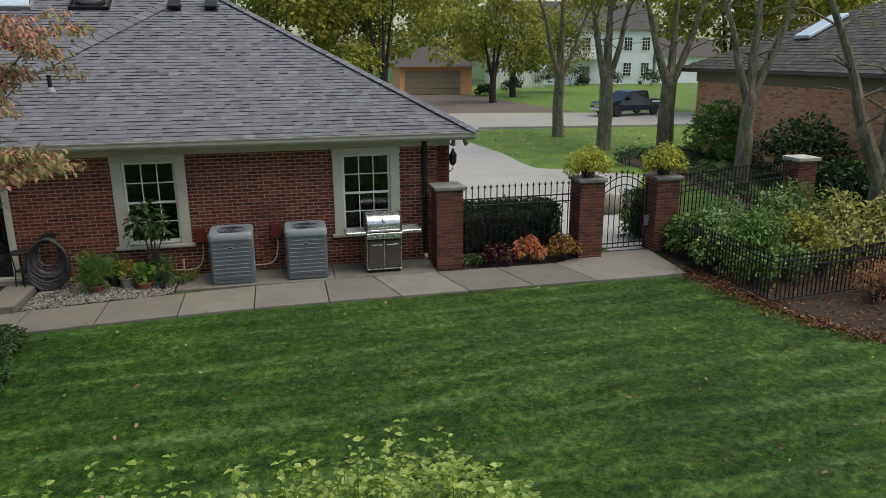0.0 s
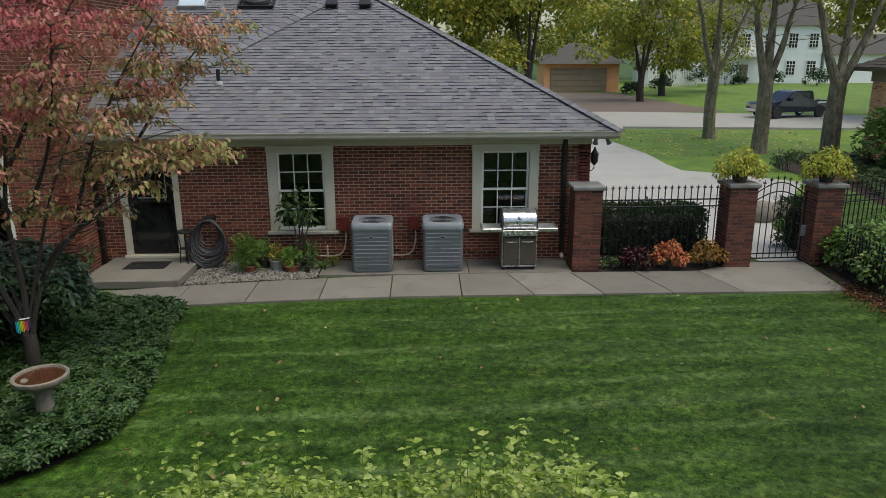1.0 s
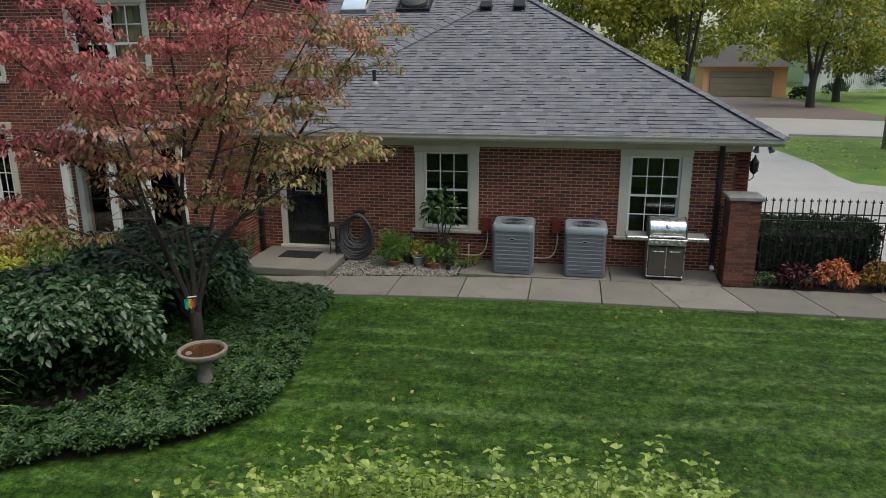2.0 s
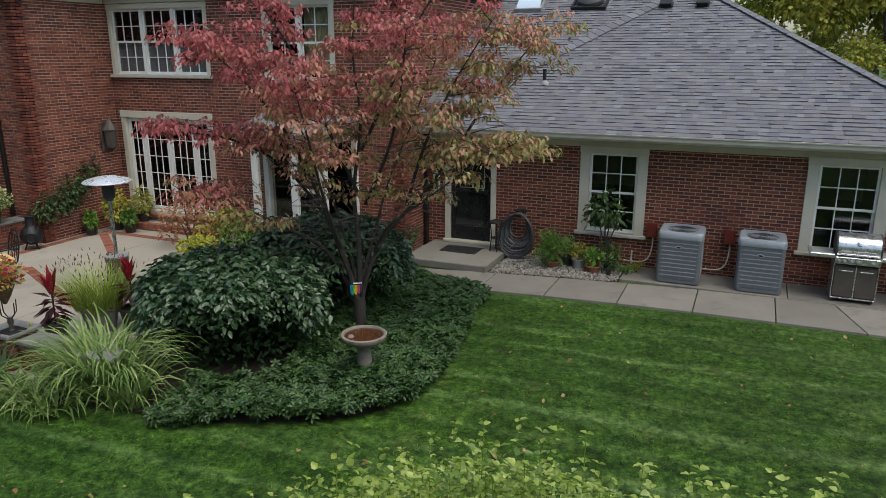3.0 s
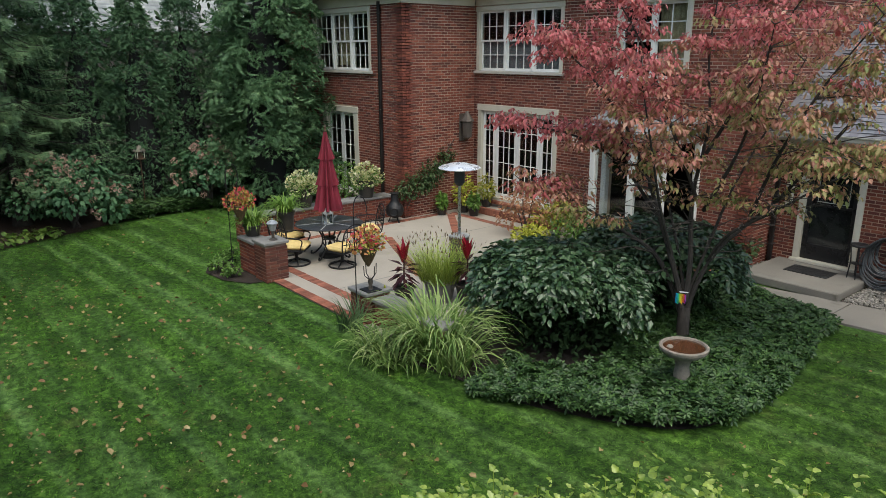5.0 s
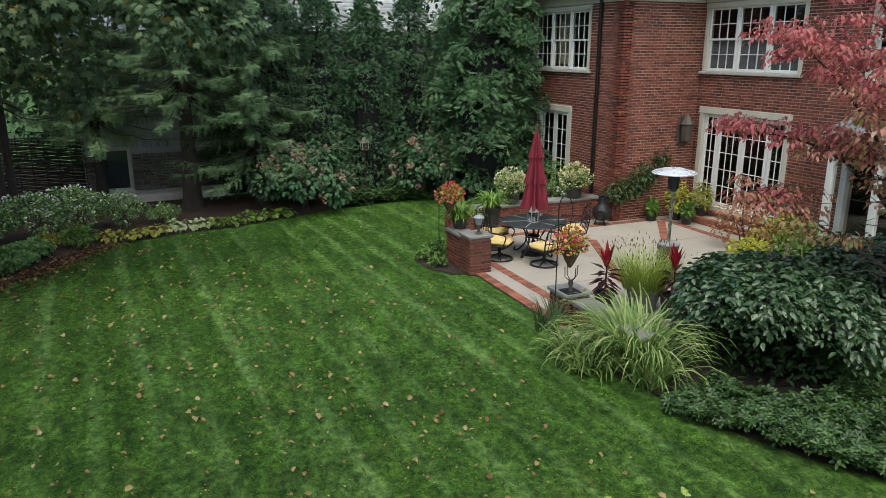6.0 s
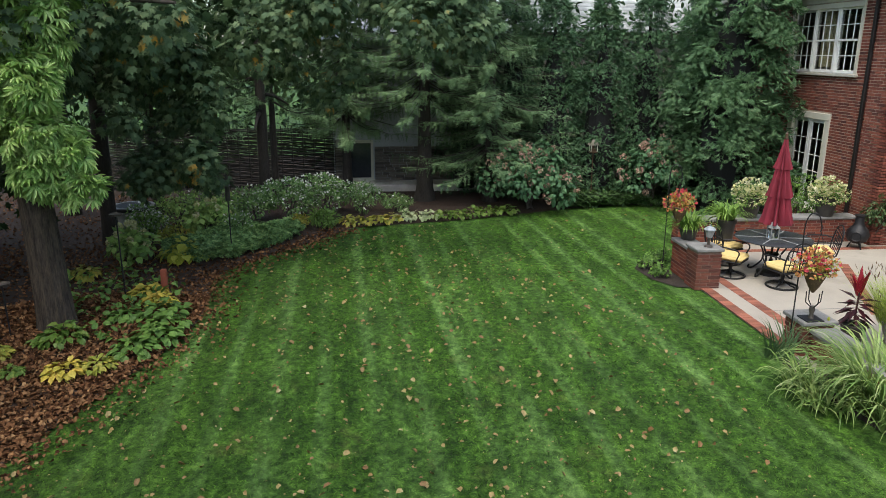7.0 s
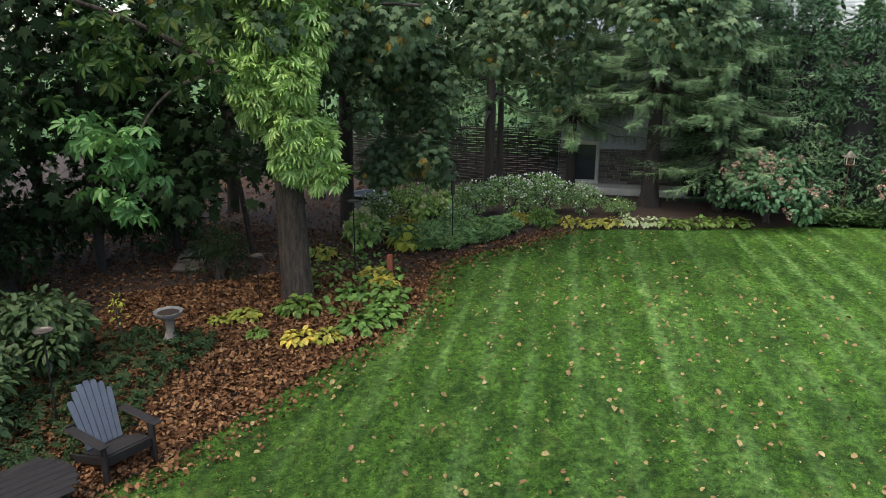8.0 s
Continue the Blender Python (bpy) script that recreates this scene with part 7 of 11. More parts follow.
for k in range(4):
    a = k * math.pi / 2
    part("cradle_arm", Geo().tube([(0.02 * math.cos(a), 0.02 * math.sin(a), 0.18), (0.11 * math.cos(a), 0.11 * math.sin(a), 0.26), (0.12 * math.cos(a), 0.12 * math.sin(a), 0.42)], 0.008, 5), M_BLACK, ur)
single("stake_light", Geo().lathe([(0.018, 0), (0.02, 0.03), (0.0, 0.06)], 10, Matrix.Translation((-8.92, 6.28, 0.55))), L_LIME, "tiny green glass ornament on the pier cap", "ornament")

# pots along the low west wall
for x, y, s in ((-14.98, 8.25, 1.0), (-14.98, 10.05, 1.0)):
    potted("flower_planter", "large dark planter overflowing with white and yellow flowers", (x, y, 0.62), 0.17, 0.25, 0.46, M_POT,
           [(0, 0, 0.12, 0.30), (0.18, 0.16, 0.04, 0.23), (-0.16, -0.1, 0.06, 0.23), (0.1, -0.25, 0.0, 0.21), (-0.05, 0.27, 0.0, 0.21), (0.2, -0.05, 0.0, 0.22)], 1000, 0.055, L_GREEN, OVAL, "white flower planters",
           [("bloom_cover", FLOWER, 560, 0.062, L_WFLOW, 0.04)], 0.3)
for x, y, z, sz in ((-13.62, 7.05, 0.72, 1.0), (-12.98, 5.98, 0.68, 1.15)):
    single("ribbon_pot", pot_geo(0.13, 0.18, 0.22), M_POT, "dark pot of arching lime ribbon grass", "pot", "ribbon grass pots", m=pose(x, y, z if z < 0.7 else 0.03) @ Matrix.Diagonal((1, 1, 1 if z < 0.7 else 4.0, 1)), smooth=True)
    grass_clump("ribbon_grass", "arching lime green ribbon grass in a pot", (x, y, z + 0.18), 210, 0.56 * sz, L_RIBBON, 0.13, 1.2, 0.016, lean=1.1)
bush_plant("wall_shrub", "green shrub below the wing's french doors", "shrub", (-16.1, 10.15, 0), mound(0.9, 0.45, 1.5, 9, 33), 900, 0.08, L_GREEN, OVAL, 5)

# climbing vine on the wing's side wall
vn = thing("climbing_vine", (HX0 + 0.02, 10.95, 0.6), label="green vine climbing across the brick wall", category="vine")
c, r = [], []
for k in range(26):
    t = k / 25
    c.append((0.07, -0.3 + 1.75 * t, 0.2 + 0.85 * t ** 1.8 + 0.12 * math.sin(k * 1.7)))
    r.append(0.13 + 0.13 * math.sin(math.pi * t))
part("stem", Geo().tube(smooth_line([(0.03, 0.0, -0.3), (0.03, 0.4, 0.3), (0.03, 1.0, 0.7), (0.03, 1.6, 1.35)], 5, False), 0.012, 5), M_TWIG, vn)
part("foliage", crown_leaves("foliage", LEAF, c, r, 1300, 0.10, L_DARK, 0.7), None, vn)
# plants by the steps
for x, y, h, mt, lab in ((-14.05, 12.55, 0.95, L_LIME, "lime green shrub in a pot by the steps"), (-13.55, 12.45, 0.45, L_GREEN, "small grey-green potted plant by the steps"), (-14.2, 11.9, 0.4, L_FERN, "small green fern by the wall"),
                         (-13.6, 12.95, 0.75, L_YEL, "yellowing potted plant on the steps")):
    potted("step_pot", lab, (x, y, 0.03 if y < 12.7 else 0.2), 0.11, 0.15, 0.22, M_POT, [(0, 0, h * 0.35, h * 0.33), (0.12, -0.1, h * 0.25, h * 0.26), (-0.08, 0.05, h * 0.6, h * 0.24)], 330, 0.10, mt, LEAF, "pots by the steps")
for x, y, h, mt, lab in ((-10.35, 12.1, 1.15, L_YEL, "yellow-green shrub beside the patio steps"), (-9.5, 11.7, 1.0, L_GREEN, "dark green shrub at the patio edge"), (-10.4, 11.3, 0.55, L_LIME, "low lime green plant at the patio edge"),
                         (-8.3, 11.9, 1.1, L_DARK, "dark evergreen shrub below the bay"), (-7.7, 12.6, 0.9, L_GREEN, "green shrub near the brick wall"), (-9.3, 12.4, 0.9, L_BOX, "clipped dark shrub below the bay"), (-6.85, 13.5, 0.75, L_DARK, "dark leafy plant in the raised bed")):
    bush_plant("patio_shrub", lab, "shrub", (x, y, 0), mound(0.6, 0.5, h, 8, int(h * 100)), 750, 0.09, mt, OVAL, 4, "shrubs at the patio edge")
bush_plant("peach_shrub", "peach and pink leaved shrub beside the french doors", "shrub", (-11.2, 12.0, 0), mound(0.8, 0.5, 1.3, 8, 71), 620, 0.10, L_PINK, LEAF, 5)
# ---- island bed ----
ISL = [(-4.28, 11.62), (-3.95, 10.6), (-3.68, 9.4), (-3.52, 8.3), (-3.50, 7.5), (-3.72, 6.85), (-4.25, 6.38), (-4.9, 6.05), (-5.6, 5.76), (-6.4, 5.66), (-7.3, 5.5), (-8.4, 5.45),
       (-8.9, 5.5), (-8.9, 6.0), (-8.25, 6.6), (-8.15, 8.6), (-9.2, 11.0), (-9.5, 13.2), (-7.3, 13.2), (-6.95, 11.75)]
ISLS = [(p.x, p.y) for p in smooth_line([(a, b, 0) for a, b in ISL], 5)]
flat("island_bed", [(-6.3 + (x + 6.3) * 0.955, 8.5 + (y - 8.5) * 0.965) for x, y in ISLS], 0.006, M_SOIL, "dark soil of the planted island bed", "bed")
PACH = [(-4.28, 11.6), (-3.95, 10.6), (-3.67, 9.4), (-3.51, 8.3), (-3.49, 7.5), (-3.71, 6.85), (-4.24, 6.38), (-4.9, 6.05), (-5.6, 5.72), (-6.15, 5.55), (-6.4, 6.3), (-6.9, 7.5), (-7.2, 9.5), (-6.9, 11.65)]
n = 15000
p = poly_points([(q_.x, q_.y) for q_ in smooth_line([(a, b, 0) for a, b in PACH], 5)], n)
p = p[(((p[:, 0] + 6.4) / 0.95) ** 2 + ((p[:, 1] - 7.4) / 0.85) ** 2 > 1) & (((p[:, 0] + 6.85) / 0.6) ** 2 + ((p[:, 1] - 6.2) / 0.5) ** 2 > 1)]
n = len(p)
ph = np.array([0.17 + 0.11 * noise.noise((a * 1.3, b * 1.3, 0.2)) for a, b in p])
z = ph + rng.uniform(-0.07, 0.05, n)
pos = np.stack([p[:, 0], p[:, 1], np.maximum(z, 0.03)], 1)
tagged(new("ground_cover", scatter("ground_cover", ROSETTE, pos, rot_from(dirs(n, 1.5), rng.uniform(0, 6.28, n)), rng.uniform(0.06, 0.115, n), L_PACH)),
       "dense dark green pachysandra ground cover", "ground cover", kind="stuff")

# ---- bird bath ----
bb = thing("bird_bath", (-4.36, 7.55, 0.0), label="cast stone bird bath holding brown water", category="bird bath")
part("pedestal", Geo().lathe([(0.17, 0.0), (0.17, 0.05), (0.12, 0.09), (0.085, 0.20), (0.10, 0.32), (0.085, 0.42), (0.10, 0.50), (0.15, 0.55)], 20), M_BATH, bb, smooth=True)
g = Geo()
nn = 40
pr = [(0.12, 0.54), (0.22, 0.58), (0.285, 0.635), (0.30, 0.665), (0.30, 0.69), (0.285, 0.70), (0.262, 0.695), (0.25, 0.665), (0.0, 0.62)]
g.lathe(pr, nn)
for i, (x, y, zz) in enumerate(g.v):
    rr_ = math.hypot(x, y)
    if rr_ > 0.26:
        a = math.atan2(y, x)
        g.v[i] = (x * (1 + 0.012 * math.sin(20 * a)), y * (1 + 0.012 * math.sin(20 * a)), zz + 0.004 * math.sin(20 * a))
part("bowl", g, M_BATH, bb, smooth=True)
part("water", Geo().lathe([(0.0, 0.662), (0.254, 0.672), (0.0, 0.673)], 28), M_WATER, bb)
part("pebble", Geo().lathe([(0.0, 0.66), (0.045, 0.675), (0.03, 0.695), (0.0, 0.70)], 8, Matrix.Translation((-0.12, -0.12, 0))), M_BATH, bb, smooth=True)

# ---- dogwood ----
DX, DY = -5.25, 9.0
dog = thing("dogwood_tree", (DX, DY, 0), label="dogwood tree turning red and rust in autumn", category="tree")
g = Geo()
trunk_geo(g, [(0, 0, -0.05), (0.02, -0.03, 0.35), (0.0, 0.0, 0.60)], 0.10, 0.085, 10, 0.3, 0.15)
part("trunk", g, M_BARKD, dog, smooth=True)
limbs = [   # x to the east-north-east, y away
    [(0, 0, 0.35), (0.12, 0.05, 0.85), (0.42, 0.1, 1.45), (0.95, 0.12, 1.95), (1.6, 0.2, 2.45), (2.3, 0.1, 2.75), (3.0, 0.0, 2.8)],
    [(0, 0, 0.4), (-0.15, 0.0, 0.95), (-0.45, -0.05, 1.7), (-0.8, -0.1, 2.5), (-1.3, -0.1, 3.3), (-2.0, -0.2, 4.0), (-2.6, -0.2, 4.4)],
    [(0, 0, 0.7), (0.02, 0.1, 1.3), (-0.05, 0.3, 2.2), (0.1, 0.45, 3.2), (0.0, 0.5, 4.2), (0.1, 0.5, 5.3)],
    [(0, 0, 0.35), (-0.2, 0.15, 0.75), (-0.6, 0.1, 1.35), (-1.3, -0.1, 1.75), (-2.2, -0.2, 2.15), (-3.1, -0.1, 2.3)],
    [(0.3, 0.1, 1.3), (0.6, -0.3, 1.8), (1.2, -0.6, 2.2), (2.0, -0.8, 2.7), (2.7, -0.8, 3.0)],
    [(0, 0, 0.75), (0.25, 0.3, 1.4), (0.6, 0.8, 2.3), (1.1, 1.3, 3.2), (1.6, 1.6, 4.2)],
    [(0, 0, 0.7), (-0.2, 0.4, 1.3), (-0.6, 1.0, 2.2), (-1.2, 1.5, 3.2), (-1.9, 1.8, 4.0)],
    [(-0.3, -0.03, 1.4), (-0.5, -0.5, 2.1), (-0.7, -1.0, 3.1), (-0.9, -1.3, 4.0)],
    [(0.9, 0.12, 2.0), (1.2, -0.3, 2.9), (1.7, -0.5, 3.8), (2.3, -0.6, 4.6)],
    [(0.0, 0.3, 2.2), (-0.5, 0.2, 3.2), (-1.0, 0.1, 4.2), (-1.6, 0.0, 5.0)],
    [(0.1, 0.4, 2.8), (0.7, 0.4, 3.8), (1.2, 0.3, 4.7), (1.8, 0.3, 5.4)],
    [(1.3, 0.15, 2.25), (2.0, 0.5, 3.0), (2.7, 0.6, 3.8), (3.4, 0.5, 4.5)],
    [(-0.6, 0.1, 1.9), (-1.3, 0.3, 2.6), (-2.2, 0.3, 3.0), (-3.0, 0.2, 3.1)],
    [(0.15, 0.3, 2.0), (0.6, -0.2, 2.9), (0.8, -0.7, 3.7), (0.9, -1.0, 4.5)],
]
r_ = random.Random(11)
c30, s30 = math.cos(radians(28)), math.sin(radians(28))
pads = []
for li, lm in enumerate(limbs):
    lm = [(0.82 * (x * c30 - y * s30), 0.82 * (x * s30 + y * c30), z) for x, y, z in lm]
    g = Geo()
    pts, rs_ = trunk_geo(g, lm, 0.046 if li < 4 else 0.029, 0.006, 7, 0, 0.2)
    limb = part("limb", g, M_BARKD, dog, smooth=True)
    tg = Geo()
    m_ = len(pts)
    for i in range(int(m_ * 0.34), m_, 2):
        t = i / (m_ - 1)
        base = pts[i]
        for s in range(3):
            a = r_.uniform(0, 6.28)
            L = r_.uniform(0.3, 0.8) * (1.15 - 0.5 * t)
            mid = base + Vector((math.cos(a) * L * 0.55, math.sin(a) * L * 0.55, r_.uniform(0.0, 0.14)))
            end = base + Vector((math.cos(a) * L, math.sin(a) * L, r_.uniform(0.02, 0.22)))
            tg.tube([base, mid, end], [0.010, 0.007, 0.004], 4)
            for u in range(3):
                o = mid if u == 0 else end
                e2 = o + Vector((r_.uniform(-.3, .3), r_.uniform(-.3, .3), r_.uniform(-0.02, 0.1)))
                tg.tube([o, e2], [0.005, 0.003], 4)
                if e2.z > 1.75 and t > 0.42 and (e2.z > 2.7 or r_.random() < (0.3 if abs(e2.x * c30 + e2.y * s30) < 1.7 else 0.65)):
                    pads.append((e2.x, e2.y, e2.z, t))
        if t > 0.9:
            pads.append((base.x, base.y, base.z, t))
    part("twig_growth", tg, M_TWIG, limb)
pads = np.array(pads)
vx = pads[:, 0] * c30 + pads[:, 1] * s30
score = pads[:, 2] * 0.75 - 0.42 * vx + rng.normal(scale=0.4, size=len(pads))


def dog_leaves(nm, c, per, mat, size=0.088):
    """Flat tiers of leaves that hang from the twig ends."""
    k = len(c) * per
    rad = 0.22 * np.sqrt(rng.random(k))
    a0 = rng.uniform(0, 6.28, k)
    cc = np.repeat(c[:, :3], per, 0) + np.stack([rad * np.cos(a0), rad * np.sin(a0), rng.normal(scale=0.035, size=k) - 0.25 * rad], 1)
    a = a0 + rng.normal(scale=0.8, size=k)
    d = np.stack([np.cos(a), np.sin(a), rng.uniform(-2.0, -0.2, k)], 1)
    nr = np.stack([np.cos(a) * 0.6, np.sin(a) * 0.6, np.ones(k)], 1) + rng.normal(scale=0.25, size=(k, 3))
    return scatter(nm, LEAF, cc, along(d, nr), size * rng.uniform(0.6, 1.15, k), mat)


part("crown_red", dog_leaves("crown_red", pads[score > 3.0], 36, L_DOGR), None, dog, "crimson autumn leaves")
part("crown_rust", dog_leaves("crown_rust", pads[(score <= 3.0) & (score > 2.3)], 36, L_DOG), None, dog, "rust coloured autumn leaves")
part("crown_olive", dog_leaves("crown_olive", pads[score <= 2.3], 38, L_DOGO), None, dog, "olive leaves turning rust")

# wind chime in the dogwood
wc = thing("wind_chime", (-4.98, 8.42, 0.62), label="rainbow glass wind chime on a white bar", category="wind chime")
wc.matrix_basis = pose(-4.98, 8.42, 0.80, 0, 0, 55) @ Matrix.Scale(0.62, 4)
part("bar", Geo().cbox(-0.13, 0.13, -0.012, 0.012, 0.36, 0.385, 0.005, pose(0, 0, 0, 0, 12, 20)), M_WHITE, wc)
for k in range(2):
    part("cord", Geo().tube([(-0.11 + 0.22 * k, 0, 0.38), (0, 0, 0.62)], 0.003, 4), M_TWIG, wc)
for k in range(9):
    cc = [(0.02, 0.25, 0.45), (0.02, 0.4, 0.4), (0.05, 0.45, 0.2), (0.3, 0.5, 0.05), (0.55, 0.5, 0.03), (0.6, 0.35, 0.02), (0.6, 0.15, 0.03), (0.5, 0.05, 0.1), (0.3, 0.05, 0.35)][k]
    x = -0.11 + 0.027 * k
    m = pm("chime_glass", cc, None, 0.2, 4, 40, 0)
    part("glass_strip", Geo().cbox(x - 0.010, x + 0.010, -0.004, 0.004, 0.14 - 0.02 * (k % 3), 0.34 - 0.025 * (k - 4) / 4, 0.002), m, wc)

# ---- viburnum ----
VLEAF = ([(0, 0, 0), (0.34, 0.32, 0.09), (0.30, 0.66, 0.05), (0, 1, -0.16), (-0.30, 0.66, 0.05), (-0.34, 0.32, 0.09), (0, 0.5, -0.03)], LEAF[1])


def layered_shrub(name, label, loc, rx, ry, h, count, size, mat, stems):
    """A spreading shrub whose leaves overlap in drooping tiers over a dark hollow."""
    ob = thing(name, loc, label=label, category="shrub")
    rs = random.Random(count)
    for i in range(stems):
        a = 2.4 * i
        t = 0.35 + 0.6 * rs.random()
        e = (rx * t * math.cos(a), ry * t * math.sin(a), h * (0.95 - 0.35 * t * t))
        part("stem", Geo().tube(smooth_line([(0.12 * math.cos(a), 0.12 * math.sin(a), -0.02), (e[0] * 0.4, e[1] * 0.4, e[2] * 0.6), e], 4, False), np.linspace(0.024, 0.007, 9), 5), M_BARKD, ob)
    a = rng.uniform(0, 6.28, count)
    t = np.sqrt(rng.random(count))
    lump = 1 + 0.09 * np.sin(3 * a + 1.0) + 0.08 * np.sin(7 * a + 2.0) + 0.04 * np.sin(17 * a)
    t = t * lump
    top = h * np.sqrt(np.clip(1 - 0.60 * (t / 1.12) ** 2.8, 0.05, 1)) * (1 + 0.07 * np.sin(9 * a) * np.sin(6 * t))
    depth = rng.random(count) ** 1.7 * 0.38
    z = top - depth + rng.normal(scale=0.025, size=count)
    z = np.round(z / 0.085) * 0.085 * 0.55 + z * 0.45
    p_ = np.stack([rx * t * np.cos(a), ry * t * np.sin(a), z], 1)
    a2 = a + rng.normal(scale=1.3, size=count)
    d = np.stack([np.cos(a2), np.sin(a2), -0.12 - 0.4 * t ** 3 + rng.normal(scale=0.3, size=count)], 1)
    nr = np.stack([0.35 * t * np.cos(a), 0.35 * t * np.sin(a), np.ones(count)], 1) + rng.normal(scale=0.55, size=(count, 3))
    part("foliage", scatter("foliage", LEAF, p_, along(d, nr), size * rng.uniform(0.65, 1.2, count), mat), None, ob)
    k = count // 4      # sparse leaves low inside, the shade of the tiers put into their dark colour
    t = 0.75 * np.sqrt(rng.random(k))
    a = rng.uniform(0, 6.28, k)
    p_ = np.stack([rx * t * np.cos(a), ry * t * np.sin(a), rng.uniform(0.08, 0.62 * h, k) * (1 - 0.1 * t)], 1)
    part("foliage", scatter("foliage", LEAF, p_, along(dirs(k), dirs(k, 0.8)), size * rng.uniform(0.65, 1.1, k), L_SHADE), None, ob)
    return ob


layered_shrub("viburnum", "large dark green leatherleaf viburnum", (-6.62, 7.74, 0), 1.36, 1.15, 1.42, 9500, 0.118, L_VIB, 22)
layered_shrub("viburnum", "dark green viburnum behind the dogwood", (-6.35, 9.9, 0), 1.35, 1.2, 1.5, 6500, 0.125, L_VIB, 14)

# ---- grasses and bold plants by the patio pier ----
grass_clump("ornamental_grass", "variegated maiden grass with arching striped blades", (-7.25, 6.02, 0.0), 330, 1.36, L_VARIE, 0.32, 1.15, 0.020, lean=0.62)
grass_clump("ornamental_grass", "arching green striped grass before the low wall", (-7.6, 5.95, 0.0), 190, 1.05, L_VARIE, 0.26, 1.15, 0.019, lean=0.6)
grass_clump("ornamental_grass", "arching striped grass beside the bare soil", (-6.75, 5.85, 0.0), 110, 1.0, L_VARIE, 0.22, 1.25, 0.019, lean=0.8)
grass_clump("ornamental_grass", "low variegated grass spilling on the lawn", (-8.0, 5.52, 0.0), 120, 0.62, L_VARIE, 0.34, 1.3, 0.019, lean=1.1)
grass_clump("ornamental_grass", "low striped grass at the bed edge", (-7.5, 5.42, 0.0), 110, 0.6, L_VARIE, 0.28, 1.3, 0.018, lean=1.1)
iris = thing("iris_clump", (-8.95, 5.62, 0.0), label="upright blue-green iris leaves by the pier", category="iris")
ibl = scatter("leaf", blade(5, 0.3, 0.03), np.zeros((1, 3)), np.eye(3)[None], np.ones(1), L_IRIS)
for i in range(46):
    a = 137.5 * i
    part("leaf", ibl, None, iris, m=pose(0.02 * math.cos(a) * i ** 0.6, 0.02 * math.sin(a) * i ** 0.6, 0, 0, 0, math.degrees(a)) @ pose(0, 0, 0, -(4 + (i * 7) % 26), 0, 0) @ Matrix.Scale(0.5 + 0.25 * ((i * 5) % 7) / 7, 4))
grass_clump("fountain_grass", "lime fountain grass in a pot behind the low wall", (-9.0, 7.5, 0.40), 900, 0.80, L_SPIKE, 0.34, 0.45, 0.006, lean=0.85, plumes=(150, M_COCO, 0.075))
single("grass_pot", pot_geo(0.2, 0.28, 0.40), M_STONE, "large grey stone pot on the patio", "pot", m=pose(-9.0, 7.5, 0.03), smooth=True)


def ti_plant(x, y, z, h, lab, n=26):
    ob = thing("ti_plant", (x, y, z), label=lab, category="ti plant", group="ti plants")
    a = rng.uniform(0, 6.28, n)
    t = np.linspace(0, 1, n)
    p_ = np.stack([0.02 * np.cos(a), 0.02 * np.sin(a), 0.15 + (h - 0.35) * t], 1)
    d = np.stack([np.cos(a), np.sin(a), -0.5 + 2.4 * t ** 2], 1)
    nr = np.stack([-np.cos(a), -np.sin(a), np.ones(n)], 1)
    k = int(n * 0.62)
    part("stalk", Geo().tube([(0, 0, 0), (0.01, 0, h * 0.7)], 0.014, 6), M_BURG, ob)
    part("dark_leaves", scatter("dark_leaves", LANCE, p_[:k], along(d[:k], nr[:k]), np.full((k, 3), 0.31), L_BURG), None, ob)
    part("red_leaves", scatter("red_leaves", LANCE, p_[k:], along(d[k:] * np.array([0.5, 0.5, 1.6]) + np.array([0, 0, 1.2]), nr[k:]), np.full((n - k, 3), 0.33), L_CORDY), None, ob)


M_BURG = pm("burgundy_stalk", (0.06, 0.015, 0.02), (0.04, 0.01, 0.014), 0.6, 10, 60, 0.2)
ti_plant(-9.3, 6.95, 0.28, 0.8, "burgundy ti plant with a crimson top", 44)
single("ti_pot", pot_geo(0.13, 0.18, 0.3), M_POT, "dark pot of the burgundy ti plant", "pot", m=pose(-9.3, 6.95, 0.03), smooth=True)
ti_plant(-8.55, 7.72, 0.41, 0.74, "burgundy ti plant with a bright red crown", 34)
single("ti_pot", pot_geo(0.14, 0.2, 0.38), M_POT, "dark pot of the red ti plant", "pot", m=pose(-8.55, 7.72, 0.03), smooth=True)

# small bed round the hook at the patio's far pier
flat("pier_bed", [(-13.9, 5.9), (-13.8, 5.35), (-13.3, 5.08), (-12.6, 5.15), (-12.1, 5.45), (-12.05, 5.72), (-13.5, 5.74)], 0.006, M_SOIL, "small soil bed beside the brick pier", "bed")
for i, (x, y) in enumerate(((-13.6, 5.6), (-13.2, 5.3), (-12.7, 5.35), (-13.75, 5.85))):
    bush_plant("low_plant", "low leafy plant beside the brick pier", "plant", (x, y, 0), mound(0.22, 0.2, 0.3, 5, 50 + i), 200, 0.07, L_GREEN, OVAL, 2, "plants by the pier")

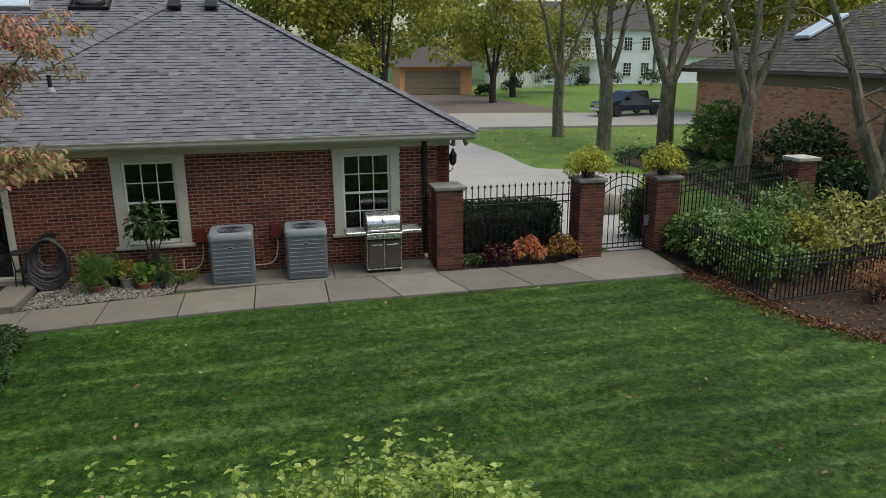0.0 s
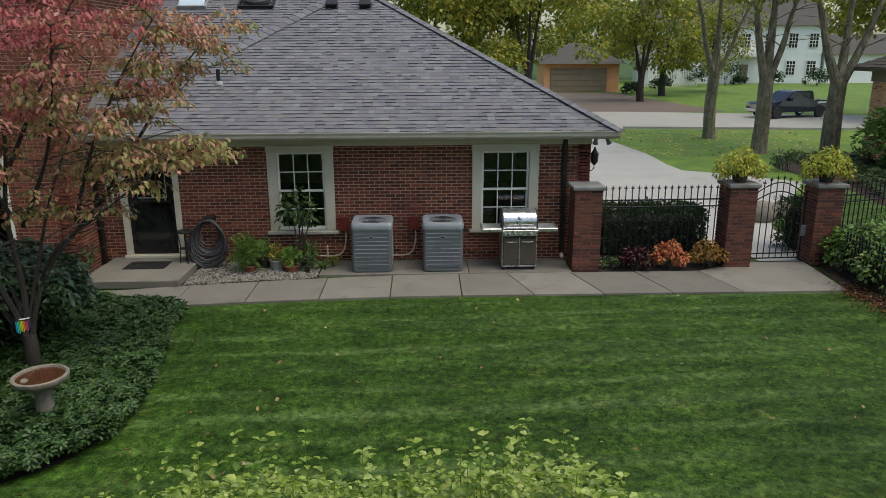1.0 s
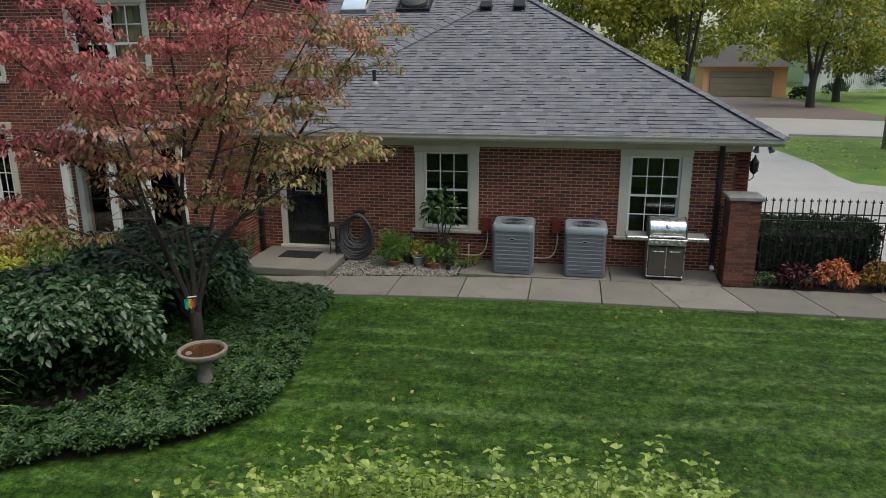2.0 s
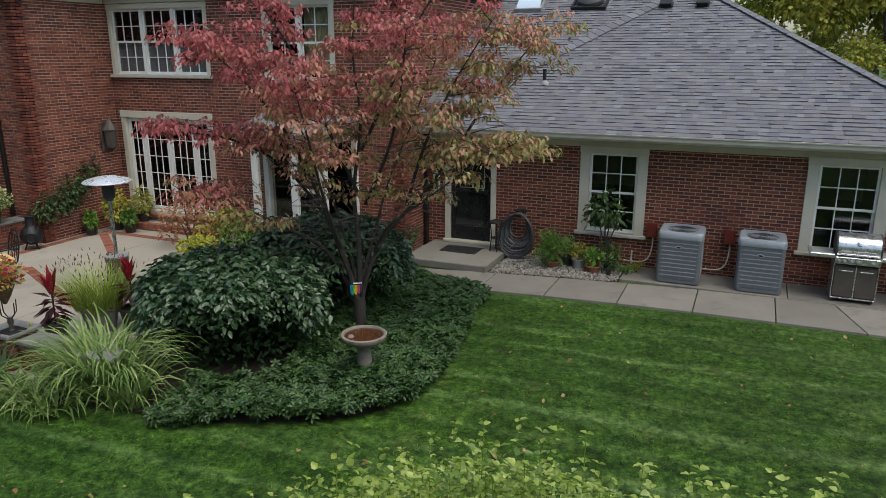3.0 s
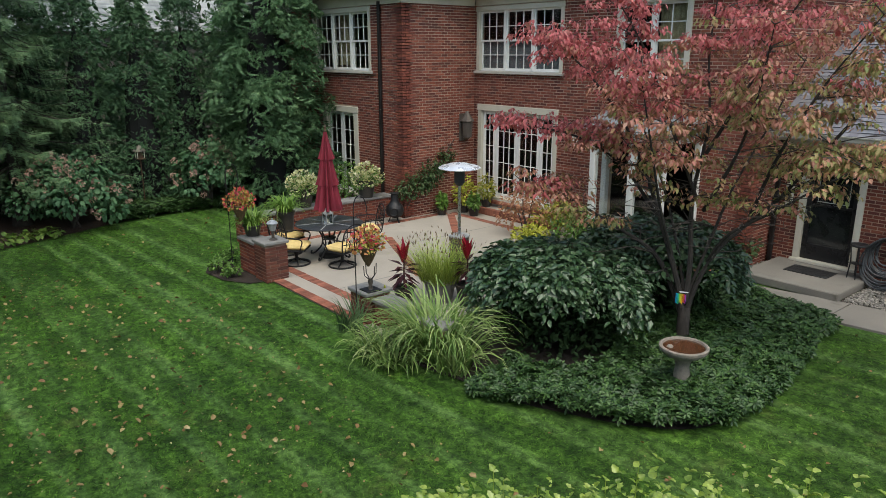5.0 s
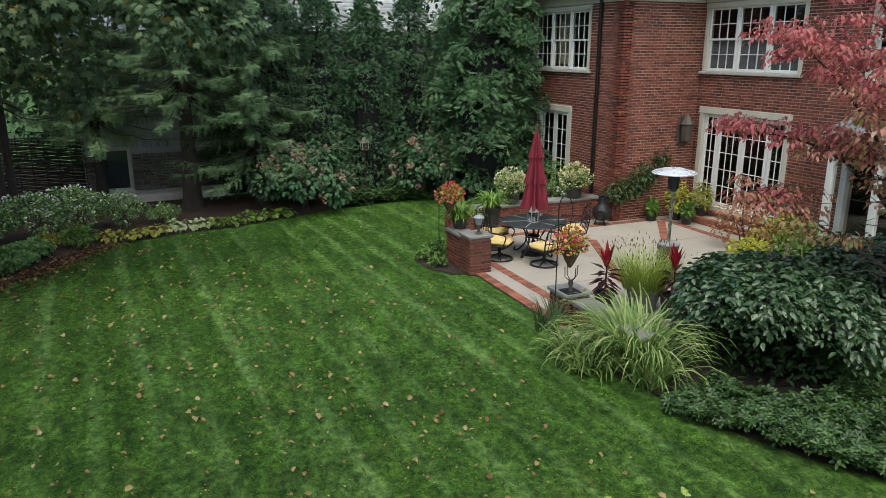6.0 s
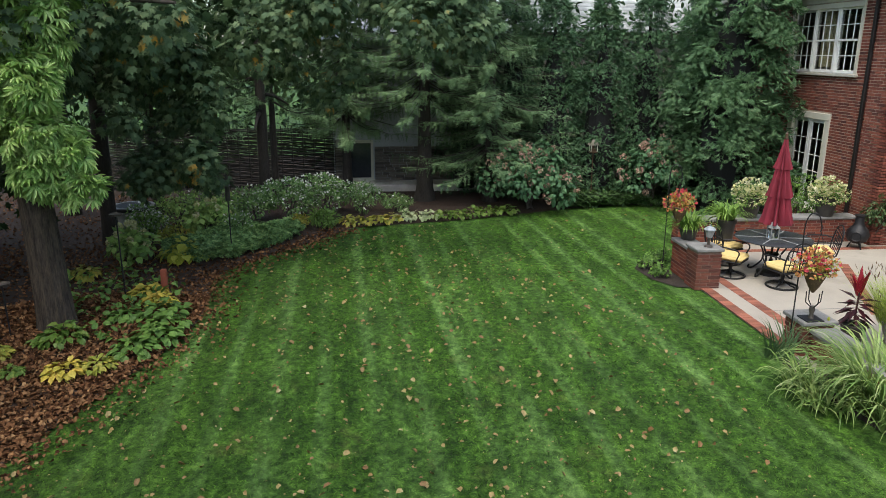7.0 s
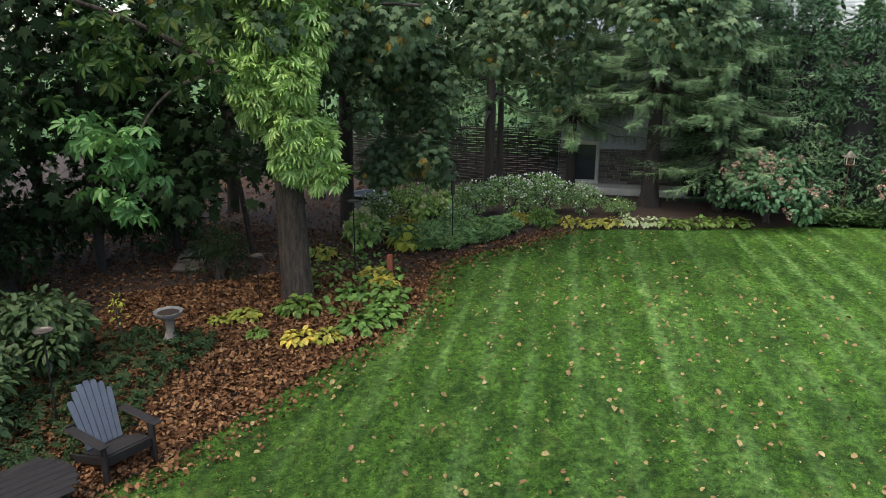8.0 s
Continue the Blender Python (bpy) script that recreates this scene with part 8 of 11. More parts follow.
# ---- foreground shrub tops below the camera ----
fs = thing("foreground_shrub", (0, 3.9, 0), label="lime green shrub tops close below the camera", category="shrub")
rq = random.Random(4)
lf_p, lf_d, lf_n = [], [], []
for i in range(900):
    a = rq.uniform(-0.42, 0.94)
    dd = rq.uniform(2.5, 3.8)
    x, y = -dd * math.sin(a), dd * math.cos(a)
    edge_ = min(1.0, (a + 0.44) / 0.2) * min(1.0, (0.98 - a) / 0.45)
    ht_ = 4.2 - dd * (0.725 - 0.06 * edge_ + 0.02 * math.sin(a * 11 + 1)) + (0.34 if i % 3 == 0 else 0.13) * edge_ * rq.random() ** 1.8 - 0.03
    base = Vector((x * 0.98, y * 0.98 - 3.9, -0.02))
    tip = Vector((x + rq.uniform(-.06, .06), y - 3.9 + rq.uniform(-.06, .06), ht_))
    if i % 4 == 0:
        part("stem", Geo().tube([base, (base + tip) / 2 + Vector((rq.uniform(-.04, .04), 0, 0)), tip], [0.006, 0.004, 0.0018], 5), L_NEAR, fs)
    k = rq.randint(10, 15)
    for j in range(k):
        b = tip + (base - tip).normalized() * (0.055 * (j // 2) * rq.uniform(0.8, 1.2))
        an = (j // 2) * 1.57 + (j % 2) * 3.14 + rq.uniform(-.4, .4)
        lf_p.append(b)
        lf_d.append((math.cos(an), math.sin(an), rq.uniform(-0.1, 0.8)))
        lf_n.append((-0.5 * math.cos(an) + rq.uniform(-.6, .6), -0.5 * math.sin(an) + rq.uniform(-.6, .6), 0.9))
for i in range(5200):   # leaves lower down inside the shrub
    a = rq.uniform(-0.40, 0.92)
    dd = rq.uniform(2.55, 3.75)
    lf_p.append(Vector((-dd * math.sin(a), dd * math.cos(a) - 3.9, rq.uniform(0.25, 4.15 - dd * 0.74))))
    an = rq.uniform(0, 6.28)
    lf_d.append((math.cos(an), math.sin(an), rq.uniform(-0.3, 0.6)))
    lf_n.append((-0.4 * math.cos(an), -0.4 * math.sin(an), 1.0))
n = len(lf_p)
NLEAF = fan([(0, 0, 0), (0.26, 0.10, 0.12), (0.42, 0.36, 0.20), (0.28, 0.60, 0.12), (0.22, 0.80, 0.08), (0, 1.0, -0.10), (-0.22, 0.80, 0.08), (-0.28, 0.60, 0.12), (-0.42, 0.36, 0.20), (-0.26, 0.10, 0.12)], (0, 0.48, -0.03))
part("foliage", scatter("foliage", NLEAF, np.array([tuple(q) for q in lf_p]), along(np.array(lf_d), np.array(lf_n)), rng.uniform(0.022, 0.046, n), L_NEAR), None, fs)
# ---- drive, road and the street beyond the fence ----
flat("driveway", [(3.4, 14.2), (5.9, 15.4), (6.9, 15.4), (6.9, 14.0), (8.0, 14.0), (8.6, 17.0), (12.5, 23.0), (10.4, 24.9), (9.4, 25.6), (9.3, 27), (9.45, 30), (9.0, 35), (8.6, 38.6), (11.2, 40.4), (3.5, 40.6), (3.4, 40.6)],
     0.0, M_DRIVE, "pale concrete driveway beside the garage", "driveway")
flat("road", [(-120, 48.5), (-120, 41.0), (8, 40.2), (26, 38.3), (120, 27), (120, 38), (34, 46), (14.0, 51.6)], 0.002, M_ROAD, "pale concrete residential street", "road")
single("kerb", Geo().add([(x, y, z) for x, y in ((11.2, 40.0), (26, 38.1), (120, 26.8)) for z in (-0.02, 0.12)] + [(x, y + 0.15, z) for x, y in ((11.2, 40.0), (26, 38.1), (120, 26.8)) for z in (-0.02, 0.12)],
                         [(0, 2, 3, 1), (2, 4, 5, 3), (1, 3, 9, 7), (3, 5, 11, 9), (6, 7, 9, 8), (8, 9, 11, 10)]), M_ROAD, "low concrete kerb along the street", "kerb", kind="structure")
M_ASPH = pm("brown_asphalt", (0.15, 0.115, 0.095), (0.11, 0.085, 0.07), 0.9, 0.6, 30, 0.2)
flat("neighbour_drive", [(10.5, 51.8), (21.5, 50.6), (19.9, 75.0), (13.4, 77.0)], 0.004, M_ASPH, "brown asphalt driveway across the street", "driveway")

# neighbour's garage across the street
gh = thing("neighbour_garage", (16.7, 76.6, 0), -2, "tan garage with a wide panelled door", "garage")
part("wall", Geo().box(-3.9, 3.9, 0.2, 7, 0, 2.9), M_TANBRICK, gh)
dr = part("garage_door", Geo().box(-3.3, 2.6, 0.05, 0.18, 0, 2.45), M_TAN, gh)
for k in range(4):
    part("door_panel", Geo().cbox(-3.28, 2.58, 0.0, 0.05, 0.04 + 0.6 * k, 0.58 + 0.6 * k, 0.02), M_TAN, dr)
g = Geo().add([(-4.5, -0.5, 2.9), (4.5, -0.5, 2.9), (4.5, 7.5, 2.9), (-4.5, 7.5, 2.9), (-1, 3.5, 5.0), (1, 3.5, 5.0)], [(0, 1, 5, 4), (1, 2, 5), (2, 3, 4, 5), (3, 0, 4), (0, 3, 2, 1)])
part("roof", g, M_BROOF, gh)

# white two-storey house
wh = thing("white_house", (40.5, 95, 0), -4, "white sided two-storey colonial house with many windows", "house")
part("wall", Geo().box(-11, 11, 0, 9, 0, 7.2), M_SIDING, wh)
for k in range(24):
    part("siding_board", Geo().box(-11.02, 11.02, -0.05, 0, 0.3 + 0.28 * k, 0.34 + 0.28 * k), M_SIDING, wh)
g = Geo().add([(-11.6, -0.6, 7.2), (11.6, -0.6, 7.2), (11.6, 9.6, 7.2), (-11.6, 9.6, 7.2), (-11.6, 4.5, 11.2), (11.6, 4.5, 11.2)], [(0, 1, 5, 4), (1, 2, 5), (2, 3, 4, 5), (3, 0, 4), (0, 3, 2, 1)])
part("roof", g, M_BROOF, wh)
for fx in (-9.3, -6.2, -2.9, 1.2, 4.2, 7.2, 9.8):
    for fz in (1.0, 4.4):
        if fz < 2 and fx == 1.2:
            continue
        wn = part("window", Geo().box(fx - 0.62, fx + 0.62, -0.12, -0.05, fz, fz + 1.9), M_WHITE, wh)
        # near-black pane paints the unlit room behind it
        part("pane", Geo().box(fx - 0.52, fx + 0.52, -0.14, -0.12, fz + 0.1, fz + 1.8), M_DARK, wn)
        for q in (-0.17, 0.17):
            part("muntin", Geo().box(fx + q - 0.03, fx + q + 0.03, -0.16, -0.14, fz + 0.1, fz + 1.8), M_WHITE, wn)
        for q in range(1, 4):
            part("muntin", Geo().box(fx - 0.52, fx + 0.52, -0.16, -0.14, fz + 0.1 + 0.42 * q, fz + 0.16 + 0.42 * q), M_WHITE, wn)
po = part("porch", Geo().box(-0.6, 3.2, -1.8, 0, 3.4, 3.9), M_WHITE, wh)
for fx in (-0.4, 3.0):
    part("column", Geo().lathe([(0.2, 0), (0.17, 0.2), (0.14, 3.3), (0.2, 3.4)], 12, Matrix.Translation((fx, -1.6, 0))), M_WHITE, po)
part("front_door", Geo().box(0.7, 1.8, -0.1, -0.05, 0.1, 2.4), M_TAN, wh)
an = thing("house_annex", (56.5, 94, 0), -4, "low grey-roofed annex beside the white house", "house")
part("wall", Geo().box(-4.5, 4.5, 0, 7, 0, 3.6), M_SIDING, an)
part("roof", Geo().add([(-5, -0.6, 3.6), (5, -0.6, 3.6), (5, 7.6, 3.6), (-5, 7.6, 3.6), (-5, 3.5, 6.2), (5, 3.5, 6.2)], [(0, 1, 5, 4), (1, 2, 5), (2, 3, 4, 5), (3, 0, 4), (0, 3, 2, 1)]), M_BROOF, an)
pf = thing("picket_fence", (27.5, 88, 0), -4, "white picket fence beside the white house", "picket fence", kind="structure")
pk_ = Geo().box(-0.06, 0.06, -0.02, 0.02, 0, 1.9).add([(-0.06, -0.02, 1.9), (0.06, -0.02, 1.9), (0.06, 0.02, 1.9), (-0.06, 0.02, 1.9), (0, 0, 2.05)], [(0, 1, 4), (1, 2, 4), (2, 3, 4), (3, 0, 4)]).mesh("picket", M_WHITE)
for i in range(36):
    part("picket", pk_, None, pf, m=pose(-1.5 + 0.2 * i, 0, 0))
part("rail", Geo().box(-1.6, 5.8, 0.02, 0.06, 0.5, 0.6).box(-1.6, 5.8, 0.02, 0.06, 1.4, 1.5), M_WHITE, pf)

# pickup truck at the far kerb
tr = thing("pickup_truck", (23.75, 46.6, 0), 16, "dark blue pickup truck parked at the kerb", "pickup truck")


def extrude(prof, y0, y1, tuck=0.0):
    g = Geo()
    k = len(prof)
    vs = [(x, y0 + (tuck if z > 1.05 else 0), z) for x, z in prof] + [(x, y1 - (tuck if z > 1.05 else 0), z) for x, z in prof]
    return g.add(vs, [(i, (i + 1) % k, k + (i + 1) % k, k + i) for i in range(k)] + [tuple(range(k))[::-1], tuple(range(k, 2 * k))])


body = extrude([(-2.85, 0.42), (-2.9, 0.75), (-2.85, 1.02), (-2.6, 1.12), (-1.35, 1.2), (-0.55, 1.80), (-0.3, 1.88), (1.05, 1.88), (1.2, 1.80), (1.38, 1.22), (2.85, 1.2), (2.9, 0.6), (2.85, 0.42), (2.25, 0.42), (2.15, 0.75), (1.85, 0.88), (1.55, 0.75), (1.45, 0.42), (-1.45, 0.42), (-1.55, 0.75), (-1.85, 0.88), (-2.15, 0.75), (-2.25, 0.42)], -0.97, 0.97, 0.12)
part("body", body, M_TRUCK, tr)
part("windshield", extrude([(-1.25, 1.25), (-0.55, 1.76), (-0.52, 1.74), (-1.2, 1.24)], -0.72, 0.72), M_CARGLASS, tr)
for a, b in (((-1.0, 1.28), (-0.05, 1.78)), ((0.02, 1.28), (1.0, 1.78))):
    part("side_window", Geo().add([(a[0] + 0.0, -0.862, a[1]), (b[0], -0.862, a[1]), (b[0] - 0.08, -0.86, b[1]), (a[0] + (0.55 if a[0] < -0.5 else 0.02), -0.86, b[1]),
                                   (a[0] + 0.0, -0.84, a[1]), (b[0], -0.84, a[1]), (b[0] - 0.08, -0.84, b[1]), (a[0] + (0.55 if a[0] < -0.5 else 0.02), -0.84, b[1])],
                                  [(0, 1, 2, 3), (4, 7, 6, 5), (0, 4, 5, 1), (1, 5, 6, 2), (2, 6, 7, 3), (3, 7, 4, 0)]), M_CARGLASS, tr)
for wx in (-1.85, 1.85):
    for wy in (-0.92, 0.92):
        wl = part("wheel", Geo().lathe([(0.26, -0.11), (0.36, -0.11), (0.40, -0.06), (0.40, 0.06), (0.36, 0.11), (0.26, 0.11)], 22, pose(wx, wy, 0.40, 90, 0, 0)), M_RUBBER, tr)
        part("rim", Geo().lathe([(0.08, -0.09), (0.25, -0.115), (0.27, -0.10), (0.25, 0.1)], 16, pose(wx, wy, 0.40, 90 if wy < 0 else -90, 0, 0)), M_ALUM, wl)
part("bumper", Geo().cbox(-2.98, -2.82, -0.95, 0.95, 0.45, 0.68, 0.03), M_CHROME, tr)
part("grille", Geo().cbox(-2.93, -2.85, -0.55, 0.55, 0.72, 0.98, 0.01), M_CHROME, tr)
for wy in (-0.78, 0.78):
    part("headlight", Geo().cbox(-2.92, -2.72, wy - 0.17, wy + 0.17, 0.78, 0.98, 0.03), M_CHROME, tr)
part("door_mirror", Geo().cbox(-0.95, -0.75, -1.15, -0.95, 1.22, 1.42, 0.03), M_TRUCK, tr)
tr.scale = (0.9, 0.9, 0.9)
part("rear_badge", Geo().cbox(1.6, 2.5, -0.985, -0.972, 0.98, 1.12, 0.004), M_WHITE, tr)

# brick house on the near side of the street
nb = thing("brick_house", (17.75, 28.5, 0), -90, "tan brick house with a brown hip roof", "house")
WL, WHt = 22.0, 3.35
part("wall", Geo().box(0, WL, 0.02, 9, 0, WHt), M_TANMORTAR, nb)
tvb = [(0, 0, 0), (BL, 0, 0), (BL, 0, BH), (0, 0, BH), (0.003, -0.009, 0.003), (BL - 0.003, -0.009, 0.003), (BL - 0.003, -0.009, BH - 0.003), (0.003, -0.009, BH - 0.003)]
tfb = [(4, 5, 6), (4, 6, 7), (0, 1, 5), (0, 5, 4), (1, 2, 6), (1, 6, 5), (2, 3, 7), (2, 7, 6), (3, 0, 4), (3, 4, 7)]
bp = [(u * (BL + JT) - 0.5 * (BL + JT) * (k % 2) + 0.11, 0.02, k * COURSE + 0.006) for k in range(int((WHt - 0.35) / COURSE)) for u in range(int(14.5 / (BL + JT)))]
me = scatter("bricks", (tvb, tfb), np.array(bp), np.repeat(np.eye(3)[None], len(bp), 0), np.ones(len(bp)), M_TANBRICK)
me.polygons.foreach_set("use_smooth", np.zeros(len(me.polygons), bool))
part("bricks", me, None, nb)["kind"] = "stuff"
part("frieze", Geo().cbox(-0.05, WL, -0.04, 0.02, WHt - 0.35, WHt + 0.05, 0.01), M_TAN, nb)
part("gutter", Geo().cbox(-0.5, WL, -0.62, -0.48, WHt + 0.05, WHt + 0.2, 0.03), M_BRONZE, nb)
part("soffit", Geo().box(-0.5, WL, -0.5, 0.0, WHt + 0.04, WHt + 0.08), M_TAN, nb)
g = Geo().add([(-0.5, -0.6, WHt + 0.18), (WL + 0.5, -0.6, WHt + 0.18), (WL + 0.5, 9.6, WHt + 0.18), (-0.5, 9.6, WHt + 0.18), (5.4, 4.5, WHt + 2.75), (WL - 5, 4.5, WHt + 2.75)], [(0, 1, 5, 4), (1, 2, 5), (2, 3, 4, 5), (3, 0, 4), (0, 3, 2, 1)])
part("roof", g, M_BROOF, nb)
pts2 = []
for j in range(24):
    yy = -0.6 + 5.1 * j / 24
    x = -0.5 + (yy + 0.6) * 1.16
    while x < 15:
        w = rr.uniform(0.5, 1.1)
        pts2.append((x, yy, WHt + 0.19 + (yy + 0.6) * 0.505, w))
        x += 0.3 * w
an2 = math.atan(0.505)
R2 = np.array([[1, 0, 0], [0, math.cos(an2), -math.sin(an2)], [0, math.sin(an2), math.cos(an2)]])
pa = np.array(pts2)
tv2 = [(0.002, 0, 0.022), (0.296, 0, 0.022), (0.296, 0.30, 0.006), (0.002, 0.30, 0.006), (0.002, 0, 0), (0.296, 0, 0)]
me = scatter("shingles", (tv2, tf), pa[:, :3], np.repeat(R2[None], len(pa), 0), np.stack([pa[:, 3], np.ones(len(pa)), np.ones(len(pa))], 1), M_BROOF)
me.polygons.foreach_set("use_smooth", np.zeros(len(me.polygons), bool))
part("shingles", me, None, nb)["kind"] = "stuff"
part("skylight_glass", Geo().cbox(-0.42, 0.42, -0.9, 0.9, 0, 0.14, 0.03, Matrix.Translation((4.3, 2.3, WHt + 1.70)) @ Matrix.Rotation(an2, 4, "X")), M_SKYL, nb, "pale skylight")
wn = part("window", Geo().box(12.2, 13.4, -0.02, 0.06, 0.9, 2.4), M_TAN, nb)
part("pane", Geo().box(12.3, 13.3, -0.03, -0.02, 1.0, 2.3), M_DARK, wn)

# shrubs along that house
for i, (x, y, rx, h, mt) in enumerate(((16.9, 25.6, 1.0, 2.7, L_GREEN), (16.1, 19.6, 1.6, 2.6, L_BOX), (15.0, 16.4, 1.3, 1.5, L_BOX), (16.9, 24.6, 0.8, 1.0, L_GREEN), (15.6, 17.0, 1.2, 1.3, L_GREEN))):
    bush_plant("foundation_shrub", "rounded dark green shrub against the tan brick house", "shrub", (x, y, 0), mound(rx, rx, h, 16, 60 + i, 0.2, 0.3), 3600, 0.14, mt, OVAL, 5, "foundation shrubs", hollow=0.7)
flat("east_bed", [(14.5, 29), (17.7, 29), (17.7, 15.5), (11.5, 14.9), (12.6, 18), (13.2, 21), (13.0, 26)], 0.004, M_MULCH, "leaf strewn mulch bed by the tan brick house", "bed")
p = poly_points([(14.5, 28.5), (17.4, 28.5), (17.4, 15.5), (12.3, 15.4), (13.2, 18), (13.6, 21)], 1500)
tagged(new("ivy", scatter("ivy", ROSETTE, np.stack([p[:, 0], p[:, 1], rng.uniform(0.05, 0.25, 1500)], 1), rot_from(dirs(1500, 1.5), rng.uniform(0, 6, 1500)), rng.uniform(0.12, 0.2, 1500), L_DARK)),
       "dark green ivy below the tan brick house", "ground cover", kind="stuff")


# ---- street trees ----
def street_tree(name, label, x, y, r0, h, forks, crown, count, size, mat, bark, leaf=OVAL, seed=1, lean=(0, 0), group="", splith=0.45):
    ob = thing(name, (x, y, 0), label=label, category="tree", group=group)
    rq_ = random.Random(seed)
    fork = Vector((lean[0] * splith, lean[1] * splith, h * splith))
    g = Geo()
    trunk_geo(g, [(0, 0, -0.1), tuple(fork * 0.5 + Vector((rq_.uniform(-.08, .08), rq_.uniform(-.08, .08), 0))), tuple(fork)], r0, r0 * 0.78, 12, 0.25, 0.12)
    part("trunk", g, bark, ob, smooth=True)
    for i, (dx, dy, hz, rr_) in enumerate(forks):
        g = Geo()
        e = Vector((dx, dy, hz))
        mid = fork.lerp(e, 0.45) + Vector((rq_.uniform(-.2, .2), rq_.uniform(-.2, .2), 0.2))
        pts, rs_ = trunk_geo(g, [tuple(fork - Vector((0, 0, 0.3))), tuple(fork.lerp(mid, 0.4) + Vector((dx, dy, 0)) * 0.06), tuple(mid), tuple(e)], r0 * rr_, 0.03, 9, 0, 0.1)
        lb = part("limb", g, bark, ob, smooth=True)
        for j in range(5, len(pts), 2):
            for s in range(2):
                a = rq_.uniform(0, 6.28)
                L = rq_.uniform(0.6, 1.8)
                b = pts[j]
                tg = Geo().tube([b, b + Vector((math.cos(a) * L * 0.5, math.sin(a) * L * 0.5, 0.25 * L)), b + Vector((math.cos(a) * L, math.sin(a) * L, 0.3 * L))], [0.03, 0.018, 0.008], 4)
                part("branch", tg, bark, lb)
    if count:
        cc = np.array([q[:3] for q in crown], float)
        part("crown", crown_leaves("crown", leaf, cc, [q[3] for q in crown], count, size, mat, 0.5, 0.3, 0.85, 0.5), None, ob)
    return ob


def cloud(cx, cy, cz, rx, ry, rz, n, r, seed):
    q = random.Random(seed)
    out = []
    for i in range(n):
        d = Vector((q.gauss(0, 1), q.gauss(0, 1), q.gauss(0, 1))).normalized() * q.random() ** 0.4
        out.append((cx + d.x * rx, cy + d.y * ry, cz + d.z * rz, r * q.uniform(0.6, 1.15)))
    return out


street_tree("street_tree", "tall grey-barked street tree on the front lawn", 14.2, 35.4, 0.31, 9, [(-2.6, 0, 9.5, 0.55), (0.3, 0.5, 11, 0.7), (2.8, 0.2, 8.5, 0.4)], cloud(0, 0, 9, 4.4, 4.4, 3.0, 20, 1.5, 1), 3600, 0.22, L_AUT, M_BARK2, seed=1, group="street trees", splith=0.36)
street_tree("street_tree", "forked grey street tree on the front lawn", 14.15, 29.9, 0.34, 9, [(-1.6, 0, 10, 0.6), (0.4, 0.6, 11, 0.7), (2.4, 0.1, 9.5, 0.5)], cloud(0, 0, 9, 4.2, 4.2, 2.8, 20, 1.4, 2), 3200, 0.2, L_AUT, M_BARK2, seed=2, group="street trees", splith=0.34)
street_tree("street_tree", "wide forked grey street tree near the tan house", 16.7, 29.0, 0.38, 9, [(-2.6, 0, 9.5, 0.6), (0.6, 0.6, 10, 0.6), (2.6, 0.0, 9.5, 0.55)], cloud(0, 0, 8.6, 4.2, 4.2, 2.7, 20, 1.3, 3), 3200, 0.2, L_AUT, M_BARK2, seed=3, group="street trees", splith=0.33)
street_tree("street_tree", "forked mossy tree beside the tan brick house", 14.5, 20.3, 0.26, 7, [(-1.9, 0.4, 7.5, 0.62), (0.1, 0.3, 8.5, 0.75), (1.6, -0.4, 8, 0.6)], cloud(0, 0, 7.2, 2.6, 2.6, 1.6, 10, 0.9, 4), 380, 0.14, L_AUT, M_BARK2, seed=4, group="street trees", splith=0.42)
street_tree("street_tree", "leaning forked tree beside the garden", 12.7, 12.9, 0.26, 7, [(-2.4, 0.5, 6.8, 0.75), (0.3, 0.2, 8, 0.75), (1.3, -0.3, 7.5, 0.6)], cloud(-1.2, 0.2, 5.4, 0.9, 0.9, 0.6, 8, 0.4, 5), 160, 0.10, L_AUT, M_BARK2, seed=5, group="street trees", splith=0.24)

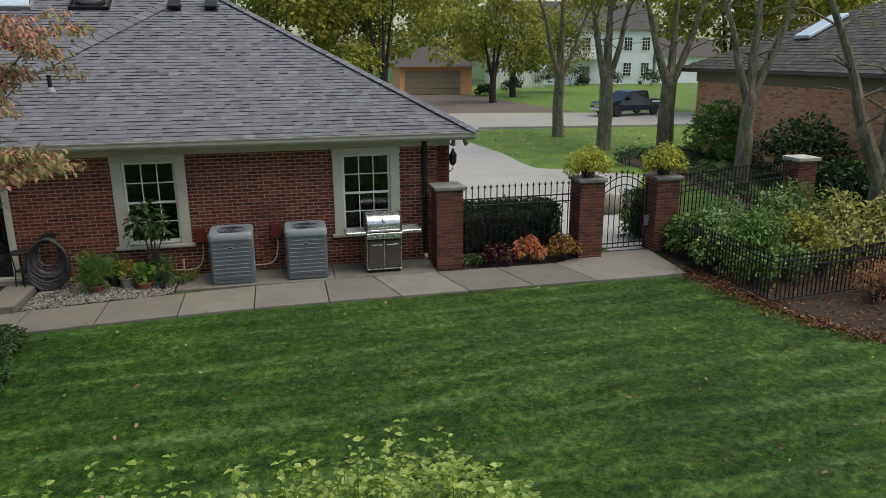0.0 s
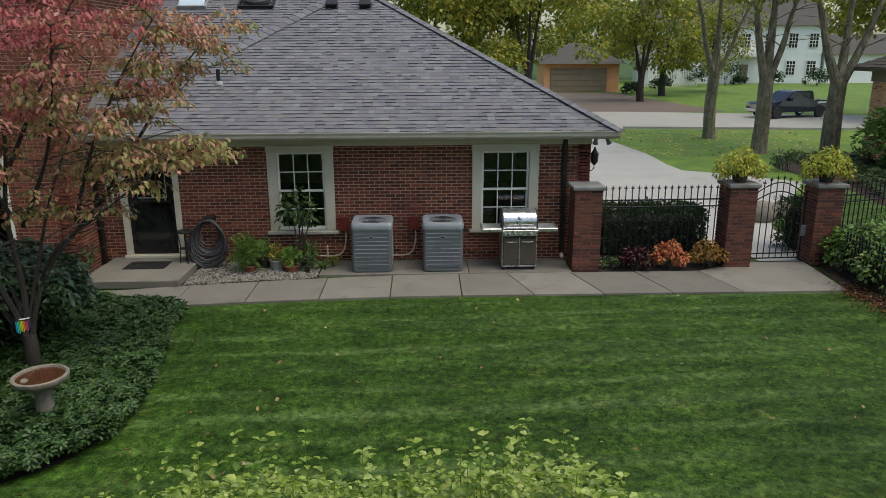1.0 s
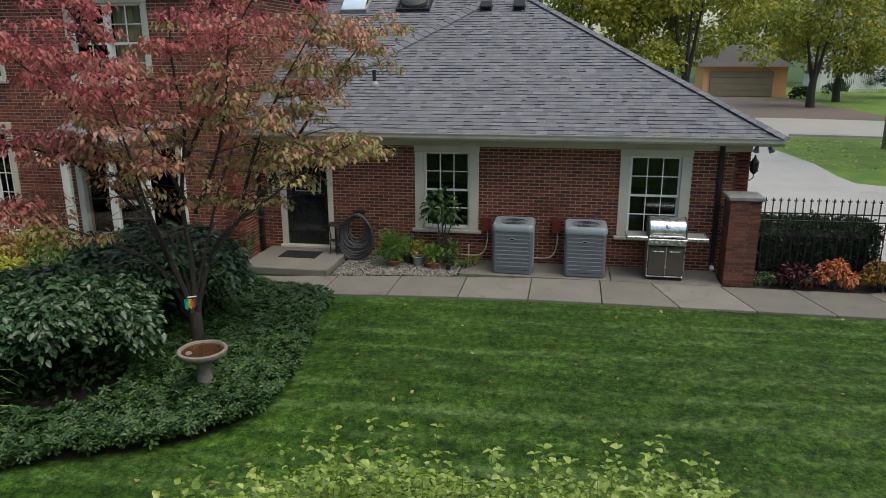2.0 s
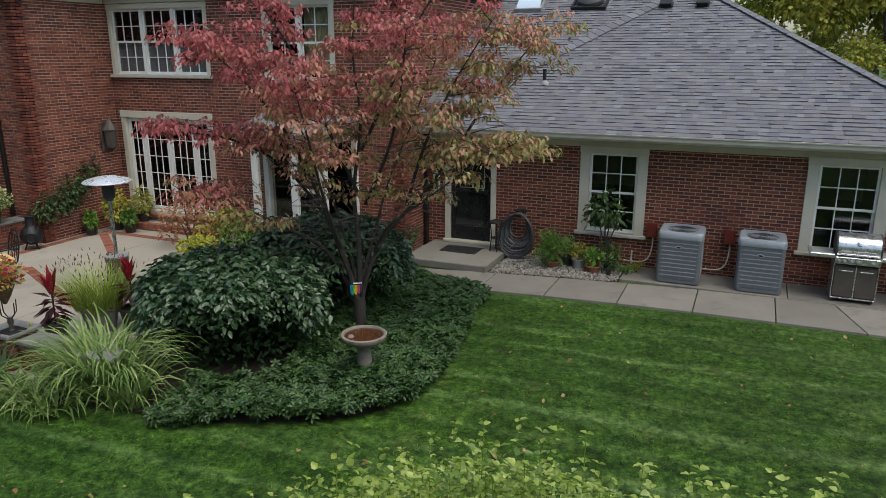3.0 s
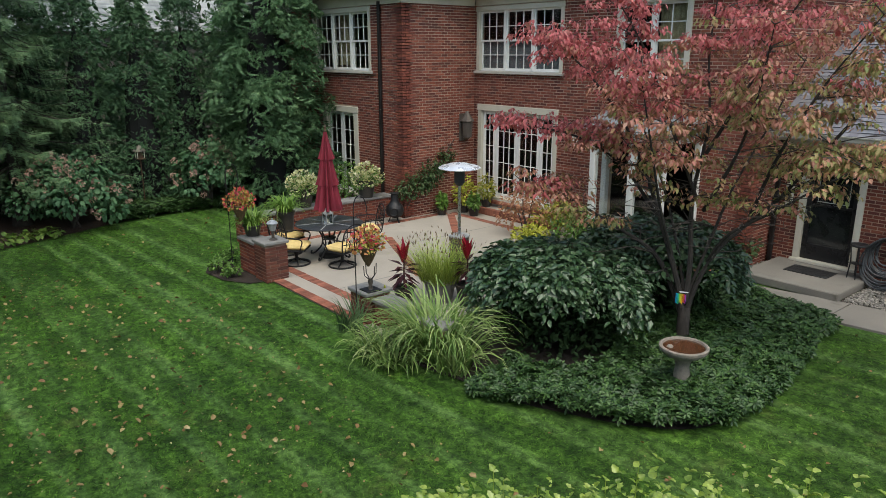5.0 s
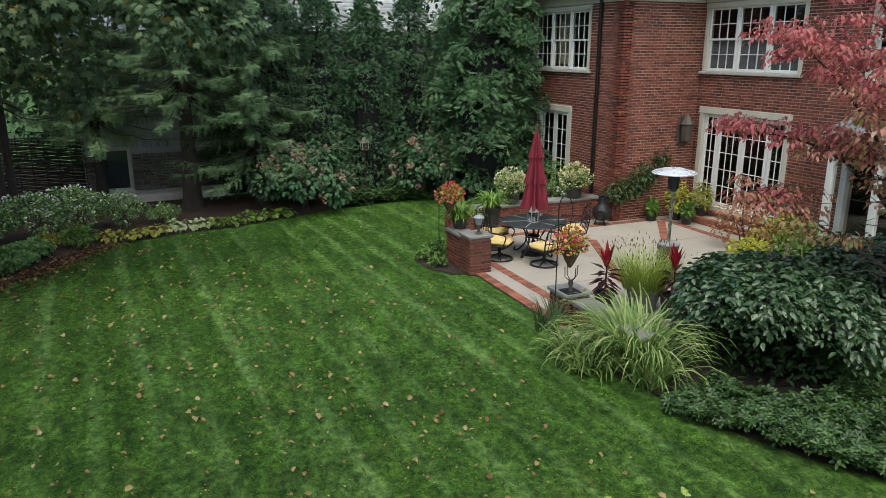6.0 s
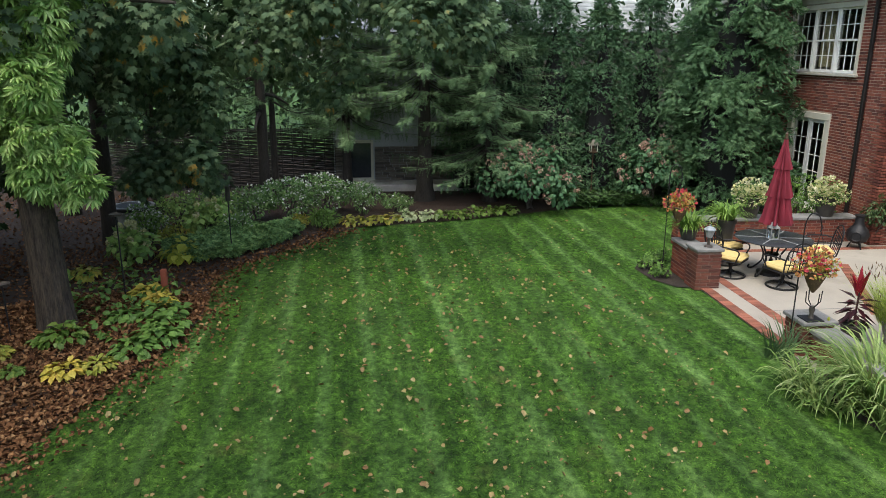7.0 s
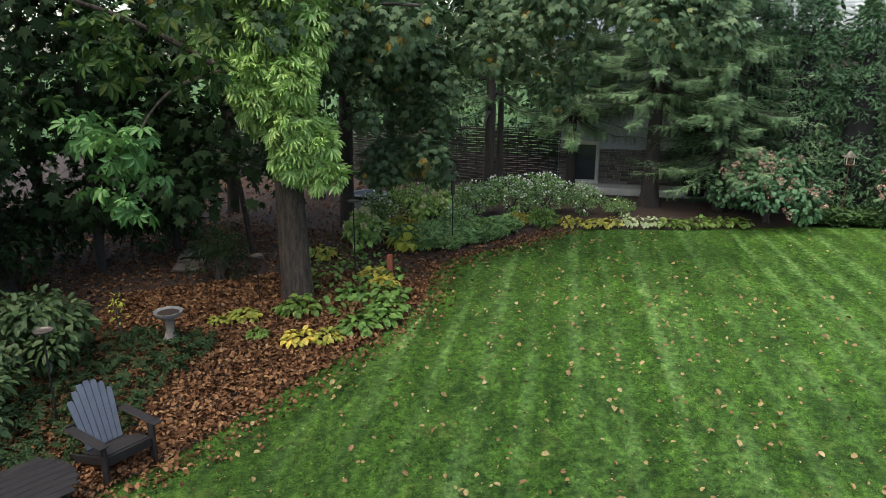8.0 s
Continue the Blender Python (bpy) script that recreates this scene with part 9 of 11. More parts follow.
# unseen tree, put there only for its crown's shade on the lawn
street_tree("garden_tree", "unseen tree added behind the camera to shade the lawn", -1.6, -6.6, 0.24, 9, [(-2.6, 3.2, 8.6, 0.6), (-0.6, 1.5, 9.5, 0.6), (1.2, 0.2, 9.0, 0.5)], cloud(-2.0, 3.6, 8.6, 3.0, 2.8, 1.2, 30, 0.9, 91), 5200, 0.26, L_DARK, M_BARKD, seed=91, splith=0.5)
for i, (x, y, h, rx, rz, n, cnt, s, lab) in enumerate((
        (7.5, 52, 12, 6.5, 5.0, 30, 9000, 0.36, "broad yellowing street tree beyond the garage"), (18.6, 62, 10, 4.6, 3.2, 22, 5200, 0.32, "yellow-green tree by the neighbour's drive"), (23.0, 69.8, 10, 5.0, 3.4, 20, 5200, 0.34, "small round street tree across the street"),
        (30.5, 76, 11, 4.5, 4.2, 20, 5200, 0.32, "green tree in front of the white house"), (0.5, 56, 13, 6.5, 5, 24, 6500, 0.40, "yellow street tree beyond the roof"),
        (27, 112, 20, 12, 9, 30, 5200, 0.7, "tall green tree behind the houses"), (12, 95, 18, 10, 8, 28, 5200, 0.65, "tall green tree behind the tan garage"), (52, 112, 20, 13, 9, 30, 5200, 0.7, "tall green tree beyond the tan brick house"), (35, 41, 12, 6, 5, 24, 5200, 0.4, "yellow-green tree behind the tan brick roof"), (31, 46, 13, 5, 5, 26, 6000, 0.40, "broad green tree between the far houses"),
        (47, 57, 14, 7, 6, 24, 4600, 0.45, "green tree down the street"))):
    street_tree("leafy_tree", lab, x, y, 0.35, h * 0.7, [(-1.5, 0, h * 0.8, 0.6), (1.2, 0.4, h * 0.85, 0.6), (0, -0.8, h * 0.8, 0.5)], cloud(0, 0, h - rz - 0.3, rx, rx, rz, n, 1.5 * h / 11, 20 + i), cnt, s, L_AUT, M_BARKD, seed=30 + i, group="street trees", splith=0.3)
for i, (x, y, r, h) in enumerate(((33, 88, 1.6, 2.6), (37.5, 90, 2.2, 3.8), (30, 90, 1.4, 2.2), (44, 91, 1.3, 2.0), (21.3, 74, 1.0, 1.2), (27, 82, 1.2, 1.6), (48, 88, 1.6, 2.2), (40, 91.5, 1.0, 1.4))):
    bush_plant("street_shrub", "rounded green shrub in front of the far houses", "shrub", (x, y, 0), mound(r, r, h, 10, 90 + i), 700, 0.26, L_BOX, OVAL, 3, "far shrubs")
bush_plant("boulder_shrub", "low dark shrub at the lawn edge", "shrub", (13.0, 25.2, 0), mound(0.7, 0.6, 0.8, 7, 5), 600, 0.09, L_DARK, OVAL, 3)
for i, (x, y, s) in enumerate(((8.6, 17.6, 0.55), (9.3, 18.0, 0.45), (8.2, 18.4, 0.4))):
    single("boulder", Geo().lathe([(0.3, -0.1), (0.48, 0.1), (0.45, 0.35), (0.25, 0.55), (0.0, 0.6)], 9, Matrix.Translation((x, y, 0)) @ Matrix.Scale(s * 1.6, 4), squash=0.75), M_BATH, "pale rounded boulder beside the drive", "boulder", "boulders", smooth=True)

# ---- fenced vegetable garden ----
flat("garden_bed", [(7.72, 12.2), (7.70, 11.6), (7.78, 10.7), (7.95, 9.95), (8.25, 9.1), (8.6, 8.2), (9.0, 6.5), (13.5, 6.5), (13.5, 14.3), (13.5, 17.0), (8.9, 17.0), (8.3, 14.0), (8.2, 13.6), (7.8, 13.4)], 0.004, M_MULCH, "leaf strewn mulch of the fenced garden", "bed")


def low_fence(a, b):
    ob = iron_fence("garden_fence", "low black iron fence round the vegetable garden", a, b, 0.80, 0.095, (0.78, 0.66, 0.10), False)
    return ob


low_fence((7.98, 12.95, 0), (8.0, 10.05, 0))
low_fence((8.0, 10.05, 0), (9.9, 10.25, 0))
low_fence((9.9, 10.25, 0), (12.0, 10.75, 0))
veg = [(8.45, 12.7, 1.25, 0.42, L_VEG), (9.1, 13.1, 1.35, 0.5, L_VEG), (8.25, 12.0, 1.0, 0.38, L_VEG), (8.95, 12.1, 1.2, 0.42, L_GREEN), (9.5, 12.3, 1.2, 0.45, L_VEG), (10.4, 13.2, 1.4, 0.5, L_VEG), (10.2, 12.2, 1.15, 0.5, L_YEL),
       (10.0, 11.3, 0.85, 0.4, L_YEL), (10.9, 11.6, 1.1, 0.5, L_SQUASH), (11.6, 12.7, 1.4, 0.5, L_SQUASH), (11.9, 11.5, 1.3, 0.55, L_SQUASH), (8.45, 11.1, 0.7, 0.34, L_GREEN), (9.2, 11.2, 0.75, 0.36, L_VEG), (11.2, 13.7, 1.5, 0.5, L_VEG), (8.3, 13.35, 0.9, 0.35, L_GREEN), (12.4, 12.3, 1.4, 0.5, L_SQUASH)]
for i, (x, y, h, r, mt) in enumerate(veg):
    bush_plant("vegetable_plant", ("tangled green tomato plant in the fenced garden", "yellowing squash plant in the fenced garden")[mt in (L_YEL, L_SQUASH)], "vegetable plant", (x, y, 0), mound(r * 1.25, r * 1.25, h * 1.15, 16, 130 + i, 0.1, 0.26), 1000 if y > 11.7 else 330, (0.11, 0.13, 0.10)[i % 3], mt, (LEAF, LANCE, OVAL)[i % 3], 9, "garden vegetables", 0.4, hollow=0.35, jitter=0.6)
for i, (x, y, h, r) in enumerate(((9.85, 9.75, 0.85, 0.45), (10.6, 9.95, 0.9, 0.55), (10.9, 9.3, 0.75, 0.55))):
    bush_plant("peach_shrub", "soft peach-coloured shrub beside the garden fence", "shrub", (x, y, 0), mound(r, r, h, 9, 160 + i), 900, 0.07, L_PINK, LANCE, 5, "peach shrubs", 0.2)
p = poly_points([(7.75, 12.2), (7.7, 11.4), (7.85, 10.7), (8.3, 10.0), (8.7, 9.3), (8.8, 8.2), (9.2, 6.6), (13, 6.6), (13, 13), (8.5, 13.3)], 6000)
EDGE = np.array([(q_.x, q_.y) for q_ in smooth_line([(7.72, 12.2, 0), (7.70, 11.6, 0), (7.78, 10.7, 0), (7.95, 9.95, 0), (8.25, 9.1, 0), (8.6, 8.2, 0), (9.0, 6.5, 0)], 8, False)])
p[:2200] = EDGE[rng.integers(0, len(EDGE), 2200)] + rng.normal(scale=0.17, size=(2200, 2))
tagged(new("garden_litter", scatter("garden_litter", LEAF, np.stack([p[:, 0], p[:, 1], rng.uniform(0.01, 0.04, 6000)], 1), rot_from(dirs(6000, 1.6), rng.uniform(0, 6.28, 6000)), rng.uniform(0.035, 0.075, 6000), L_LITTER)),
       "brown fallen leaves on the garden mulch", "leaf litter", kind="stuff")
bush_plant("burgundy_plant", "dark burgundy plant in the mulch", "plant", (10.2, 9.9, 0), mound(0.4, 0.3, 0.35, 6, 171), 360, 0.07, L_BURG, LEAF, 3)
# ---- west border ----
WB = [(-4.6, -5.0), (-5.6, -4.45), (-6.6, -4.1), (-7.6, -3.85), (-8.9, -3.45), (-10.4, -3.0), (-11.8, -2.95), (-13.2, -3.15), (-14.2, -2.85), (-15.3, -2.0), (-16.3, -1.25), (-17.2, -0.6), (-17.5, 0.6), (-17.8, 2.0), (-18.3, 3.5), (-18.9, 5.1), (-19.2, 6.6), (-19.1, 8.0), (-17.5, 8.6), (-16.0, 8.2), (-15.2, 8.0)]
WBS = [(q.x, q.y) for q in smooth_line([(a, b, 0) for a, b in WB], 4, False)]
flat("west_border", WBS + [(-15.3, 10.85), (-30, 10.85), (-30, -22), (-3.0, -22), (-3.0, -5.6)], 0.005, M_MULCH, "brown leaf litter under the border trees", "bed")

# leaf litter
LIT = [(-4.6, -5.0), (-5.6, -4.45), (-7.6, -3.82), (-8.9, -3.42), (-10.4, -2.96), (-12.3, -2.98), (-13.6, -3.1), (-15.5, -4.6), (-16, -9), (-14, -14), (-7, -12), (-4.0, -7)]
NEARLIT = [(-4.6, -5.0), (-5.6, -4.45), (-7.6, -3.82), (-8.9, -3.42), (-10.4, -2.96), (-12.3, -2.98), (-12.6, -5.5), (-10.5, -8.0), (-7, -7.5)]
edge_l = np.array(WBS)[rng.integers(0, 44, 3000)] + rng.normal(scale=0.27, size=(3000, 2))
FARLIT = [(-13.6, -3.6), (-22, -6.0), (-22, -16), (-12, -16), (-14, -9)]
p = np.concatenate([poly_points(NEARLIT, 26000), poly_points(LIT, 16000), poly_points(FARLIT, 6000), edge_l])
n = len(p)
tagged(new("leaf_litter", scatter("leaf_litter", CURL, np.stack([p[:, 0], p[:, 1], rng.uniform(0.008, 0.05, n)], 1), rot_from(dirs(n, 1.3), rng.uniform(0, 6.28, n)), rng.uniform(0.034, 0.082, n), L_LITTER)),
       "brown fallen leaves covering the border soil", "leaf litter", kind="stuff")

# mown grass blades and fallen leaves on the lawn
LAWN = [(7.4, 11.9), (0.5, 11.95), (-2.5, 11.75), (-4.1, 11.45), (-3.5, 9.0), (-3.35, 7.5), (-3.7, 6.6), (-5.0, 5.85), (-6.4, 5.2), (-8.8, 4.95), (-9.3, 5.75), (-11.8, 5.75), (-12.3, 5.1), (-13.4, 5.0), (-14.1, 5.6), (-15.0, 7.9), (-17.5, 8.4),
        (-19.0, 7.6), (-18.8, 5.2), (-17.6, 1.5), (-17.1, -0.5), (-15.2, -1.9), (-13.2, -3.0), (-10.4, -2.85), (-7.6, -3.7), (-4.8, -4.8), (-3, -5), (2, 1.5), (6, 5), (8.5, 8.2), (8.0, 10)]
n = 330000
p = poly_points(LAWN, n)
dist = np.hypot(p[:, 0], p[:, 1])
keep = rng.random(n) < np.clip(9.0 / dist, 0, 1)
p = p[keep & (dist > 4.2)]
n = len(p)
BL3 = ([(-0.09, 0, 0), (0.09, 0, 0), (0.0, 1.0, 0.22)], [(0, 1, 2)])
pos = np.stack([p[:, 0], p[:, 1], rng.uniform(0.0, 0.02, n)], 1)
tagged(new("lawn_grass", scatter("lawn_grass", BL3, pos, rot_from(np.stack([rng.normal(scale=0.3, size=n), rng.normal(scale=0.3, size=n), np.ones(n)], 1), rng.uniform(0, 6.28, n)), rng.uniform(0.03, 0.055, n), M_BLADE)),
       "short mown green lawn grass", "grass", kind="stuff")
pw = poly_points([(-17.5, 1.5), (-15.2, -1.9), (-10.4, -2.85), (-6, -4), (-3.5, -3), (-3.0, 4.5), (-6.5, 4.5), (-12, 4.5)], 1500)
pe = poly_points(LAWN, 620)
p = np.concatenate([pw, pe])
n = len(p)
sz = (0.018 + 0.058 * rng.random(n) ** 1.8) * np.where(p[:, 0] < -3, 1.25, 1.05)
tagged(new("fallen_leaves", scatter("fallen_leaves", CURL, np.stack([p[:, 0], p[:, 1], rng.uniform(0.03, 0.05, n)], 1), rot_from(dirs(n, 1.5), rng.uniform(0, 6.28, n)), sz, L_FALL)),
       "tan and brown fallen leaves scattered on the lawn", "fallen leaves", kind="stuff")
pb_ = poly_points(LAWN, 420)
tagged(new("lawn_petals", scatter("lawn_petals", OVAL, np.stack([pb_[:, 0], pb_[:, 1], np.full(420, 0.04)], 1), rot_from(dirs(420, 2.2), rng.uniform(0, 6.28, 420)), rng.uniform(0.015, 0.032, 420), L_FALL)),
       "tiny pale leaf scraps scattered on the lawn", "leaf scraps", kind="stuff")
pf_ = poly_points([(9.3, 29), (17, 28), (20, 38), (9.3, 38.5)], 420)
tagged(new("street_leaves", scatter("street_leaves", OVAL, np.stack([pf_[:, 0], pf_[:, 1], np.full(420, 0.02)], 1), rot_from(dirs(420, 2.2), rng.uniform(0, 6.28, 420)), rng.uniform(0.10, 0.19, 420), L_YFALL)),
       "pale fallen leaves on the front lawn", "fallen leaves", kind="stuff")


# ---- large trees of the border ----
def big_trunk(name, label, x, y, r, h, bark, lean=(0, 0), seed=1, limbs=()):
    ob = thing(name, (x, y, 0), label=label, category="tree")
    g = Geo()
    trunk_geo(g, [(0, 0, -0.1), (lean[0] * 0.3, lean[1] * 0.3, h * 0.3), (lean[0] * 0.7, lean[1] * 0.7, h * 0.65), (lean[0], lean[1], h)], r, r * 0.7, 48 if r > 0.2 else 16, 0.25, 0.12)
    # bark ridges
    for i, (vx, vy, vz) in enumerate(g.v):
        cxx, cyy = lean[0] * vz / h, lean[1] * vz / h
        a = math.atan2(vy - cyy, vx - cxx)
        k = 1 + 0.045 * math.sin(15 * a + 1.5 * noise.noise((a * 2, vz * 1.3, seed))) + 0.04 * noise.noise((a * 4, vz * 2, seed))
        g.v[i] = (cxx + (vx - cxx) * k, cyy + (vy - cyy) * k, vz)
    part("trunk", g, bark, ob, smooth=True)
    for lm in limbs:
        g = Geo()
        trunk_geo(g, lm, min(r * 0.45, 0.07), 0.02, 8, 0, 0.15)
        part("limb", g, bark, ob, smooth=True)
    return ob


def skirt(nm, ob, cs, rs_, count, size, mat, tmpl, droop=0.8, hollow=0.6, jitter=0.35, label="", flat_=1.0):
    part(nm, crown_leaves(nm, tmpl, cs, rs_, count, size, mat, droop, hollow, flat_, jitter), None, ob, label)


# buckeye-like tree with bright leaves round its trunk
bk = big_trunk("leafy_trunk_tree", "ridged grey trunk wrapped in bright green leaves", -11.02, -5.05, 0.25, 7.5, M_BARK, (0.1, -0.15), 3,
               [[(0.1, 0.1, 3.2), (0.9, -0.6, 3.9), (2.0, -1.4, 4.6), (3.2, -2.2, 5.0)], [(0.1, 0.1, 4.0), (-0.8, 0.6, 5.0), (-1.4, 1.4, 6.0)]])
cs, rs_ = [], []
q = random.Random(8)
for k in range(64):
    t = (k / 63) ** 0.8
    z = 2.25 + 4.6 * t
    a = q.uniform(0, 6.28)
    rad = q.uniform(0.1, 1.0) * (0.40 + 0.95 * min(t * 1.6, 1.0))
    cs.append((0.25 + 0.45 * rad * math.cos(a), 0.34 - 0.42 * min(t * 4, 1.0) + 1.12 * rad * math.sin(a), z))
    rs_.append(q.uniform(0.22, 0.42))
skirt("trunk_foliage", bk, cs, rs_, 7200, 0.225, L_BUCK, DRAPE, 0.75, 0.55, 0.6, "bright green compound leaves")
cs = [(3.3 + 0.5 * q.uniform(-1, 1), -0.85 + 0.62 * q.uniform(-1, 1), 2.82 + 0.5 * q.uniform(-1, 1)) for _ in range(18)]
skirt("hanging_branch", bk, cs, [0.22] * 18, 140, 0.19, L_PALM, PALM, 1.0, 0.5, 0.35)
part("limb", Geo().tube(smooth_line([(0.9, -0.6, 3.9), (2.0, -0.7, 3.7), (2.9, -0.6, 3.35), (3.4, -0.5, 2.9)], 5, False), np.linspace(0.03, 0.008, 16), 6), M_BARK, bk)
cs = [(2.4 + 0.9 * q.uniform(-1, 1), -1.0 + 1.4 * q.uniform(-1, 1), 4.4 + 0.6 * q.uniform(-1, 1)) for _ in range(22)]
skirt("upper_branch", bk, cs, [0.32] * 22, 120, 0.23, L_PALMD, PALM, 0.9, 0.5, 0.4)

# Norway maple hanging in front of the border
mp_ = big_trunk("norway_maple", "large maple with drooping dark leaves", -16.2, -6.0, 0.17, 8, M_BARKD, (0.3, 0.2), 5,
                [[(0.1, 0.1, 3.6), (2.2, 1.0, 4.6), (4.2, 2.0, 4.9), (6.0, 3.4, 4.8)], [(0.1, 0.1, 4.5), (1.2, 2.6, 5.4), (2.2, 5.4, 5.5), (2.9, 7.4, 5.1)], [(0.2, 0.1, 4.0), (2.8, 0.0, 4.6), (5.0, -0.4, 4.5)]])
cs, rs_ = [], []
for _ in range(74):
    t = q.random()
    u = q.random()
    cs.append(((1.5 + 4.2 * t if u < 0.5 else 0.3 + 2.6 * t) + q.uniform(-.5, .5), -1.2 + 9.2 * u + q.uniform(-.4, .4), (4.8 if u < 0.5 else 5.5) + q.uniform(-.9, .9) - 0.4 * t))
    rs_.append(q.uniform(0.45, 0.8))
for _ in range(30):   # the lowest hanging boughs
    t = q.random()
    cs.append((2.7 + q.uniform(-.7, .6), 2.2 + q.uniform(-1.1, 1.3) * (0.55 + 0.45 * t), 1.9 + 2.9 * t))
    rs_.append(q.uniform(0.3, 0.5))
for _ in range(8):
    cs.append((1.6 + q.uniform(-1.0, 1.0), 4.4 + q.uniform(-1.4, 1.4), 3.6 + q.uniform(-.4, 1.2)))
    rs_.append(q.uniform(0.35, 0.55))
for _ in range(9):
    cs.append((3.4 + q.uniform(-.8, .6), -1.9 + q.uniform(-.8, .8), q.uniform(0.9, 2.2)))
    rs_.append(q.uniform(0.3, 0.45))
kept_ = [k for k, c_ in enumerate(cs) if c_[2] < 5.2 or k % 3 == 0]
cs, rs_ = [cs[k] for k in kept_], [rs_[k] for k in kept_]
skirt("crown", mp_, cs, rs_, 19500, 0.128, L_MAPLE, MAPLE, 1.1, 0.35, 0.4)


# spruces with hanging twigs
def spruce(x, y, r, h, z0, spread, n, seed, lab, trunk_mat=None):
    ob = thing("spruce_tree", (x, y, 0), label=lab, category="spruce", group="border spruces")
    g = Geo()
    trunk_geo(g, [(0, 0, -0.1), (0.02, 0.0, h * 0.4), (0, 0, h)], r, 0.05, 12, 0.5, 0.08)
    part("trunk", g, trunk_mat or M_BARKD, ob, smooth=True)
    qq = random.Random(seed)
    P, D, N, S = [], [], [], []
    bg = Geo()
    for i in range(n):
        t = qq.random() ** 1.25
        z = z0 + (h - z0) * t
        a = qq.uniform(0, 6.28)
        L = spread * (1 - 0.72 * t) * qq.uniform(0.6, 1.15)
        sag = qq.uniform(0.5, 0.8)
        pts = [Vector((math.cos(a) * L * s, math.sin(a) * L * s, z + L * (-sag * s + 0.42 * s * s))) for s in (0, 0.35, 0.7, 1.0)]
        bg.tube(pts, [0.02, 0.014, 0.009, 0.004], 4)
        for s in np.linspace(0.22, 1.0, 11):
            b = Vector((math.cos(a) * L * s, math.sin(a) * L * s, z + L * (-sag * s + 0.42 * s * s)))
            for k in range(5):     # side twigs along the bough
                side = qq.uniform(-1.1, 1.1)
                P.append(tuple(b))
                D.append((math.cos(a + side), math.sin(a + side), qq.uniform(-0.5, 0.25)))
                N.append((0.3 * math.cos(a), 0.3 * math.sin(a), 1.0))
                u = qq.uniform(0.20, 0.40) * (1.15 - 0.4 * s)
                S.append((1.0 * u, u, u))
            for k in range(3):     # twigs that hang below it
                w_ = qq.uniform(-0.28, 0.28) * (1.2 - s)
                P.append((b.x - math.sin(a) * w_, b.y + math.cos(a) * w_, b.z))
                D.append((0.25 * math.cos(a) + qq.uniform(-.2, .2), 0.25 * math.sin(a) + qq.uniform(-.2, .2), -1.0))
                N.append((math.cos(a) + qq.uniform(-.6, .6), math.sin(a) + qq.uniform(-.6, .6), 0.2))
                u = qq.uniform(0.14, 0.32)
                S.append((0.75 * u, u, u))
    part("bough_growth", bg, M_BARKD, ob)
    part("needle_cover", scatter("needle_cover", NEEDLES, np.array(P), along(np.array(D), np.array(N)), np.array(S), L_SPRUCE), None, ob)
    return ob


spruce(-20.5, 1.35, 0.24, 9, 3.1, 2.7, 190, 1, "dark trunked Norway spruce with drooping boughs")
spruce(-20.2, 3.2, 0.18, 9, 1.5, 2.5, 230, 2, "green Norway spruce with hanging twigs")
spruce(-20.6, -2.9, 0.10, 9, 2.8, 2.0, 70, 3, "thin trunked spruce in the shady border")
spruce(-21.4, -0.9, 0.15, 9, 2.4, 2.2, 130, 4, "slender spruce beside the grey house")
spruce(-18.6, -5.6, 0.14, 9, 2.8, 2.0, 60, 5, "shaded spruce behind the maple")


# arborvitae: feathery boughs that leave dark gaps between them
def arborvitae(x, y, r, h, boughs, per, size, seed, lab, taper=0.04, mat=None):
    ob = thing("arborvitae", (x, y, 0), label=lab, category="evergreen", group="border evergreens")
    part("trunk", Geo().tube([(0, 0, 0), (0, 0, h * 0.9)], [0.12, 0.03], 8), M_BARKD, ob)
    # black cone painted in for the shade between the boughs
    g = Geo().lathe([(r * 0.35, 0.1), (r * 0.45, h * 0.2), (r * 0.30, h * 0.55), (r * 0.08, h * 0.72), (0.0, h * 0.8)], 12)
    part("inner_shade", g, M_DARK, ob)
    rs = np.random.default_rng(seed)
    t = np.sort(rs.random(boughs) ** 0.95)
    a = np.arange(boughs) * 2.399 + rs.normal(scale=0.5, size=boughs)
    L = np.interp(t, [0, 0.12, 0.3, 0.6, 0.85, 1], [0.85, 1.0, 1.0, 0.82, 0.45, taper]) * r * rs.uniform(0.72, 1.22, boughs)
    lift = rs.uniform(-0.15, 0.45, boughs)
    n = boughs * per
    i = np.repeat(np.arange(boughs), per)
    s = rs.random(n) ** 0.6
    fan_ = rs.normal(scale=0.42, size=n) * (0.4 + 0.6 * s)
    ang_ = a[i] + fan_ * 0.75 / np.maximum(L[i], 0.5)
    rad = L[i] * (0.35 + 0.65 * s)
    zz = t[i] * h + rad * lift[i] - 0.30 * rad * s ** 2 + rs.normal(scale=0.07, size=n)
    p_ = np.stack([rad * np.cos(ang_), rad * np.sin(ang_), np.maximum(zz, 0.08)], 1)
    da = ang_ + fan_ * 1.6 + rs.normal(scale=0.75, size=n)
    d = np.stack([np.cos(da), np.sin(da), lift[i] * 0.8 - 0.7 * s + rs.normal(scale=0.6, size=n)], 1)
    nr = np.stack([np.cos(ang_) * 0.55, np.sin(ang_) * 0.55, np.full(n, 0.8)], 1) + rs.normal(scale=0.45, size=(n, 3))
    part("spray_cover", scatter("spray_cover", FROND, p_, along(d, nr), size * rs.uniform(0.6, 1.25, n), mat or L_ARB), None, ob)
    return ob


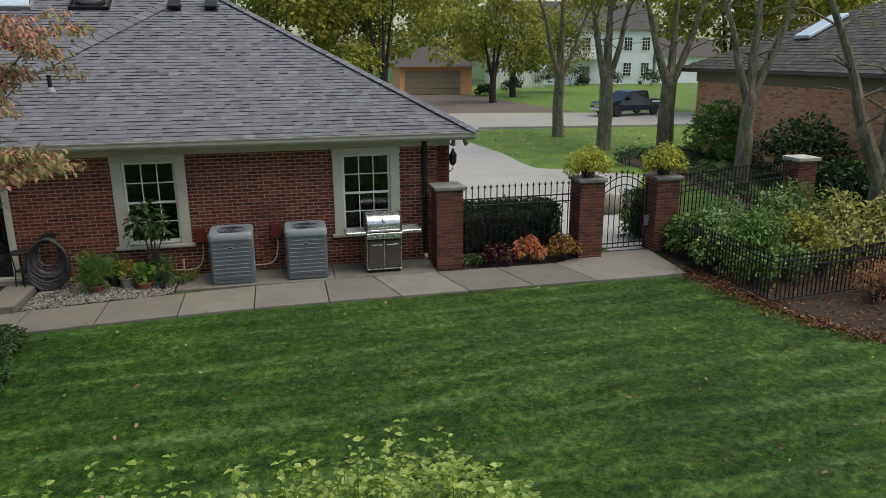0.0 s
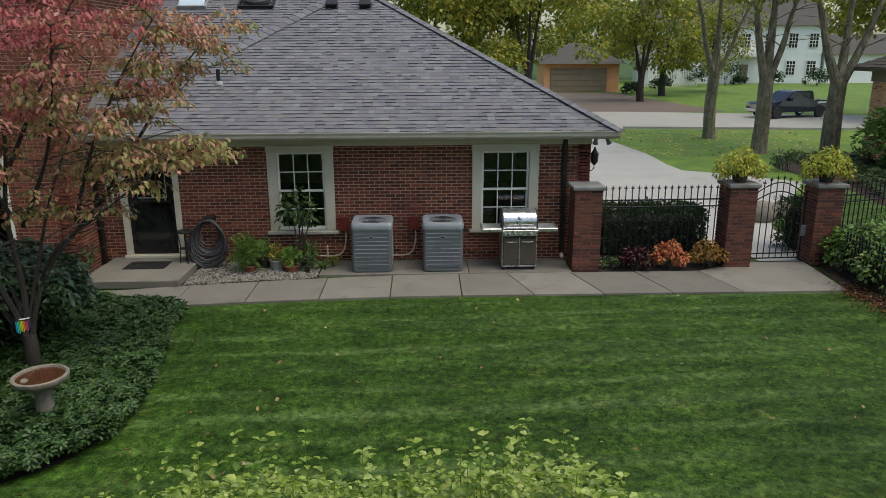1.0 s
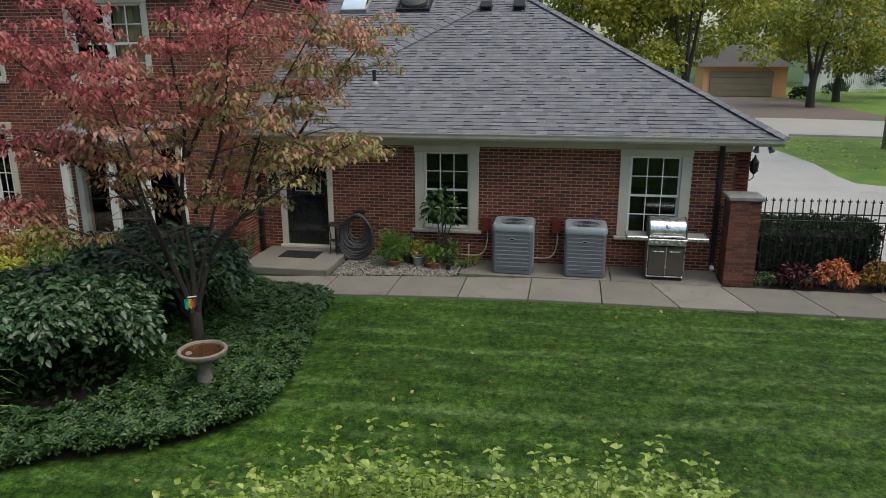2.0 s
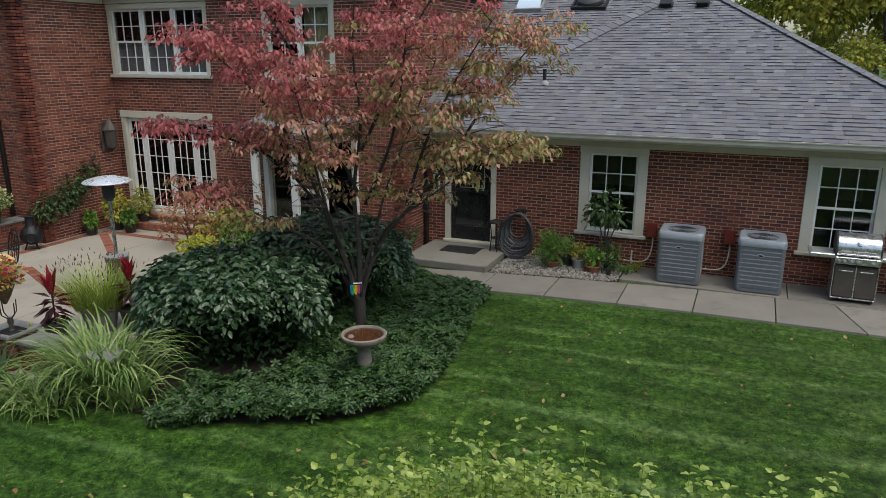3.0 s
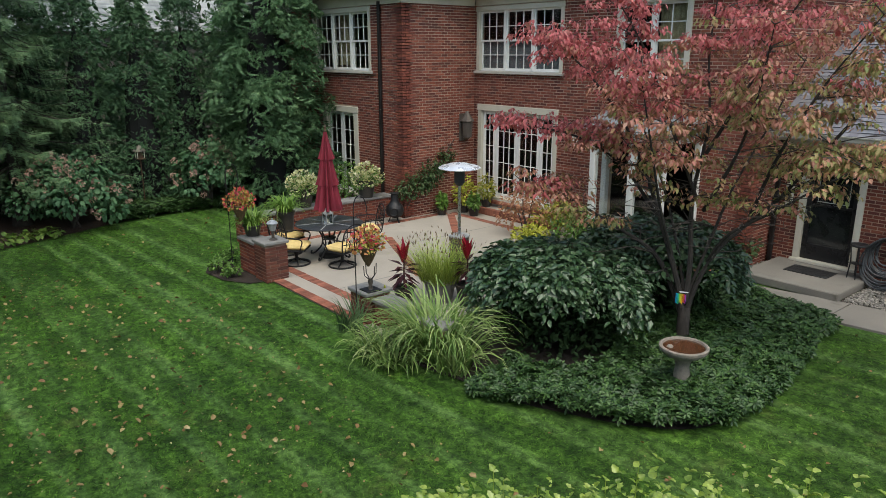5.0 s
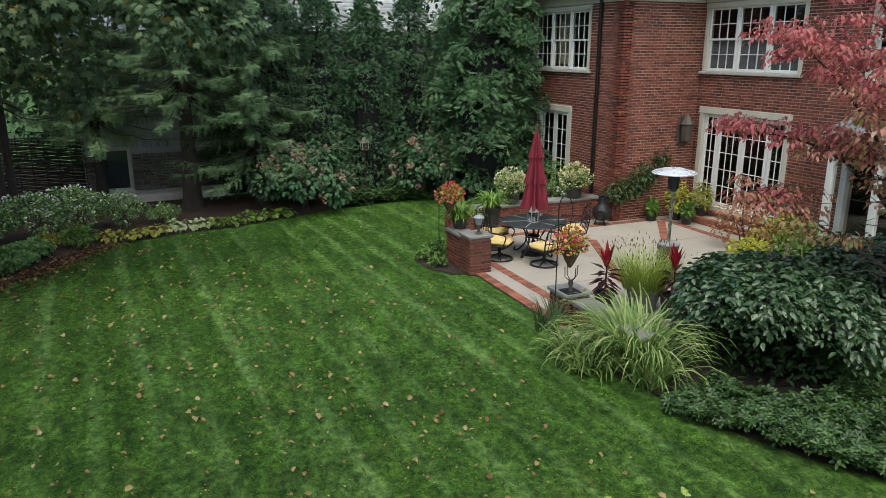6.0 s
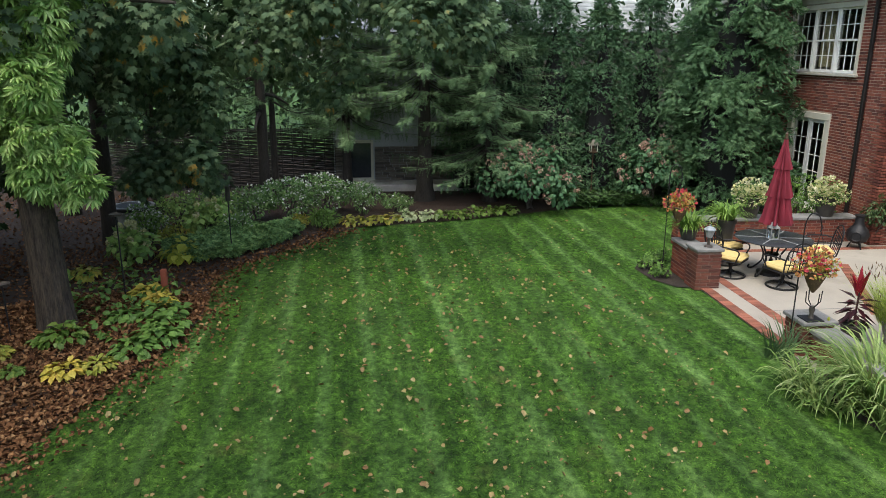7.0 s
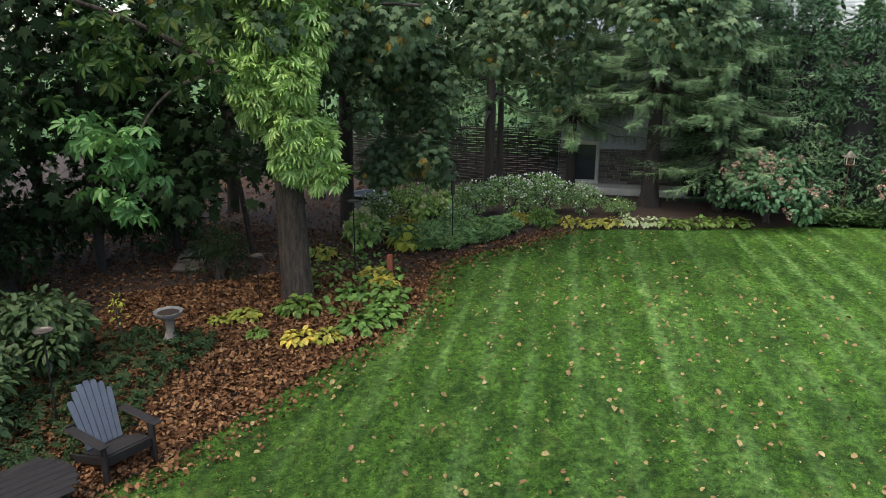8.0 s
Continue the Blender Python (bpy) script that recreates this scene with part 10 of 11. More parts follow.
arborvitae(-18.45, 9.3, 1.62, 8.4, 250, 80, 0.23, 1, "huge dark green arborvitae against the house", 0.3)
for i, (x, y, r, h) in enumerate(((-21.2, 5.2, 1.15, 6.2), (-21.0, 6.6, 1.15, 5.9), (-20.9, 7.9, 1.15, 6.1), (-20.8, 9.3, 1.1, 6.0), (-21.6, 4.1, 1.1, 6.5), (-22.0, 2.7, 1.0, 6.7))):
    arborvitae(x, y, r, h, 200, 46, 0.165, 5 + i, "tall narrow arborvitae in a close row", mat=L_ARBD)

# hydrangeas and ground plants of the border
def hydrangea(lab, x, y, clumps, leaves, heads):
    """A leafy shrub with rounded heads of many small florets on its outside."""
    ob = bush_plant("hydrangea", lab, "shrub", (x, y, 0), clumps, leaves, 0.135, L_HYDLEAF, VLEAF, 10, "border hydrangeas", droop=0.6, hollow=0.6)
    cl = np.array(clumps)[rng.integers(0, len(clumps), heads)]
    c = cl[:, :3] + dirs(heads, 0.55) * (cl[:, 3] * rng.uniform(0.95, 1.12, heads))[:, None]
    k = 26
    cc = np.repeat(c, k, 0) + dirs(heads * k) * 0.085
    part("flower_cover", scatter("flower_cover", FLOWER, cc, rot_from(dirs(heads * k, 0.3), rng.uniform(0, 6.28, heads * k)), rng.uniform(0.035, 0.06, heads * k), L_HYD), None, ob, "dusty pink flower heads")


hydrangea("hydrangea shrub with fading pink flower heads", -19.0, 4.15, mound(1.35, 1.3, 2.0, 18, 201), 2400, 85)
hydrangea("hydrangea with rusty pink heads by the arborvitae", -19.2, 7.6, mound(0.9, 0.9, 2.0, 13, 202), 1100, 60)
n = 2400
p = poly_points([(-18.75, 4.9), (-19.05, 6.6), (-18.95, 8.2), (-20.6, 8.6), (-20.5, 4.9)], n)
tagged(new("low_ground_cover", scatter("low_ground_cover", ROSETTE, np.stack([p[:, 0], p[:, 1], rng.uniform(0.08, 0.28, n)], 1), rot_from(dirs(n, 1.6), rng.uniform(0, 6.28, n)), rng.uniform(0.09, 0.16, n), L_PACH)),
       "green ground cover along the evergreen row", "ground cover", kind="stuff")


def hosta(x, y, s, mat, lab, n=30):
    ob = thing("hosta", (x, y, 0), label=lab, category="hosta", group="border hostas")
    n = int(n * 1.3)
    a = rng.uniform(0, 6.28, n)
    t = np.sqrt(rng.uniform(0, 1, n))
    p_ = np.stack([np.cos(a) * s * 0.62 * t, np.sin(a) * s * 0.62 * t, s * (0.55 - 0.34 * t) * rng.uniform(0.6, 1, n) + 0.04], 1)
    d = np.stack([np.cos(a), np.sin(a), 0.1 - 0.7 * t], 1) + rng.normal(scale=0.3, size=(n, 3))
    nr = np.stack([0.2 * np.cos(a), 0.2 * np.sin(a), np.ones(n)], 1) + rng.normal(scale=0.2, size=(n, 3))
    part("leaf_mass", scatter("leaf_mass", VLEAF, p_, along(d, nr), s * rng.uniform(0.2, 0.38, n), mat), None, ob)
    return ob


for i in range(13):
    t = i / 12
    x = -17.35 - 0.9 * t + 0.1 * math.sin(i)
    y = -0.75 + 4.2 * t
    k = 2 if 4 <= i <= 6 else (1 if i < 4 else 0)
    hosta(x - 0.15, y, 0.42, (L_HOSTA, L_YEL, L_HOSTAV)[k], ("green hosta at the lawn edge", "yellow-green hosta at the lawn edge", "white edged hosta at the lawn edge")[k], 46)
for x, y, sz_, mt, lab in ((-10.32, -4.72, 0.5, L_HOSTA, "bright lime hosta at the trunk's foot"), (-9.15, -4.2, 0.40, L_GOLD, "orange-yellow hosta in the leaf litter"), (-9.3, -3.85, 0.34, L_YEL, "yellow-green hosta in the leaf litter"),
                           (-9.82, -3.5, 0.46, L_GREEN, "large green hosta at the lawn edge"), (-10.25, -3.35, 0.50, L_GREEN, "broad green hosta at the lawn edge"), (-10.7, -3.3, 0.46, L_GREEN, "green hosta beside the lawn"), (-11.3, -3.5, 0.5, L_GREEN, "mid green hosta behind the lawn edge"),
                           (-9.55, -5.75, 0.24, L_YEL, "yellow hosta near the stone bath"), (-9.8, -5.45, 0.36, L_YEL, "yellowing hosta beside the trunk"), (-9.2, -4.9, 0.24, L_HOSTA, "small pale hosta in the litter"), (-12.3, -4.05, 0.46, L_GOLD, "yellow hosta by the bird feeder pole"),
                           (-11.9, -3.75, 0.40, L_GOLD, "golden hosta by the cedar post"), (-13.5, -5.6, 0.45, L_YEL, "pale hosta behind the trunk"),
                           (-11.2, -4.1, 0.36, L_GREEN, "yellowing hosta close by the trunk")):
    hosta(x, y, sz_, mt, lab, 75)
def round_heads(ob, c, k, r, mat, lab):
    """Ball-shaped flower heads of many florets at the points c."""
    for x, y, z in c:
        part("flower_head", scatter("flower_head", FLOWER, np.array([(x, y, z)]) + dirs(k) * r, rot_from(dirs(k, 0.4), rng.uniform(0, 6.28, k)), rng.uniform(0.04, 0.06, k), mat), None, ob, lab)


for x, y, r, h, heads, lab in ((-14.44, -5.0, 0.42, 0.85, 13, "green hydrangea with round pale green flower heads"), (-16.75, -3.95, 0.5, 0.85, 8, "hydrangea with a few yellow-green flower heads")):
    ob = bush_plant("hydrangea", lab, "hydrangea", (x, y, 0), mound(r, r, h, 9, 260 + heads), 420, 0.16, L_BORD, VLEAF, 6, "", 0.5)
    round_heads(ob, [(r * math.cos(2.4 * k) * (k / heads) ** 0.5, r * math.sin(2.4 * k) * (k / heads) ** 0.5, h + 0.02 - 0.55 * h * k / heads) for k in range(heads)], 46, 0.065, L_WFLOW, "pale green flower head")
# taller plants at the back, some with a cover of small white flowers
for i, (x, y, r, h, mt, tm, sz, white, lab) in enumerate(((-17.1, -4.75, 0.65, 1.15, L_BORD, OVAL, 0.09, 0, "bright green leafy perennial under the maple"), (-17.7, -4.05, 0.7, 1.2, L_BORD, OVAL, 0.09, 20, "bright green perennial before the woven fence"),
                                                          (-16.2, -5.2, 0.45, 0.95, L_GREEN, LEAF, 0.09, 240, "green plant covered with small white flowers"), (-17.9, -3.1, 0.7, 1.1, L_TEAL, LEAF, 0.09, 110, "dark green perennial with small white flowers"),
                                                          (-18.2, -2.3, 0.85, 1.25, L_TEAL, LEAF, 0.09, 300, "white flowering perennial before the woven fence"), (-18.6, -1.4, 0.85, 1.25, L_TEAL, LEAF, 0.09, 300, "white flowering perennial beside a spruce trunk"),
                                                          (-18.9, -0.5, 0.7, 0.95, L_TEAL, LANCE, 0.11, 110, "loose dark perennial with few white flowers"), (-18.95, 0.5, 0.55, 0.55, L_TEAL, LANCE, 0.10, 25, "low dark plant behind the hosta row"),
                                                          (-17.2, -1.9, 0.28, 0.40, L_YEL, OVAL, 0.07, 0, "small yellow-green plant at the bed's tip"), (-17.3, -1.35, 0.42, 0.5, L_GREEN, LANCE, 0.14, 0, "feathery green fern at the bed's tip"),
                                                          (-15.7, -4.5, 0.4, 0.55, L_YEL, OVAL, 0.08, 0, "yellow-green plant behind the lime hosta"), (-16.3, -3.2, 0.5, 0.7, L_TEAL, OVAL, 0.08, 70, "leafy plant with white bells behind the ground cover"))):
    bush_plant("border_plant", lab, "plant", (x, y, 0), mound(r, r, h, 10, 210 + i), int(1500 * r), sz, mt, tm, 5, "border perennials", 0.3,
               extra=[("flower_cover", FLOWER, white, 0.05, L_WHITE, 0.05, "small white flowers")] if white else ())
n = 4600
p = poly_points([(-14.5, -4.4), (-14.3, -3.75), (-14.5, -3.1), (-15.6, -2.25), (-16.65, -1.75), (-17.2, -2.2), (-16.9, -3.6), (-15.3, -4.6)], n)
hz = np.array([0.30 + 0.18 * noise.noise((1.3 * a, 1.3 * b, 4.0)) for a, b in p])
tagged(new("border_ground_cover", scatter("border_ground_cover", ROSETTE, np.stack([p[:, 0], p[:, 1], hz * np.sqrt(rng.uniform(0.05, 1, n))], 1), rot_from(dirs(n, 1.3), rng.uniform(0, 6.28, n)), rng.uniform(0.06, 0.115, n), L_TEAL)),
       "low blue-green ground cover along the lawn edge", "ground cover", kind="stuff")
hosta(-14.77, -4.0, 0.75, L_LIME, "lime yellow hosta in the border", 90)
# tangled low leaves between the hostas
n = 380
p = poly_points([(-10.6, -4.9), (-10.0, -3.8), (-11.2, -3.35), (-12.6, -3.5), (-13.9, -4.3), (-13.7, -5.9), (-12.2, -5.4)], n)
tagged(new("mixed_low_leaves", scatter("mixed_low_leaves", VLEAF, np.stack([p[:, 0], p[:, 1], rng.uniform(0.05, 0.22, n)], 1), rot_from(dirs(n, 1.2), rng.uniform(0, 6.28, n)), rng.uniform(0.07, 0.15, n), L_GREEN)),
       "tangled low green and yellowing leaves in the litter", "ground cover", kind="stuff")
bush_plant("sapling", "thin sapling with yellow leaves in the litter", "sapling", (-8.53, -6.75, 0), [(0.02, 0, 0.6, 0.09), (0.05, 0.06, 0.72, 0.08), (-0.03, 0.02, 0.42, 0.09)], 34, 0.085, L_LIME, LEAF, 3)
bush_plant("yew_shrub", "dark feathery yew shrub in the shade", "shrub", (-11.65, -6.9, 0), mound(0.5, 0.5, 1.2, 12, 271), 1500, 0.10, L_SHADE, LANCE, 6)
for x, y, sx, sy in ((-12.9, -8.2, 0.45, 0.28), (-12.3, -7.95, 0.42, 0.26)):
    g = Geo().cbox(-sx, sx, -sy, sy, 0.0, 0.09, 0.03)
    g.v = [(a * (1 + 0.18 * noise.noise((a * 3 + x, b * 3, 1))) + 0.08 * b, b * (1 + 0.2 * noise.noise((a * 3, b * 3 + y, 2))), c) for a, b, c in g.v]
    single("stone_slab", g, M_SLAB, "flat brown stone slab in the leaf litter", "stone", "garden stones", m=pose(x, y, 0, 0, 0, 20))
# shrub and ivy near the lawn chair
bush_plant("border_shrub", "leafy green shrub behind the lawn chair", "shrub", (-7.35, -7.25, 0), mound(0.95, 0.9, 1.3, 14, 230), 1700, 0.135, L_DARK, LEAF, 6, "", 0.9)
bush_plant("border_shrub", "dark green shrub at the wood's edge", "shrub", (-5.8, -7.0, 0), mound(1.0, 0.9, 1.2, 12, 231), 900, 0.15, L_DARK, LEAF, 6)
n = 2100
p = poly_points([(-5.0, -5.2), (-6.2, -5.0), (-7.4, -5.3), (-8.9, -5.3), (-9.0, -6.6), (-8.0, -7.6), (-5.0, -8.0), (-4.2, -7.0)], n)
tagged(new("ivy", scatter("ivy", ROSETTE, np.stack([p[:, 0], p[:, 1], rng.uniform(0.03, 0.2, n)], 1), rot_from(dirs(n, 1.4), rng.uniform(0, 6.28, n)), rng.uniform(0.05, 0.1, n), L_SHADE)), "dark ivy creeping through the leaf litter", "ground cover", kind="stuff")

# second bird bath
b2 = thing("bird_bath", (-8.75, -6.07, 0), label="pale scalloped stone bird bath in the leaf litter", category="bird bath")
b2.matrix_basis @= Matrix.Diagonal((0.72, 0.72, 0.95, 1))
part("pedestal", Geo().lathe([(0.19, 0), (0.19, 0.05), (0.13, 0.1), (0.08, 0.22), (0.10, 0.36), (0.14, 0.42)], 18), M_BATH, b2, smooth=True)
g = Geo().lathe([(0.12, 0.41), (0.22, 0.45), (0.28, 0.50), (0.29, 0.53), (0.26, 0.53), (0.2, 0.49), (0.0, 0.47)], 32)
for i, (x, y, zz) in enumerate(g.v):
    a = math.atan2(y, x)
    if math.hypot(x, y) > 0.2:
        g.v[i] = (x * (1 + 0.05 * math.sin(9 * a)), y * (1 + 0.05 * math.sin(9 * a)), zz)
part("bowl", g, M_STONE, b2, smooth=True)
part("debris", Geo().lathe([(0.0, 0.485), (0.215, 0.508), (0.1, 0.512), (0.0, 0.512)], 20), M_MULCH, b2, "brown leaf debris")


# lawn chair and low table
def lawn_chair(x, y, rz):
    ob = thing("lawn_chair", (x, y, 0), rz, "dark slatted adirondack chair at the lawn's edge", "chair")
    for i in range(7):
        k = i - 3
        hgt = 0.80 - 0.019 * k * k
        zs = [0.0, hgt * 0.5, hgt - 0.05, hgt]
        g = Geo()
        vs = []
        for z in zs:
            c, w_ = k * (0.066 + 0.022 * z / 0.86), (0.029 + 0.010 * z / 0.86) * (0.72 if z == hgt else 1.0)
            vs += [(c - w_, 0, z), (c + w_, 0, z), (c + w_, 0.022, z), (c - w_, 0.022, z)]
        g.add(vs, [(4 * j + a_, 4 * j + (a_ + 1) % 4, 4 * j + 4 + (a_ + 1) % 4, 4 * j + 4 + a_) for j in range(3) for a_ in range(4)] + [(0, 3, 2, 1), (12, 13, 14, 15)], pose(0, 0.20, 0.24, -20, 0, 0))
        part("back_slat", g, M_CHAIR, ob, "slate grey slat")
    for i in range(5):
        yy = -0.30 + 0.11 * i
        part("seat_slat", Geo().cbox(-0.27, 0.27, yy, yy + 0.10, 0.345 - 0.035 * i, 0.367 - 0.035 * i, 0.006), M_CHAIRD, ob)
    part("front_apron", Geo().cbox(-0.28, 0.28, -0.335, -0.31, 0.24, 0.36, 0.006), M_CHAIRD, ob)
    for sx in (-1, 1):
        part("front_leg", Geo().cbox(sx * 0.31 - 0.018, sx * 0.31 + 0.018, -0.36, -0.25, 0, 0.53, 0.008), M_CHAIRD, ob)
        part("rear_leg", Geo().cbox(sx * 0.27 - 0.016, sx * 0.27 + 0.016, -0.05, 0.06, 0, 0.0 + 0.86, 0.008, pose(0, -0.32, 0.30, -106, 0, 0)), M_CHAIRD, ob)
        part("arm_rest", Geo().cbox(sx * 0.345 - 0.065, sx * 0.345 + 0.065, -0.42, 0.34, 0.53, 0.555, 0.02), M_CHAIRD, ob)
        part("arm_brace", Geo().cbox(sx * 0.34 - 0.015, sx * 0.34 + 0.015, -0.33, -0.25, 0.40, 0.53, 0.006), M_CHAIRD, ob)
    part("back_rail", Geo().cbox(-0.36, 0.36, 0.37, 0.40, 0.50, 0.56, 0.008), M_CHAIRD, ob)
    return ob


lawn_chair(-5.72, -4.76, 158).matrix_basis @= Matrix.Scale(0.86, 4)
tb2 = thing("low_table", (-4.75, -4.92, 0), 62, "dark slatted oval side table beside the chair", "side table")
for i in range(8):
    xx = -0.36 + 0.104 * i
    L = 0.40 * math.sqrt(max(0.05, 1 - (xx / 0.47) ** 2))
    part("top_slat", Geo().cbox(xx - 0.047, xx + 0.047, -L, L, 0.36, 0.382, 0.008), M_CHAIRD, tb2)
for sx in (-1, 1):
    for sy in (-1, 1):
        part("leg", Geo().cbox(sx * 0.26 - 0.02, sx * 0.26 + 0.02, sy * 0.22 - 0.02, sy * 0.22 + 0.02, 0, 0.36, 0.006), M_CHAIRD, tb2)
part("rail", Geo().cbox(-0.3, 0.3, -0.02, 0.02, 0.30, 0.36, 0.005), M_CHAIRD, tb2)


# poles, feeders, barrel
def pole(name, x, y, h, lab, top=None):
    ob = thing(name, (x, y, 0), label=lab, category="pole")
    part("rod", Geo().tube([(0, 0, 0), (0.01, 0, h)], 0.012, 6), M_BLACK, ob)
    if top == "feeder":
        part("seed_tube", Geo().lathe([(0.05, h - 0.55), (0.05, h - 0.25), (0.07, h - 0.24), (0.0, h - 0.18)], 12), M_POT, ob)
    if top == "tray":
        part("tray", Geo().lathe([(0.02, h), (0.10, h + 0.02), (0.11, h + 0.045), (0.09, h + 0.03), (0.0, h + 0.025)], 14), M_BRONZE, ob)
    return ob


pole("feeder_pole", -14.9, -3.1, 1.75, "thin iron pole with a tube bird feeder", "feeder")
pole("feeder_pole", -12.2, -4.4, 1.5, "thin iron pole with a small feeding tray", "tray")
pole("feeder_pole", -6.28, -5.95, 1.14, "thin iron pole with a shallow tray by the chair", "tray")
pole("feeder_pole", -10.69, -5.61, 0.8, "short iron pole with a tray beside the trunk", "tray")
single("cedar_post", Geo().cbox(-12.6, -12.5, -3.88, -3.78, 0, 0.45, 0.012), M_REDPOST, "short reddish cedar post among hostas", "post")
bar = thing("rain_barrel", (-16.93, -5.69, 0), label="grey round rain barrel under the maple", category="barrel")
bar.matrix_basis @= Matrix.Diagonal((1, 1, 0.79, 1))
part("barrel", Geo().lathe([(0.42, 0), (0.48, 0.3), (0.48, 0.6), (0.44, 0.85), (0.47, 0.87), (0.47, 0.92), (0.40, 0.92), (0.38, 0.8)], 24), M_GREYPL, bar, smooth=True)
part("rim", Geo().lathe([(0.475, 0.80), (0.51, 0.81), (0.51, 0.89), (0.475, 0.90)], 24), M_BLACK, bar, "black rim band")
bh_ = thing("bird_house", (-20.0, 6.15, 0), label="white roofed wooden bird feeder house on a pole", category="bird house")
bh_.matrix_basis @= Matrix.Scale(0.8, 4)
part("post", Geo().tube([(0, 0, 0), (0, 0, 1.75)], 0.02, 6), M_WOOD, bh_)
part("tray", Geo().cbox(-0.14, 0.14, -0.14, 0.14, 1.75, 1.79, 0.008), M_WOOD, bh_)
for sx in (-1, 1):
    for sy in (-1, 1):
        part("corner_post", Geo().cbox(sx * 0.11 - 0.012, sx * 0.11 + 0.012, sy * 0.11 - 0.012, sy * 0.11 + 0.012, 1.79, 2.02, 0.003), M_TRIM, bh_)
part("seed_box", Geo().cbox(-0.08, 0.08, -0.08, 0.08, 1.79, 1.98, 0.004), M_WOOD, bh_)
part("roof", Geo().lathe([(0.26, 2.02), (0.255, 2.035), (0.0, 2.24)], 4, pose(0, 0, 0, 0, 0, 45)), M_BATH, bh_, "pale pointed roof")

# woven fence
wf = thing("woven_fence", label="dark woven willow fence behind the border", category="woven fence", kind="structure")
for i in range(41):
    part("stake", Geo().tube([(-22.6, -14.5 + 0.33 * i, 0), (-22.6, -14.5 + 0.33 * i, 1.95)], 0.02, 5), M_WICKER, wf)
rod_n = 46
g = Geo()
for j in range(rod_n):
    z = 0.06 + 0.04 * j
    ph_ = j % 2
    pts = [(-22.6 + 0.03 * (1 if (i + ph_) % 2 else -1), -14.5 + 0.33 * i, z + 0.012 * math.sin(i * 1.7 + j * 2.3)) for i in range(41)]
    g.tube(pts, 0.019, 4)
part("woven_rods", g, M_WICKER, wf)["kind"] = "stuff"

# grey neighbour's house behind the border
gn = thing("grey_house", (-22.6, 0, 0), label="grey sided house with a stone base behind the trees", category="house")
part("foundation", Geo().cbox(-8, 0.8, -1.35, 3.7, 0, 0.22, 0.02), M_FOUND, gn, "pale concrete footing")
part("wall", Geo().box(-8, 0.0, -1.35, 3.6, 0.2, 4.6), M_SIDEG, gn)
qs = random.Random(77)
g = Geo()
for k in range(13):
    y = -1.3
    while y < 3.2:
        w_ = qs.uniform(0.2, 0.55)
        if y < -1.04:
            w_ = -1.04 - y
        elif y < -0.08:
            y = -0.08
            continue
        g.cbox(0.0, 0.06 + qs.uniform(0, 0.03), y, y + w_ - 0.012, 0.24 + 0.082 * k, 0.24 + 0.082 * (k + 1) - 0.012, 0.008)
        y += w_
part("stone_base", g, M_STACK, gn, "dark stacked stone courses")["kind"] = "stuff"
for k in range(16):
    part("siding_board", Geo().add([(0, y, z) for z in (1.32 + 0.2 * k, 1.52 + 0.2 * k) for y in (-1.35, 3.6)] + [(0.03, y, 1.32 + 0.2 * k) for y in (-1.35, 3.6)], [(4, 5, 3, 2), (0, 1, 5, 4), (0, 4, 2), (1, 3, 5)]), M_SIDEG, gn)
wn = part("window", Geo().cbox(0.03, 0.12, -1.02, -0.12, 0.26, 1.5, 0.01), M_TRIM, gn)
part("pane", Geo().box(0.12, 0.13, -0.94, -0.20, 0.34, 1.42), M_CARGLASS, wn)
part("sill", Geo().cbox(0.03, 0.18, -1.06, -0.08, 0.22, 0.27, 0.008), M_TRIM, wn)
part("roof", Geo().add([(0.7, -1.9, 4.5), (0.7, 4.2, 4.5), (-4, 4.2, 7.0), (-4, -1.9, 7.0), (-8.7, -1.9, 4.5), (-8.7, 4.2, 4.5)], [(0, 1, 2, 3), (3, 2, 5, 4), (0, 3, 4), (1, 5, 2), (0, 4, 5, 1)]), M_SIDEG, gn)
pr_ = thing("pale_roofed_house", (-36, 11, 0), label="far house with a pale shingle roof", category="house")
part("wall", Geo().box(-5, 3.6, -7, 9, 0, 5.1), M_STACK, pr_)
part("roof", Geo().add([(4.2, -7.5, 5.0), (4.2, 9.5, 5.0), (-1, 9.5, 10.5), (-1, -7.5, 10.5), (-5.6, -7.5, 5.0), (-5.6, 9.5, 5.0)], [(0, 1, 2, 3), (3, 2, 5, 4), (0, 3, 4), (1, 5, 2), (0, 4, 5, 1)]), M_PALEROOF, pr_)
tv3 = [(0.01, 0, 0.03), (0.39, 0, 0.03), (0.39, 0.3, 0.004), (0.01, 0.3, 0.004), (0.01, 0, 0), (0.39, 0, 0)]
an3 = math.atan(5.5 / 5.2)
R3 = np.array([[0, -math.cos(an3), math.sin(an3)], [1, 0, 0], [0, math.sin(an3), math.cos(an3)]])
pr3 = np.array([(4.2 - 0.165 * j, -7.4 + 0.4 * k + 0.2 * (j % 2), 5.02 + 0.1745 * j) for j in range(15) for k in range(41)])
me = scatter("shingles", (tv3, tf), pr3, np.repeat(R3[None], len(pr3), 0), np.ones(len(pr3)), M_PALEROOF)
part("shingles", me, None, pr_)["kind"] = "stuff"

